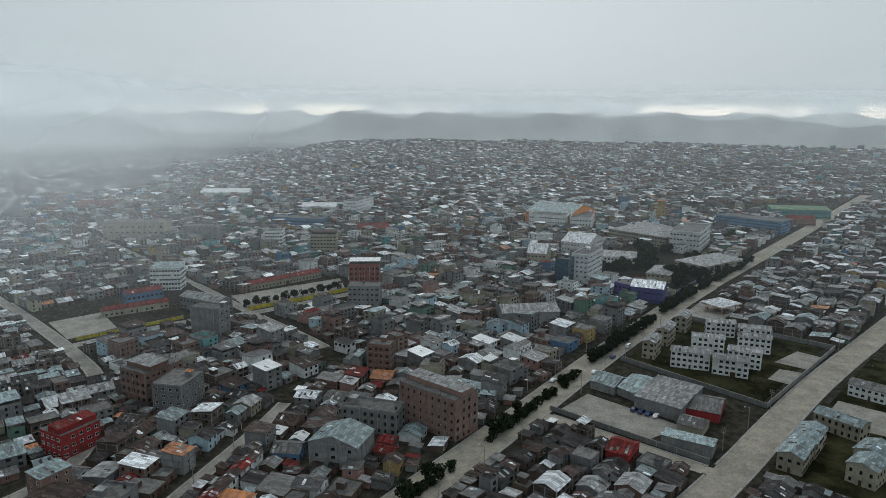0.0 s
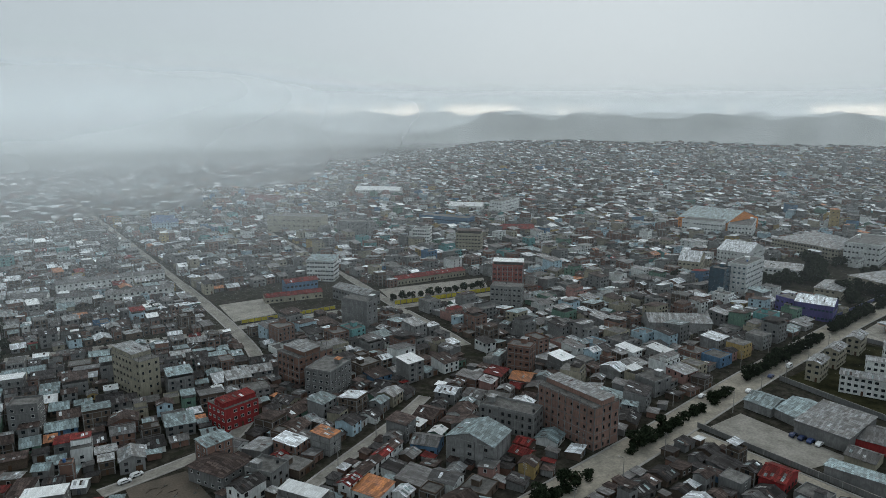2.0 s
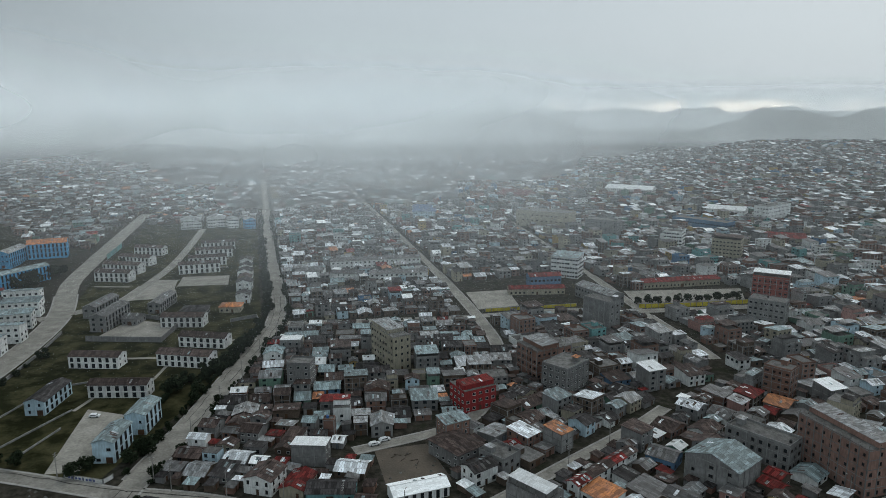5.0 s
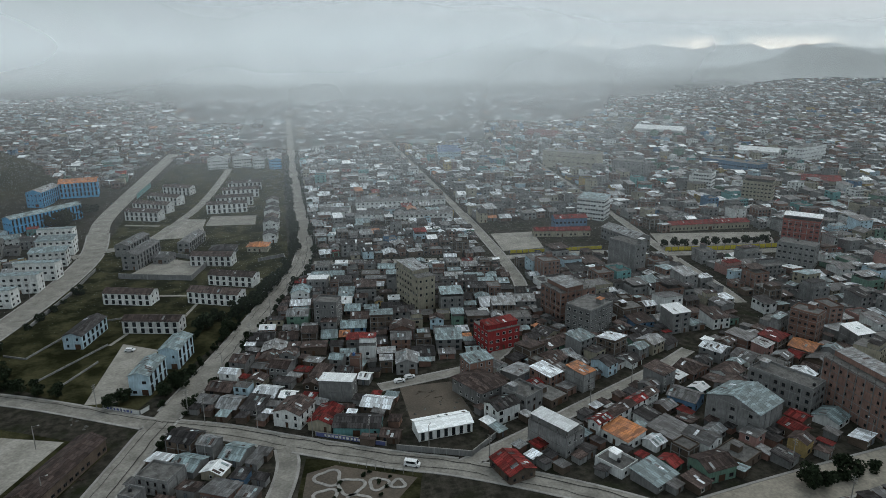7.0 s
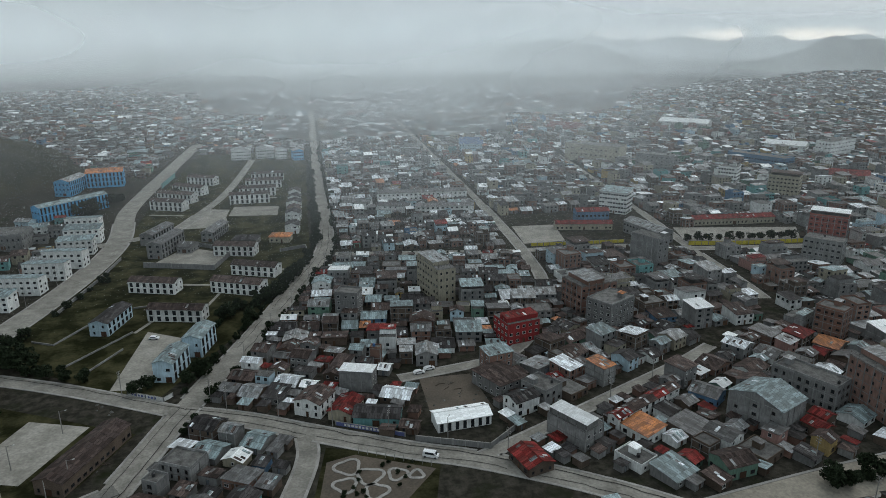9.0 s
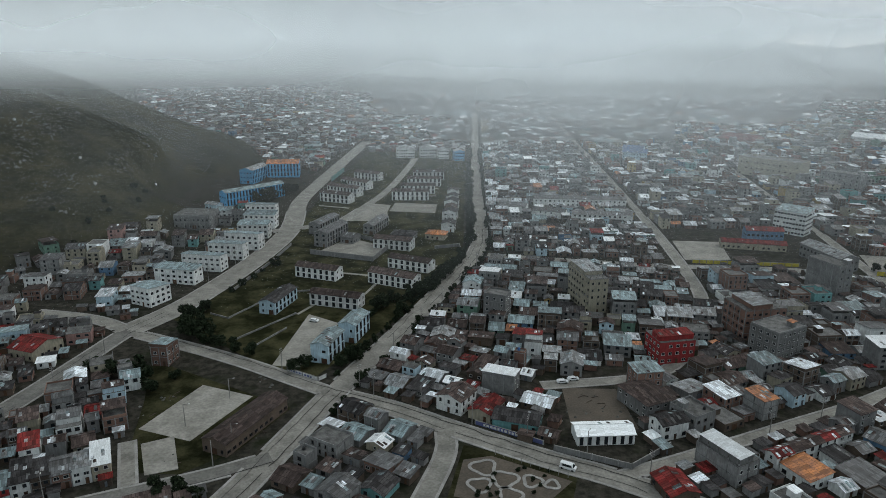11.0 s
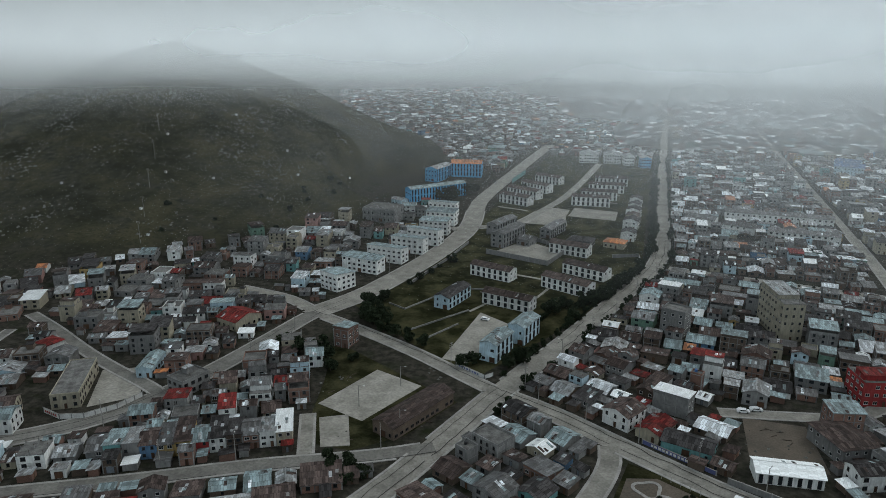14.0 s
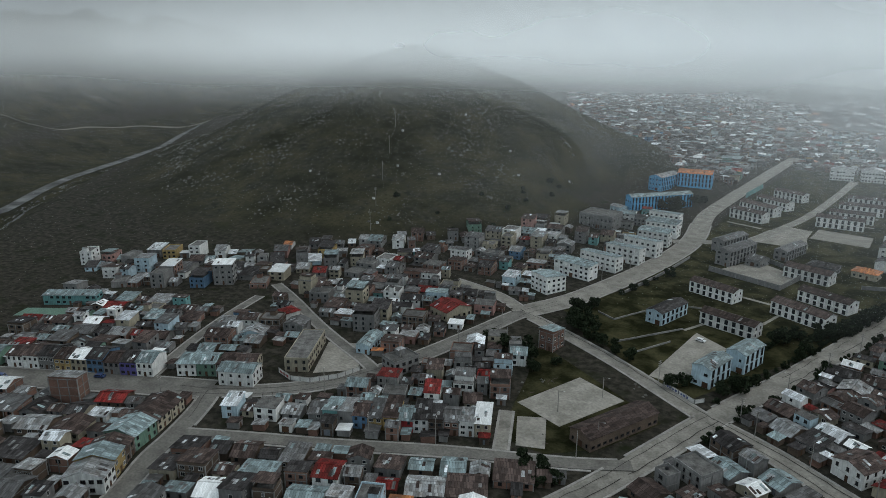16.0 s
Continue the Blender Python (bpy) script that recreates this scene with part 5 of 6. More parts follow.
B_WALLS, B_TOPS = ("plaster_white", "plaster_green", "adobe", "plaster_cream"), ("teal_sheet", "teal_sheet", "rust_sheet", "rust_sheet")
row("row_house", "row beside the triangular square", [((-183 + 5.2 * i, 109.5 + 3.5 * i), (-183 + 5.2 * (i + 0.97), 109.5 + 3.5 * (i + 0.97)), 8.0, 2, B_WALLS[i], "gable" if i % 2 else "hip", B_TOPS[i], 4.4,
    dict(category="house", sides=(0, 1, 2), spacing=2.3)) for i in range(4)])
C_ROW = (((-143.5, 64.5), (-147.2, 69.2), "plaster_white", "zinc", 4.6), ((-147.4, 69.4), (-150.8, 73.8), "plaster_yellow", "teal_sheet", 5.2), ((-151, 74), (-154.2, 78.2), "adobe", "rust_sheet", 4.2),
         ((-154.4, 78.6), (-157.3, 86.4), "plaster_green", "teal_sheet", 4.2), ((-157.5, 86.8), (-160.4, 92.8), "plaster_cream", "rust_sheet", 3.8), ((-160.6, 93.2), (-163.4, 98.8), "plaster_cream", "rust_sheet", 3.6))
row("row_house", "row along the street to the south-west", [(p0, p1, 9.5, 2, wall, "gable", cover, h, dict(category="house", sides=(0, 1, 3), spacing=2.3)) for p0, p1, wall, cover, h in C_ROW])
row("housing_block", "housing blocks of the compound", [((-16.5, y), (-9.5, y - 0.8), 8, 2, wall, "cross", cover, 4.6, dict(HB, label=text, category="house")) for y, wall, cover, text in (
    (360, "plaster_white", "dark_sheet", "narrow white two-storey house with dark pitched roof"), (398, "plaster_cream", "rust_sheet", "narrow cream two-storey house with brown roof"),
    (428, "plaster_white", "dark_sheet", "narrow white two-storey house with dark pitched roof"), (446, "plaster_white", "rust_sheet", "narrow white two-storey house with brown roof"))])
row("town_building", "", [
    ((276.7, 428.5), (285.3, 419.6), 12, 5, "plaster_white", "flat", "zinc", 12.5, dict(T, label="white office tower with dark window bands", wide=True, spacing=2.0)),
    ((290.8, 393.1), (303.3, 380.0), 12, 5, "plaster_cream", "cover", "rust_sheet", 12.5, dict(T, label="tall cream apartment house with brown roof cover", wide=True)),
    ((244, 488), (262, 470), 14, 5, "concrete", "flat", "zinc", 13.0, dict(T, label="broad bare concrete building with flat roof", spacing=4.0)),
    ((336.6, 510.6), (358.2, 467.1), 14, 2, "plaster_blue", "flat", "white_sheet", 8.0, dict(T, label="long pale blue school with white bands", wide=True, category="school")),
    ((357.3, 428.8), (385.1, 411.3), 18, 1, "plaster_cream", "gable", "red_sheet", 4.2, dict(T, label="long market hall with faded red roof", category="market")),
    ((251.9, 719.7), (276.8, 694.1), 26, 2, "plaster_pink", "gable", "red_sheet", 6.0, dict(T, label="far hall with pink walls and red roof", category="hall")),
    ((392.3, 735.6), (430.6, 696.6), 22, 2, "plaster_white", "gable", "white_sheet", 6.0, dict(T, label="long far white shed with bright roof", category="shed")),
    ((405, 560), (428, 535), 18, 2, "plaster_white", "gable", "white_sheet", 5.5, dict(T, label="white market hall with bright roof", category="hall")),
    ((597, 277), (601, 272), 6, 5, "plaster_yellow", "hip", "orange_sheet", 19.0, dict(T, label="slender yellow church tower with small roof", category="tower", spacing=3)),
    ((696.8, 208.2), (725.3, 163.7), 16, 2, "plaster_teal", "mono", "green_sheet", 8.0, dict(T, label="long hall with bright green roof", category="hall")),
    ((656, 180), (672, 163), 14, 2, "plaster_pink", "gable", "red_sheet", 6.0, dict(T, label="pink school wing with reddish roof", category="school")),
    ((252.8, 191.7), (274.5, 173.9), 15, 1, "concrete", "gable", "zinc", 4.8, dict(T, label="long shed with pale grey sheet roof", category="shed", sides=(), door=False)),
    ((129.4, 598.1), (149.0, 593.1), 14, 3, "plaster_sky", "gable", "blue_sheet", 8.0, dict(T, label="pale blue hall with deep blue roof", category="hall")),
])

# ---- ordinary houses, lot by lot ----
WALLS = [("concrete", 16), ("plaster_grey", 22), ("plaster_white", 7), ("plaster_cream", 6), ("brick_wall", 16), ("adobe", 30), ("plaster_blue", 1), ("plaster_green", 2), ("plaster_yellow", 1), ("plaster_pink", 1),
         ("plaster_teal", 1), ("plaster_sky", 2)]
COVERS = [("dark_sheet", 30), ("rust_sheet", 27), ("old_zinc", 18), ("zinc", 14), ("new_zinc", 8), ("teal_sheet", 13), ("red_sheet", 3), ("orange_sheet", 1), ("white_sheet", 5)]
FAR_COVERS = [("dark_sheet", 19), ("rust_sheet", 16), ("old_zinc", 24), ("zinc", 26), ("new_zinc", 14), ("teal_sheet", 12), ("red_sheet", 2), ("orange_sheet", 1), ("white_sheet", 7)]
SHAPES = [("gable", 38), ("cross", 14), ("mono", 32), ("flat", 6), ("raw", 7), ("cover", 4)]


def pick(rng, table):
    return rng.choices([t for t, _ in table], [k for _, k in table])[0]


TOWN_WALLS = [("concrete", 20), ("plaster_grey", 16), ("plaster_white", 15), ("plaster_cream", 13), ("brick_wall", 19), ("adobe", 3), ("plaster_blue", 3), ("plaster_green", 3), ("plaster_yellow", 3), ("plaster_pink", 2),
              ("plaster_teal", 3), ("plaster_sky", 4)]
TOWN_SHAPES = [("gable", 20), ("cross", 7), ("mono", 32), ("flat", 20), ("raw", 17), ("cover", 6)]


def lot_house(rng, w, d, tall, covers):
    n = rng.choices((1, 2, 3, 4), tall)[0]
    town = tall[0] < 50
    shape = pick(rng, TOWN_SHAPES if town else SHAPES)
    if n >= 3 and shape in ("gable", "cross"):
        shape = rng.choice(("raw", "flat", "mono", "cover"))
    if n == 1 and shape in ("cover", "raw"):
        shape = "mono"
    wall, cover = pick(rng, TOWN_WALLS if town else WALLS), pick(rng, covers)
    return n, wall, shape, cover


NEAR, MIDDLE = 165 * U, 208 * U
far_blocks = {}
KINDS = dict(brick_wall="brick_house", concrete="concrete_house", adobe="mud_brick_house", plaster_grey="plastered_house", plaster_cream="plastered_house")
counts = {"near": 0, "middle": 0, "far": 0, "sheds": 0}


def place_lot(rng, x, y, w, d, ang, tall, shed=False):
    r = math.hypot(x, y)
    c, s = math.cos(ang), math.sin(ang)
    spots = [(x + c * u * w / 2 - s * v * d / 2, y + s * u * w / 2 + c * v * d / 2) for u, v in ((-1, -1), (1, -1), (1, 1), (-1, 1), (0, 0), (0, -1), (0, 1), (1, 0), (-1, 0))]
    if r > 800:
        spots = spots[:5]
    if any(on_street(px, py, 1.0) for px, py in spots):
        return False
    if r < 800 and any(blocked(px, py) for px, py in spots):
        return False
    if not all(free(px, py, 0.2) for px, py in spots):
        return False
    take(x, y, w, d, ang)
    n, wall, shape, cover = lot_house(rng, w, d, tall, COVERS if r < 430 or tall[0] > 70 else FAR_COVERS)
    if shed:
        wall, shape = rng.choice(("adobe", "concrete", "brick_wall", "plaster_grey")), "mono"
    hs = House(w, d, n, wall, shape, cover, rng, 2.1 if shed else 2.4, far=r > 800 or shed)
    hs.door_mat = rng.choice(("wood_door", "metal_door", "wood_door"))
    m = Matrix.Translation((x, y, min(land(px, py) for px, py in spots[:5:2]) + (0.6 if land(x, y) > 2 else 0))) @ Matrix.Rotation(ang, 4, "Z")
    if shed:
        hs.openings.append(("door", 0, 0, d / 2, 0.05, 0.9, 1.9))
    elif r < 1150:
        hs.fill_side(0, rng.uniform(2.2, 3.4), True)
        hs.fill_side(2, rng.uniform(2.6, 4.0), False)
        for side in (1, 3):
            if rng.random() < 0.3:
                hs.fill_side(side, rng.uniform(3.0, 4.5), False, ground=False)
    if r < NEAR and shed and counts["sheds"] < 290:
        counts["sheds"] += 1
        hs.objects("shed", "small %s shed with %s" % (WALL_WORDS[wall], ROOF_WORDS[cover]), "shed", m, "sheds among the houses")
    elif r < NEAR and not shed:
        counts["near"] += 1
        hs.objects(KINDS.get(wall, "house"), words(n, wall, shape, cover, "house"), "house", m, "town houses")
    elif r < MIDDLE and not shed:
        counts["middle"] += 1
        hs.objects(KINDS.get(wall, "house"), words(n, wall, shape, cover, "house"), "house", m, "town houses")
    else:
        counts["far"] += 1
        key = (int(x // 260), int(y // 260))
        hs.joined(m, far_blocks.setdefault(key, Geo()), r < 1150)
    return True


def quarter(seed, poly, angle, pitch, widths, tall, keep=1.0, jitter=3.0, depth=(0.80, 1.0)):
    """Rows of lots over a part of the plan, turned by an angle."""
    rng = random.Random(seed)
    poly = [(x * U, y * U) for x, y in poly]
    a = radians(angle)
    c, s = math.cos(a), math.sin(a)
    loc = [(x * c + y * s, -x * s + y * c) for x, y in poly]
    u0, u1 = min(p[0] for p in loc), max(p[0] for p in loc)
    v0, v1 = min(p[1] for p in loc), max(p[1] for p in loc)
    v, flip = v0 + pitch / 2, 0
    while v < v1:
        u = u0 + rng.uniform(0, 3)
        while u < u1:
            w = rng.uniform(*widths)
            d = pitch * rng.uniform(*depth)
            cu, cv = u + w / 2, v + (pitch - d) / 2 * rng.choice((-1, 1))
            x, y = cu * c - cv * s, cu * s + cv * c
            if inside(x, y, poly) and rng.random() < keep:
                turn = a + (math.pi if flip else 0) + radians(rng.uniform(-jitter, jitter))
                if not place_lot(rng, x, y, w - 0.15, d, turn, tall):
                    place_lot(rng, x, y, w * 0.62, d * 0.6, turn, (70, 30, 0, 0))
            u += w + (rng.uniform(0.5, 2.5) if rng.random() < 0.15 else 0)
        v += pitch
        flip = not flip
    # lean-tos and sheds in the gaps
    area = (u1 - u0) * (v1 - v0)
    if math.hypot(sum(p[0] for p in poly), sum(p[1] for p in poly)) / len(poly) > 420 or keep < 0.9:
        return
    for _ in range(int(area / 9)):
        cu, cv = rng.uniform(u0, u1), rng.uniform(v0, v1)
        x, y = cu * c - cv * s, cu * s + cv * c
        if inside(x, y, poly) and free(x, y, 1.3):
            place_lot(rng, x, y, rng.uniform(2.8, 4.6), rng.uniform(2.6, 5.0), a + rng.choice((0, math.pi / 2)), (100, 0, 0, 0), shed=True)


LOW, MIXED, HIGH = (72, 27, 1, 0), (54, 36, 9, 1), (30, 38, 23, 9)
quarter(11, [(-46, 118), (-8, 118), (-6, 163), (-38, 180), (-46, 160)], -27, 9.5, (6.5, 11.0), LOW)
quarter(12, [(-36, 184), (24, 153), (27, 190), (20, 200), (-18, 224)], -24, 9.5, (6.5, 11.5), LOW)
quarter(13, [(-20, 218), (22, 196), (70, 205), (96, 240), (98, 302), (6, 316)], -8, 10.5, (6.5, 11.5), MIXED)
quarter(14, [(36, 148), (128, 196), (96, 240), (60, 205), (44, 190)], 27, 10.0, (6.5, 11.0), MIXED)
quarter(15, [(40, 142), (82, 112), (150, 124), (190, 132), (180, 212), (128, 190)], 27, 10.5, (7.0, 12.0), MIXED)
quarter(16, [(98, 200), (155, 205), (176, 240), (180, 300), (100, 312)], 6, 11.0, (7.0, 12.0), HIGH)
quarter(17, [(172, 205), (200, 134), (330, 146), (335, 270), (480, 420), (190, 420)], 4, 11.0, (7.0, 12.0), HIGH)
quarter(24, [(335, 146), (600, 162), (760, 180), (620, 400), (480, 420), (335, 270)], 4, 11.0, (6.5, 11.0), HIGH, keep=0.8)
quarter(18, [(10, 322), (98, 310), (102, 372), (12, 380)], 0, 10.0, (5.5, 9.0), MIXED)
quarter(19, [(110, 108), (180, 118), (182, 66), (110, 64)], 4, 9.5, (6.5, 11.0), LOW)
quarter(20, [(70, 60), (190, 52), (190, 18), (60, 30)], 2, 10.0, (6.0, 9.0), LOW)
quarter(21, [(60, 122), (110, 112), (150, 112), (110, 66), (50, 90)], 6, 10.0, (6.5, 11.5), MIXED)
quarter(22, [(318, 50), (340, 128), (900, 170), (900, 20)], 3, 11.0, (6.5, 10.5), MIXED)
quarter(23, [(320, 46), (900, 14), (900, -150), (280, -60)], 0, 11.0, (6.5, 10.5), MIXED)
# west of the avenue
quarter(31, [(-146, 96), (-50, 149), (-66, 162), (-100, 192), (-122, 196), (-136, 140), (-158, 112)], 28, 9.0, (5.5, 9.0), (35, 60, 5, 0))
quarter(32, [(-200, 60), (-145, 60), (-148, 88), (-62, 136), (-54, 128), (-60, 90), (-140, 20)], 28, 10.0, (7.0, 12.0), LOW)
quarter(33, [(-240, 72), (-168, 106), (-190, 160), (-290, 130)], 28, 10.0, (6.5, 11.0), LOW)
quarter(34, [(-260, 20), (-146, 40), (-168, 106), (-240, 72)], 28, 10.0, (7.0, 11.5), LOW)
quarter(35, [(-150, 130), (-126, 200), (-126, 240), (-170, 240), (-218, 186), (-190, 150)], 24, 10.0, (6.5, 11.0), (40, 50, 10, 0))
quarter(36, [(-126, 240), (-120, 300), (-135, 400), (-165, 345), (-185, 300), (-215, 200), (-170, 236)], 12, 11.5, (7.0, 11.0), (30, 55, 15, 0), keep=0.72)
quarter(37, [(-215, 186), (-290, 135), (-330, 150), (-300, 190), (-230, 250), (-195, 300), (-185, 260)], 35, 13.0, (6.0, 9.0), (40, 50, 10, 0), keep=0.68, jitter=12)
# north and far
quarter(41, [(10, 384), (104, 374), (108, 905), (8, 905)], 0, 11.0, (6.0, 10.0), MIXED)
quarter(42, [(104, 374), (480, 420), (520, 905), (108, 905)], 2, 11.0, (6.0, 10.5), HIGH)
quarter(43, [(-108, 440), (-2, 530), (-2, 900), (-130, 900)], 2, 11.5, (6.5, 10.5), LOW)
quarter(44, [(-122, 520), (-118, 900), (-300, 900), (-262, 720), (-165, 540)], 6, 11.5, (6.5, 10.5), LOW, keep=0.85)
quarter(45, [(480, 420), (620, 400), (900, 170), (1100, 180), (1100, 1000), (520, 900)], 4, 12.5, (7.0, 12.0), MIXED, jitter=8)
quarter(46, [(-300, 900), (520, 900), (900, 1350), (-200, 1400)], 2, 13.0, (7.5, 13.0), LOW, keep=0.85, jitter=6)
quarter(47, [(900, 20), (1500, -100), (1500, 700), (1100, 1300), (900, 900)], 8, 14.0, (8.0, 13.0), MIXED, keep=0.8, jitter=10)
quarter(48, [(520, 900), (900, 940), (1110, 1300), (1000, 1500), (880, 1350)], 5, 13.0, (7.5, 13.0), LOW, keep=0.85, jitter=8)
quarter(49, [(-262, 720), (-300, 900), (-240, 1400), (-480, 1750), (-760, 1560), (-480, 1000), (-370, 780)], 6, 13.0, (7.5, 13.0), LOW, keep=0.8, jitter=8)
for key, g in far_blocks.items():
    tagged(part("far_houses", g), "dense far town of low houses with sheet-metal roofs", "houses", "far town", "stuff")


# ---- trees and shrubs ----
def crown_geo(rng, wide, tall, low, leaves, size):
    """A crown of many small bent leaf clumps in a few uneven lumps."""
    g = Geo()
    lumps = [(rng.uniform(-0.45, 0.45) * wide, rng.uniform(-0.45, 0.45) * wide, low + rng.uniform(0.15, 0.85) * tall, rng.uniform(0.28, 0.5) * wide) for _ in range(7)]
    for _ in range(leaves):
        cx, cy, cz, r = rng.choice(lumps)
        a, t = rng.uniform(0, 2 * math.pi), rng.uniform(-1, 1)
        k = r * rng.uniform(0.55, 1.0)
        q = math.sqrt(1 - t * t)
        p = Vector((cx + k * q * math.cos(a), cy + k * q * math.sin(a), cz + 0.8 * k * t))
        u = Vector((rng.uniform(-1, 1), rng.uniform(-1, 1), rng.uniform(-0.6, 0.6))).normalized() * size * rng.uniform(0.6, 1.2)
        v = u.cross(Vector((rng.uniform(-1, 1), rng.uniform(-1, 1), rng.uniform(-1, 1)))).normalized() * size * rng.uniform(0.4, 0.9)
        up = Vector((0, 0, 0.25 * size))
        g.poly([p - u, p - v + up, p + u], "leaf")
        g.poly([p - u, p + u, p + v + up], "leaf")
    return g


def trunk_geo(rng, tall, r):
    g = Geo()
    g.tube(0, 0, -0.3, tall, r, r * 0.45, "bark", 8)
    for _ in range(4):
        a, z = rng.uniform(0, 2 * math.pi), tall * rng.uniform(0.5, 0.95)
        e = Vector((math.cos(a), math.sin(a), 0.9)) * tall * 0.4
        s = Vector((-math.sin(a), math.cos(a), 0)) * r * 0.3
        b, t = Vector((0, 0, z)), Vector((0, 0, r * 0.35))
        g.poly([b - s, b + s, b + e + s * 0.3, b + e - s * 0.3], "bark")
        g.poly([b - t, b + t, b + e + t * 0.3, b + e - t * 0.3], "bark")
    return g


TREE_MESHES = {}
for kind, (wide, tall, low, leaves, size, trunk, r) in dict(tree=(4.3, 4.0, 0.9, 900, 0.46, 2.6, 0.16), shrub=(2.4, 1.9, 0.2, 360, 0.34, 0.7, 0.07), cypress=(1.7, 4.6, 0.5, 460, 0.34, 2.2, 0.12)).items():
    for k in range(3):
        rng = random.Random(900 + k + 17 * len(kind))
        TREE_MESHES.setdefault(kind, []).append((trunk_geo(rng, trunk, r).mesh("trunk"), crown_geo(rng, wide, tall, low, leaves, size).mesh("crown")))
TREE_LABELS = dict(tree="small dark green broad-leaved tree", shrub="low dark green shrub", cypress="slender dark green tree")
SHRUBS = []
for k in range(4):
    rng = random.Random(60 + k)
    g = crown_geo(rng, 2.6, 2.2, 0.1, 420, 0.36)
    g.add(trunk_geo(rng, 0.8, 0.07), Matrix())
    SHRUBS.append(g.mesh("shrub"))
tree_rng = random.Random(77)
GREEN = {"n": 0}


def tree(kind, x, y, scale=1.0, group="", label=""):
    x, y = x * U, y * U
    if kind == "shrub":  # stems and leaves of a shrub are one tuft
        base = part("shrub", tree_rng.choice(SHRUBS))
        base.matrix_world = Matrix.Translation((x, y, land(x, y))) @ Matrix.Rotation(tree_rng.uniform(0, 6.28), 4, "Z") @ Matrix.Scale(scale * tree_rng.uniform(0.8, 1.25), 4)
        tagged(base, label or TREE_LABELS[kind], "shrub", group)
        GREEN["n"] += 1
        return
    base = new("tree")
    base.empty_display_size = 0.5
    base.matrix_world = Matrix.Translation((x, y, land(x, y))) @ Matrix.Rotation(tree_rng.uniform(0, 6.28), 4, "Z") @ Matrix.Scale(scale * tree_rng.uniform(0.8, 1.2), 4)
    t, c = tree_rng.choice(TREE_MESHES[kind])
    part("trunk", t, base)
    part("crown", c, base)
    tagged(base, label or TREE_LABELS[kind], "tree" if kind != "shrub" else "shrub", group)
    GREEN["n"] += 1


def along(points, step, side, first=0.0, until=1e9):
    """Places every few plan units beside a line."""
    out, left, gone = [], first, 0.0
    for a, b in zip(points, points[1:]):
        a, b = Vector(a), Vector(b)
        n = (b - a).length
        d = (b - a) / n
        t = left
        while t < n and gone + t < until:
            p = a + d * t
            out.append((p.x + d.y * side, p.y - d.x * side, math.atan2(d.y, d.x)))
            t += step
        left, gone = t - n, gone + n
    return out


AV_N = [(-45, 161), (-40, 180), (-25, 224), (-9, 280), (1, 312), (5, 345), (4, 421), (2, 585), (2, 640)]
for side, step in ((5.0, 3.3), (-5.2, 2.4)):
    for x, y, _ in along(AV_N, step, side, 26 if side > 0 else 30):
        if tree_rng.random() < 0.85 and not on_street(x * U, y * U, 0.3):
            tree(tree_rng.choice(("shrub", "tree", "shrub", "cypress")), x + tree_rng.uniform(-0.8, 0.8), y, 0.75 if y < 330 else 0.95, "trees along the north avenue")
AV_E = [(110, 116), (143, 120), (182, 125), (236, 133), (307, 141), (361, 147), (480, 153)]
for x, y, _ in along(AV_E, 2.4, 0.0, 4):
    if tree_rng.random() < 0.9 and noise.noise((x / 14, y / 14, 4)) > -0.3:
        tree(tree_rng.choice(("shrub", "shrub", "tree")), x, y + tree_rng.uniform(-0.5, 0.5), 1.15, "shrubs on the avenue's middle strip")
for x, y, s in ((-38, 199, 1.0), (-37, 203, 1.1), (-41, 197, 1.0), (-33, 210, 0.9), (-30, 216, 1.0), (-28, 221, 1.0), (-26, 226, 0.9), (-24, 231, 0.9), (-21, 238, 1.0), (-52, 196, 1.0), (-55, 193, 0.8),
                (-72, 204, 0.9), (-78, 206, 1.0), (-84, 209, 1.0), (-90, 212, 1.1), (-95, 216, 1.2), (-99, 219, 1.2), (-101, 224, 1.1), (-98, 228, 1.0), (-104, 232, 1.2), (-101, 240, 1.0), (-93, 222, 1.0),
                (-25, 262, 1.0), (-20, 262, 1.1), (-17, 270, 1.0), (-30, 255, 0.9), (-14, 276, 1.0), (-22, 250, 1.0), (-26, 244, 1.0), (-104, 262, 1.1), (-88, 430, 1.0), (-96, 442, 1.0), (-90, 470, 1.0),
                (-136, 424, 1.6), (-131, 434, 1.5), (-126, 444, 1.5), (-128, 420, 1.4), (-122, 452, 1.4), (-138, 395, 1.3), (-133, 388, 1.2), (-108, 386, 1.3), (-107, 395, 1.2),
                (-57, 132, 0.9), (-61, 130, 0.8), (-66, 132, 0.8), (-70, 130, 0.9), (-64, 126, 0.7), (-48, 150, 0.9), (-50, 143, 0.8), (-47, 157, 0.8), (-34, 172, 0.7), (-37, 168, 0.7), (-99, 184, 0.9), (-104, 190, 1.0),
                (-110, 187, 1.0), (-94, 178, 0.9), (-118, 190, 1.0), (-90, 186, 0.7)):
    if not on_street(x * U, y * U, 0.8):
        tree("tree", x, y, 1.1 * s, "trees of the compound")
for line, step in (([(-50, 200), (-36, 245), (-17, 268), (-4, 316)], 3.4), ([(-98, 262), (-90, 300)], 9.0)):
    for x, y, _ in along(line, step, 0.0):
        if tree_rng.random() < 0.9 and not on_street(x * U, y * U, 0.6) and free(x * U, y * U, 1.0):
            tree(tree_rng.choice(("shrub", "shrub", "tree")), x + tree_rng.uniform(-0.8, 0.8), y + tree_rng.uniform(-0.8, 0.8), tree_rng.uniform(0.9, 1.4), "hedge shrubs of the compound")
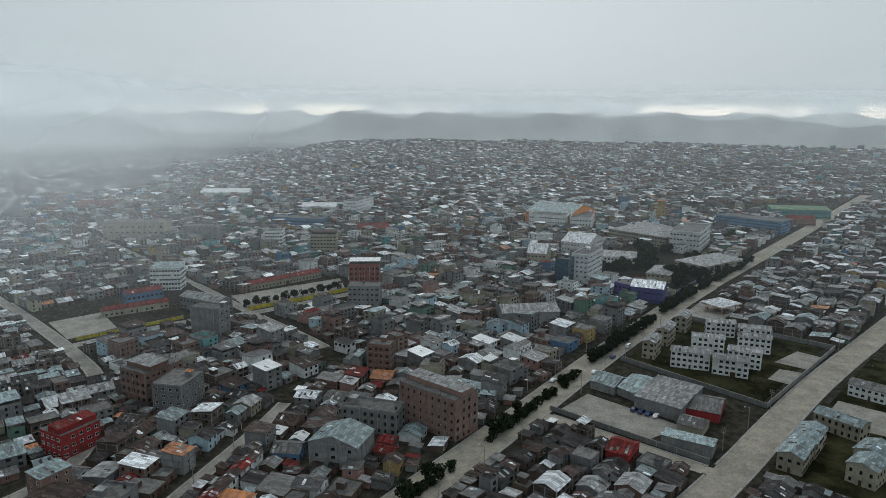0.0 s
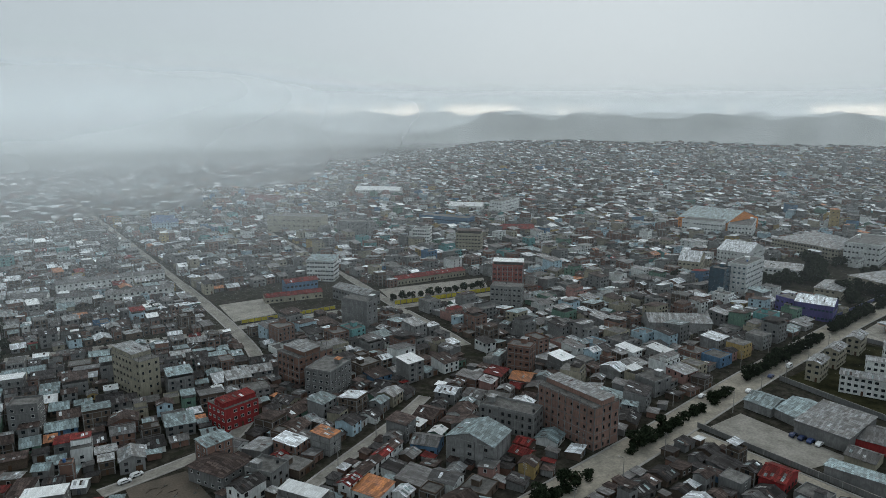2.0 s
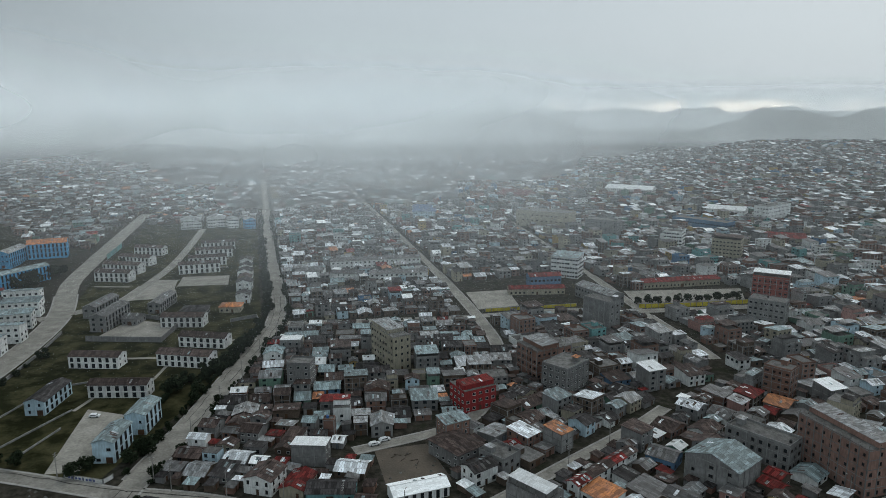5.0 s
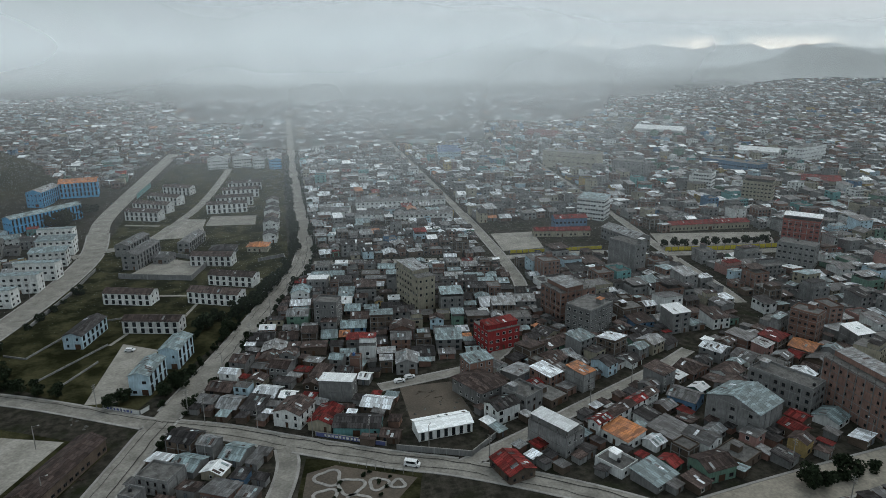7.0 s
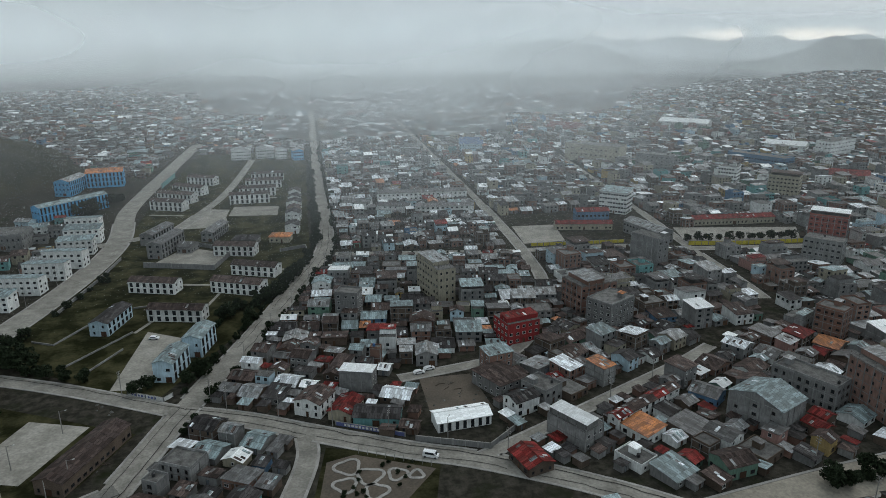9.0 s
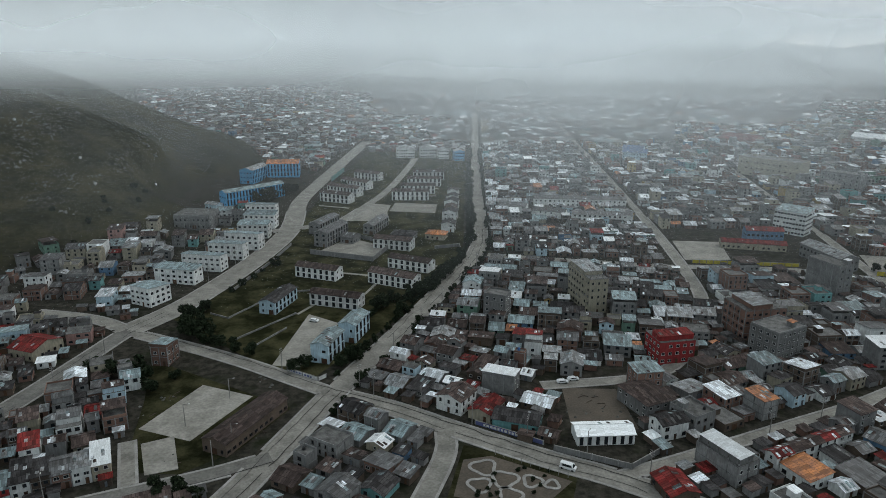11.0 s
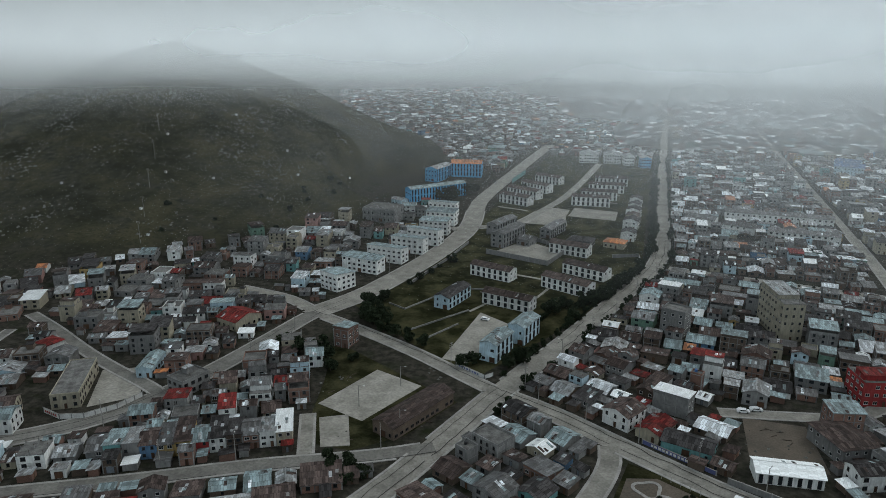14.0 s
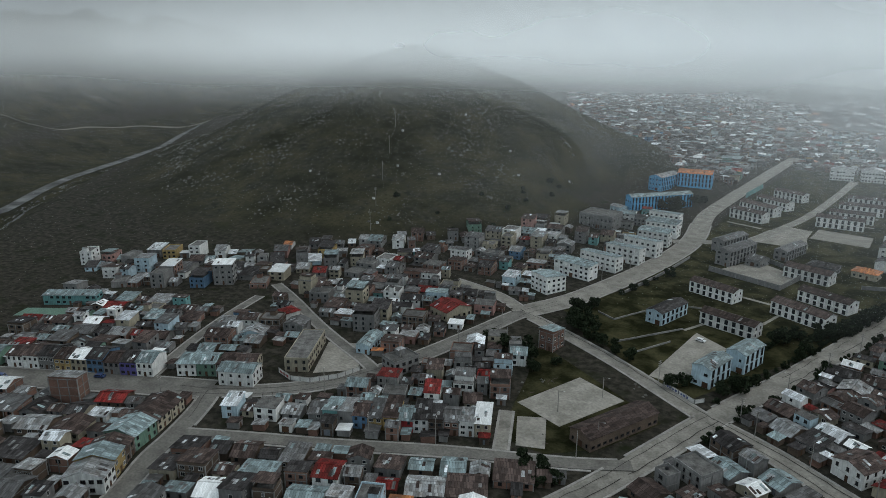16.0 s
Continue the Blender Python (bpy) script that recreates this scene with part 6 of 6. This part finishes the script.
for i in range(36):  # gardens round the hospital
    tree("tree", tree_rng.uniform(366, 470), tree_rng.uniform(150, 240), tree_rng.uniform(1.2, 2.0), "trees of the hospital gardens")
for x, y, s in ((343, 256, 1.5), (346, 246, 1.4), (344, 236, 1.5), (384, 212, 1.6), (392, 206, 1.7), (400, 201, 1.6), (407, 198, 1.5), (390, 166, 1.5), (398, 168, 1.4), (462, 207, 1.7), (452, 212, 1.6), (548, 193, 2.0), (556, 190, 2.1), (565, 189, 2.0), (574, 190, 1.8)):
    if free(x * U, y * U, 1.0):
        tree("tree", x, y, s, "trees of the hospital gardens")
for x, y, _ in along([(184, 302), (240, 296)], 5.5, -3):
    tree("tree", x, y, 0.9, "trees along the square")
for x, y, _ in along([(12, 316), (96, 303)], 5.5, 0.6):
    tree("cypress", x, y, 0.62, "trees along the cross street")

# ---- walls and fences ----
def wall_line(name, label, pts, tall, mat, thick=0.2, z=0.0):
    """A free-standing wall with piers along a line of the plan."""
    base = new(name)
    tagged(base, label, "wall")
    p0 = Vector(pts[0]) * U
    base.matrix_world = Matrix.Translation((p0.x, p0.y, 0))
    for a, b in zip(pts, pts[1:]):
        a, b = Vector(a) * U, Vector(b) * U
        n = (b - a).length
        g = Geo()
        h0 = min(land(*a), land(*b)) + z
        g.box(0, -thick / 2, h0 - 0.6, n, thick / 2, h0 + tall, mat)
        g.box(0, -thick / 2 - 0.06, h0 + tall, n, thick / 2 + 0.06, h0 + tall + 0.08, "kerb_concrete")
        m = Matrix.Translation((a.x - p0.x, a.y - p0.y, 0)) @ Matrix.Rotation(math.atan2(b.y - a.y, b.x - a.x), 4, "Z")
        part("wall_panel", g, base, m=m)
        k = max(1, round(n / 4))
        for i in range(k + 1):
            g = Geo()
            g.box(-0.17, -0.17, h0 - 0.6, 0.17, 0.17, h0 + tall + 0.18, "concrete")
            part("pier", g, base, m=m @ Matrix.Translation((n * i / k, 0, 0)))
    return base


wall_line("court_wall", "high pale concrete wall round a court", [(-78, 316), (-46, 306), (-40, 332)], 3.0, "plaster_grey")
wall_line("court_wall", "high pale concrete wall round a court", [(-40, 332), (-62, 348)], 2.6, "plaster_grey")
wall_line("garden_wall", "low pale wall round a lawn", [(-18, 328), (-6, 333), (-4, 316)], 2.0, "plaster_grey")
wall_line("compound_wall", "low stone wall on the grass", [(-98, 238), (-90, 234), (-78, 262), (-62, 266)], 0.7, "concrete")
wall_line("compound_wall", "low stone wall on the grass", [(-82, 214), (-66, 240)], 0.7, "concrete")
wall_line("compound_wall", "low stone wall on the grass", [(-74, 208), (-66, 226)], 0.7, "concrete")
wall_line("street_wall", "painted blue wall along the street", [(2, 165.2), (19.5, 156.2)], 1.5, "paint_blue_wall")
wall_line("chapel_wall", "grey concrete wall round the chapel ground", [(22, 153.6), (40, 146.5), (52, 156.5)], 2.0, "plaster_grey")
wall_line("corner_wall", "painted white wall at the crossing", [(-57, 193.5), (-46, 187.5), (-44, 190)], 1.5, "paint_white")
wall_line("curved_wall", "pale curved wall round the triangular square", [(-159, 130), (-152, 128.5), (-146, 131), (-141, 138), (-139, 146)], 1.9, "paint_white")
wall_line("barracks_wall", "long grey wall round the apartment ground", [(238, 66.5), (320, 64.8)], 2.4, "plaster_grey")
wall_line("barracks_wall", "long grey wall round the apartment ground", [(246, 126), (238, 66.5)], 2.4, "plaster_grey")
wall_line("barracks_wall", "long grey wall round the apartment ground", [(320, 64.8), (320, 128)], 2.4, "plaster_grey")
wall_line("yard_wall", "grey wall along the vehicle yard", [(186, 120), (186.5, 66)], 2.2, "plaster_grey")
wall_line("school_wall", "yellow painted school fence wall", [(104, 312.5), (152, 309.5)], 2.0, "paint_yellow")
wall_line("market_fence", "long yellow painted fence wall of the square", [(181, 298.5), (211, 293.6), (240, 291.5)], 2.6, "paint_yellow")

wall_line("avenue_fence", "deep blue painted fence wall of the campus", [(345, 153.6), (464, 160)], 1.9, "paint_blue_wall")
wall_line("compound_wall", "high turquoise painted wall beside the boulevard", [(-103, 492), (-101, 533)], 4.5, "plaster_teal")
wall_line("compound_wall", "pale boundary wall of the housing compound", [(-98, 262), (-93, 300), (-91, 330)], 1.6, "plaster_grey")

# writing too worn to read: bars on painted walls
def bars(wall, a, b, n, z, tall, mat, off):
    a, b = Vector(a) * U, Vector(b) * U
    d = (b - a).normalized()
    s = Vector((d.y, -d.x)) * off
    rng = random.Random(n)
    for i in range(n):
        t = (i + 0.5) / n
        p = a.lerp(b, t) + s
        g = Geo()
        w = (b - a).length / n * rng.uniform(0.5, 0.8) / 2
        g.box(-w, -0.02, 0, w, 0.02, tall, mat)
        ob = part("writing_bar", g)
        ob.parent = wall
        ob.matrix_local = wall.matrix_world.inverted() @ (Matrix.Translation((p.x, p.y, z)) @ Matrix.Rotation(math.atan2(d.y, d.x), 4, "Z"))


bpy.context.view_layer.update()
for ob in [o for o in scene.objects if o.name.startswith(("street_wall", "corner_wall", "curved_wall")) and o.parent is None]:
    if ob.name.startswith("street"):
        bars(ob, (4, 164.2), (17, 157.5), 14, 0.35, 0.8, "paint_white", 0.14)
    elif ob.name.startswith("corner"):
        bars(ob, (-56, 193), (-48, 188.6), 8, 0.35, 0.8, "paint_blue_wall", 0.14)
    else:
        bars(ob, (-158.5, 129.9), (-153, 128.7), 6, 0.5, 0.9, "plaster_red", 0.14)

# ---- poles ----
def pole(x, y, tall=9.5, turn=0.0, lamp=False):
    base = new("utility_pole")
    m = Matrix.Translation((x * U, y * U, land(x * U, y * U))) @ Matrix.Rotation(turn, 4, "Z")
    base.matrix_world = m
    tagged(base, "concrete utility pole with crossarms beside the street" if not lamp else "concrete street lamp pole with one arm", "pole", "utility poles")
    g = Geo()
    g.tube(0, 0, -0.3, tall, 0.17, 0.10, "pole_concrete", 8)
    part("post", g, base)
    for z in ((tall - 0.5, tall - 1.3, tall - 2.1) if not lamp else (tall - 0.3,)):
        g = Geo()
        if lamp:
            g.box(0, -0.05, z, 1.8, 0.05, z + 0.1, "steel")
            g.box(1.5, -0.14, z - 0.1, 2.2, 0.14, z + 0.06, "frame_white")
        else:
            g.box(-0.9, -0.06, z, 0.9, 0.06, z + 0.12, "pole_concrete")
            for i in (-0.75, 0.75):
                g.tube(i, 0, z + 0.12, z + 0.32, 0.06, 0.04, "frame_white", 6)
        part("arm" if lamp else "crossarm", g, base)


for pts, step, side in (([(-40, 180), (-25, 224), (-9, 280), (1, 312)], 24, 5.2), ([(-36, 178), (36, 143)], 16, -4.6), ([(36, 143), (127, 191)], 20, 3.2), ([(110, 116), (307, 141)], 22, 8.2), ([(110, 116), (307, 141)], 26, -8.2),
                        ([(190, 60), (330, 56)], 20, -6.4), ([(-115, 112), (-52, 143)], 18, -3.6), ([(-164, 112), (-141, 133), (-129, 170), (-123, 221), (-117, 277), (-106, 340)], 24, 5.0), ([(-54, 188), (-123, 219)], 18, 3.6),
                        ([(4, 345), (2, 600)], 30, 5.6), ([(-233, 80), (-170, 106)], 18, 5.0)):
    for i, (x, y, a) in enumerate(along(pts, step, side, 7)):
        if not on_street(x * U, y * U, 0.05):
            pole(x, y, 9.5, a + math.pi / 2, i % 3 == 1)
for x, y in ((-76, 160), (-69, 175), (-60, 151)):
    pole(x, y, 8.5, 0.4, True)


# ---- vehicles ----
def vehicle(name, label, x, y, ang, paint, van=False):
    base = new(name)
    base.matrix_world = Matrix.Translation((x * U, y * U, land(x * U, y * U) + 0.12)) @ Matrix.Rotation(radians(ang), 4, "Z")
    tagged(base, label, "van" if van else "car")
    n, h = (2.5, 2.1) if van else (2.15, 1.42)
    prof = [(-n, 0.35), (n, 0.35), (n, 0.9 if not van else 1.15), (n - (0.85 if not van else 0.5), 0.98 if not van else 1.25), (n - (1.5 if not van else 1.0), h), (-n + (0.7 if not van else 0.15), h), (-n + 0.1, 0.95), (-n, 0.85)]
    g = Geo()
    for s in (-0.86, 0.86):
        q = [(px, s, pz) for px, pz in prof]
        g.poly(q if s < 0 else q[::-1], paint)
    for (x0, z0), (x1, z1) in zip(prof, prof[1:] + prof[:1]):
        g.poly([(x0, -0.86, z0), (x0, 0.86, z0), (x1, 0.86, z1), (x1, -0.86, z1)], paint)
    part("body", g.weld(), base)
    for s in (-0.87, 0.87):
        g = Geo()
        g.poly([(-n + 0.8, s, 0.95 if not van else 1.2), (n - 1.0, s, 0.98 if not van else 1.25), (n - 1.5, s, h - 0.12), (-n + 0.95, s, h - 0.12)], "dark_glass")
        part("side_window", g, base)
        for wx in (-n + 0.8, n - 0.85):
            w = Geo()
            w.tube(0, 0, -0.1, 0.1, 0.33, 0.33, "rubber", 14)
            wheel = part("wheel", w, base, m=Matrix.Translation((wx, s * 0.9, 0.3)) @ Matrix.Rotation(radians(90 if s < 0 else -90), 4, "X"))
            w = Geo()
            w.tube(0, 0, 0.1, 0.12, 0.19, 0.16, "steel", 10)
            part("rim", w, wheel)
    g = Geo()
    z0, z1 = (1.0, h - 0.06) if not van else (1.3, h - 0.08)
    g.poly([(n - 0.88 if not van else n - 0.5, -0.75, z0 + 0.02), (n - 0.88 if not van else n - 0.5, 0.75, z0 + 0.02), (n - 1.44 if not van else n - 0.94, 0.7, z1), (n - 1.44 if not van else n - 0.94, -0.7, z1)], "dark_glass")
    part("windscreen", g, base)


vehicle("van", "white minibus on the street beside the chapel wall", 24.5, 145.8, -26, "car_white", True)
vehicle("car", "white car parked beside the dirt yard", 28.5, 190, 8, "car_white")
vehicle("car", "white car parked beside the dirt yard", 32, 192, 12, "car_white")
vehicle("car", "white car parked in the compound yard", -57.5, 233, -10, "car_white")
for i, (x, y) in enumerate(((205, 99), (205.2, 96.4), (205.4, 93.8), (205.6, 91.2))):
    vehicle("car", "dark blue car parked in the vehicle yard" if i < 3 else "white car parked in the vehicle yard", x, y, 4, "car_blue" if i < 3 else "car_white")
vehicle("car", "white car on the dusty east avenue", 226, 126.5, 8, "car_white")
vehicle("car", "dark blue car on the east avenue", 246, 129.5, 8, "car_blue")
vehicle("car", "white car on the east avenue beside the shrubs", 208, 133.5, 8, "car_white")
vehicle("van", "dark blue van on the western boulevard", -226, 76, 28, "car_blue", True)
vehicle("car", "dark blue car parked on the western boulevard", -201.5, 94.5, 28, "car_blue")
vehicle("van", "cream bus on the east avenue", 262, 131, 8, "car_white", True)
vehicle("van", "white van parked in a side lane", -168, 188, 30, "car_white", True)

# ---- the bare hill: rocks, poles and white markers ----
rng = random.Random(5)
g = Geo()
for _ in range(16000):
    x, y = rng.uniform(-860, -240), rng.uniform(260, 900)
    z = land(x, y)
    if z < 9 or noise.noise((x / 45, y / 45, 8)) + 0.5 * noise.noise((x / 12, y / 12, 3)) < 0.16:
        continue
    r = rng.uniform(0.4, 1.5) * (1.6 if rng.random() < 0.12 else 1)
    k = len(g.v)
    ring = [(x + r * math.cos(a) * rng.uniform(0.7, 1.2), y + r * math.sin(a) * rng.uniform(0.7, 1.2), z - 0.3) for a in (0, 1.2, 2.4, 3.7, 5.0)]
    top = (x + rng.uniform(-0.3, 0.3), y, z + r * rng.uniform(0.35, 0.8))
    for a, b in zip(ring, ring[1:] + ring[:1]):
        g.poly([a, b, top], "rock")
tagged(part("hill_rocks", g), "pale rocks scattered over the grassy hillside", "rocks", kind="stuff")
for x, y in ((-262, 292), (-275, 330), (-300, 366), (-240, 270), (-322, 300), (-250, 340), (-212, 372), (-236, 402), (-205, 430), (-285, 420), (-330, 450), (-300, 500)):
    x, y = x * 1.0, y * 1.0
    g = Geo()
    g.box(-0.7, -0.7, -0.6, 0.7, 0.7, 1.2, "paint_white")
    g.slab([(-0.85, -0.85, 1.25), (0.85, -0.85, 1.25), (0.85, 0.85, 1.45), (-0.85, 0.85, 1.45)], 0.1, "zinc")
    ob = part("marker_hut", g)
    ob.matrix_world = Matrix.Translation((x * U, y * U, land(x * U, y * U)))
    tagged(ob, "tiny white hut on the bare hillside", "hut", "white huts on the hill")
for x, y in ((-238, 262), (-255, 286), (-272, 312), (-290, 340), (-308, 368)):
    pole(x, y, 14, 0.7)
for _ in range(40):
    x, y = rng.uniform(-260, -150), rng.uniform(230, 430)
    if 3 < land(x * U, y * U) < 22 and not on_street(x * U, y * U, 3) and free(x * U, y * U, 1.5):
        tree("shrub", x, y, rng.uniform(0.8, 1.4), "shrubs on the hillside")

# the stony river in the western valley, and a track cut into the slope beyond it
for name, label, half, off, mat, a0, a1 in (("valley_river", "pale stony river bed in the valley", 7.0, 0.0, "river_stones", 55.0, 79.0), ("valley_road", "pale gravel track cut into the far slope", 2.6, 300.0, "pale_dirt", 51.0, 79.0)):
    line = []
    for i in range(61):
        a = a0 + (a1 - a0) * i / 60
        d = (river_distance(a) if not off else river_distance(a) * 0.45 + 830) + 9 * math.sin(i / 3.1)
        line.append(Vector((-d * math.sin(radians(a)), d * math.cos(radians(a)))))
    g = Geo()
    strip(g, line, -half, half, 1.2, mat)
    tagged(part(name, g), label, "river" if not off else "road", kind="structure")
g = Geo()  # stones heaped on the near bank
rng = random.Random(15)
for _ in range(900):
    a = rng.uniform(60, 72)
    d = river_distance(a) - rng.uniform(40, 190) * (1 if a > 66 else 0.5)
    x, y = -d * math.sin(radians(a)), d * math.cos(radians(a))
    if noise.noise((x / 30, y / 30, 2)) < 0.05:
        continue
    z, r = land(x, y), rng.uniform(0.6, 2.2)
    ring = [(x + r * math.cos(q) * rng.uniform(0.7, 1.2), y + r * math.sin(q) * rng.uniform(0.7, 1.2), z - 0.4) for q in (0, 1.2, 2.4, 3.7, 5.0)]
    for p, q in zip(ring, ring[1:] + ring[:1]):
        g.poly([p, q, (x, y, z + 0.6 * r)], "river_stones")
tagged(part("bank_stones", g), "pale rubble and stones on the river bank", "rocks", kind="stuff")

# ---- the little garden at the lane's corner ----
def ring_path(cx, cy, r, wide, wob, seed):
    rng = random.Random(seed)
    ph = rng.uniform(0, 6)
    line = []
    for i in range(41):
        a = 2 * math.pi * i / 40
        q = r * (1 + wob * math.sin(3 * a + ph))
        line.append(Vector((cx * U + q * math.cos(a) * U, cy * U + q * math.sin(a) * U)))
    g = Geo()
    strip(g, line, -wide / 2, wide / 2, 0.06, "kerb_concrete", 0.12)
    tagged(part("garden_path", g), "winding pale concrete garden path", "path", "garden paths", "structure")


yard("garden", "bare earth garden with winding paths", [(-3, 134), (16, 130), (25, 141), (6, 150.5), (-1, 148.5)], "dirt", 0.02)
for i, (x, y, r) in enumerate(((4, 145.5, 3.0), (9, 141, 3.0), (3, 138.5, 2.6), (15.5, 140.5, 2.2), (10, 135, 2.6), (20, 139.5, 1.6))):
    ring_path(x, y, r, 1.0, 0.16, i)
for i in range(16):
    tree("shrub", tree_rng.uniform(0, 20), tree_rng.uniform(133, 146), 0.42, "shrubs of the garden")
for x, y, _ in along([(7, 151), (25.5, 141.5)], 2.4, 0):
    g = Geo()
    g.box(-0.07, -0.07, -0.2, 0.07, 0.07, 2.2, "kerb_concrete")
    ob = part("fence_post", g)
    ob.matrix_world = Matrix.Translation((x * U, y * U, 0))
    tagged(ob, "slim pale concrete fence post round the garden", "post", "garden fence posts")


# ---- filling station ----
def station():
    base = new("filling_station")
    a, b = Vector((340, 132)) * U, Vector((336.5, 119)) * U
    ang = math.atan2(b.y - a.y, b.x - a.x)
    base.matrix_world = Matrix.Translation((a.x, a.y, 0)) @ Matrix.Rotation(ang, 4, "Z")
    tagged(base, "open filling station with pale flat canopy on posts", "station")
    w, d = (b - a).length, 16 * U
    g = Geo()
    g.box(0, 0, 4.6, w, d, 5.5, "new_zinc")
    g.box(-0.05, -0.05, 4.5, w + 0.05, d + 0.05, 4.75, "plaster_orange")
    part("canopy", g, base, "pale metal canopy with orange edge")
    for x in (2.5, w - 2.5):
        for y in (3, d - 3):
            g = Geo()
            g.box(-0.25, -0.25, 0, 0.25, 0.25, 4.6, "frame_white")
            part("post", g, base, m=Matrix.Translation((x, y, 0)))
            g = Geo()
            g.box(-0.35, -0.25, 0, 0.35, 0.25, 1.6, "plaster_red")
            part("fuel_pump", g, base, m=Matrix.Translation((x, y + 2, 0)))


station()

# ---- tarred cracks and drains in the concrete streets ----
for name, off, wide in (("avenue_north", 1.6, 0.3), ("avenue_north", -1.9, 0.2), ("street_cross", -2.0, 0.35), ("street_cross", 1.4, 0.22), ("street_compound", 1.5, 0.3), ("boulevard_west", -1.3, 0.25), ("boulevard_west", 1.9, 0.25),
                        ("street_rows", 2.2, 0.3), ("street_south_west", 1.2, 0.2)):
    half, pts = STREETS[name]
    rng = random.Random(len(name) + int(off * 10))
    line = []
    for i, p in enumerate(dense(pts, 3.0)):
        k = noise.noise((p.x / 7, p.y / 7, off)) * 1.1
        line.append(Vector((p.x + k, p.y + 0.6 * k)))
    g = Geo()
    strip(g, line, off * U - wide / 2, off * U + wide / 2, 0.19, "crack_tar", keep=lambda x, y: math.hypot(x, y) < 460 and noise.noise((x / 25, y / 25, 3)) > -0.15)
    tagged(part("street_crack", g), "dark tarred crack along the concrete street", "crack", "street cracks", "structure")

# ---- rubble, timber and litter round the sports court ----
rng = random.Random(21)
for i in range(60):
    x, y = rng.choice(((-92, 165), (-70, 147), (-86, 176), (-60, 186), (-57, 156), (34, 178), (44, 172), (30, 170)))
    x, y = x + rng.uniform(-5, 5), y + rng.uniform(-5, 5)
    if on_street(x * U, y * U, 0.5) or not free(x * U, y * U, 0.4):
        continue
    g = Geo()
    if i % 3:
        r = rng.uniform(0.3, 0.9)
        ring = [(r * math.cos(a) * rng.uniform(0.7, 1.2), r * math.sin(a) * rng.uniform(0.7, 1.2), -0.1) for a in (0, 1.2, 2.4, 3.7, 5.0)]
        for a, b in zip(ring, ring[1:] + ring[:1]):
            g.poly([a, b, (0.1, 0, 0.6 * r)], "rock")
        ob = tagged(part("stone", g.weld()), "pale broken stone lying on the ground", "stone", "stones on the waste ground")
    else:
        g.box(-1.4, -0.12, 0, 1.4, 0.12, 0.12, "bark")
        ob = tagged(part("timber", g), "weathered timber beam lying on the ground", "timber", "timbers on the waste ground")
    ob.matrix_world = Matrix.Translation((x * U, y * U, land(x * U, y * U) + 0.05)) @ Matrix.Rotation(rng.uniform(0, 6), 4, "Z")
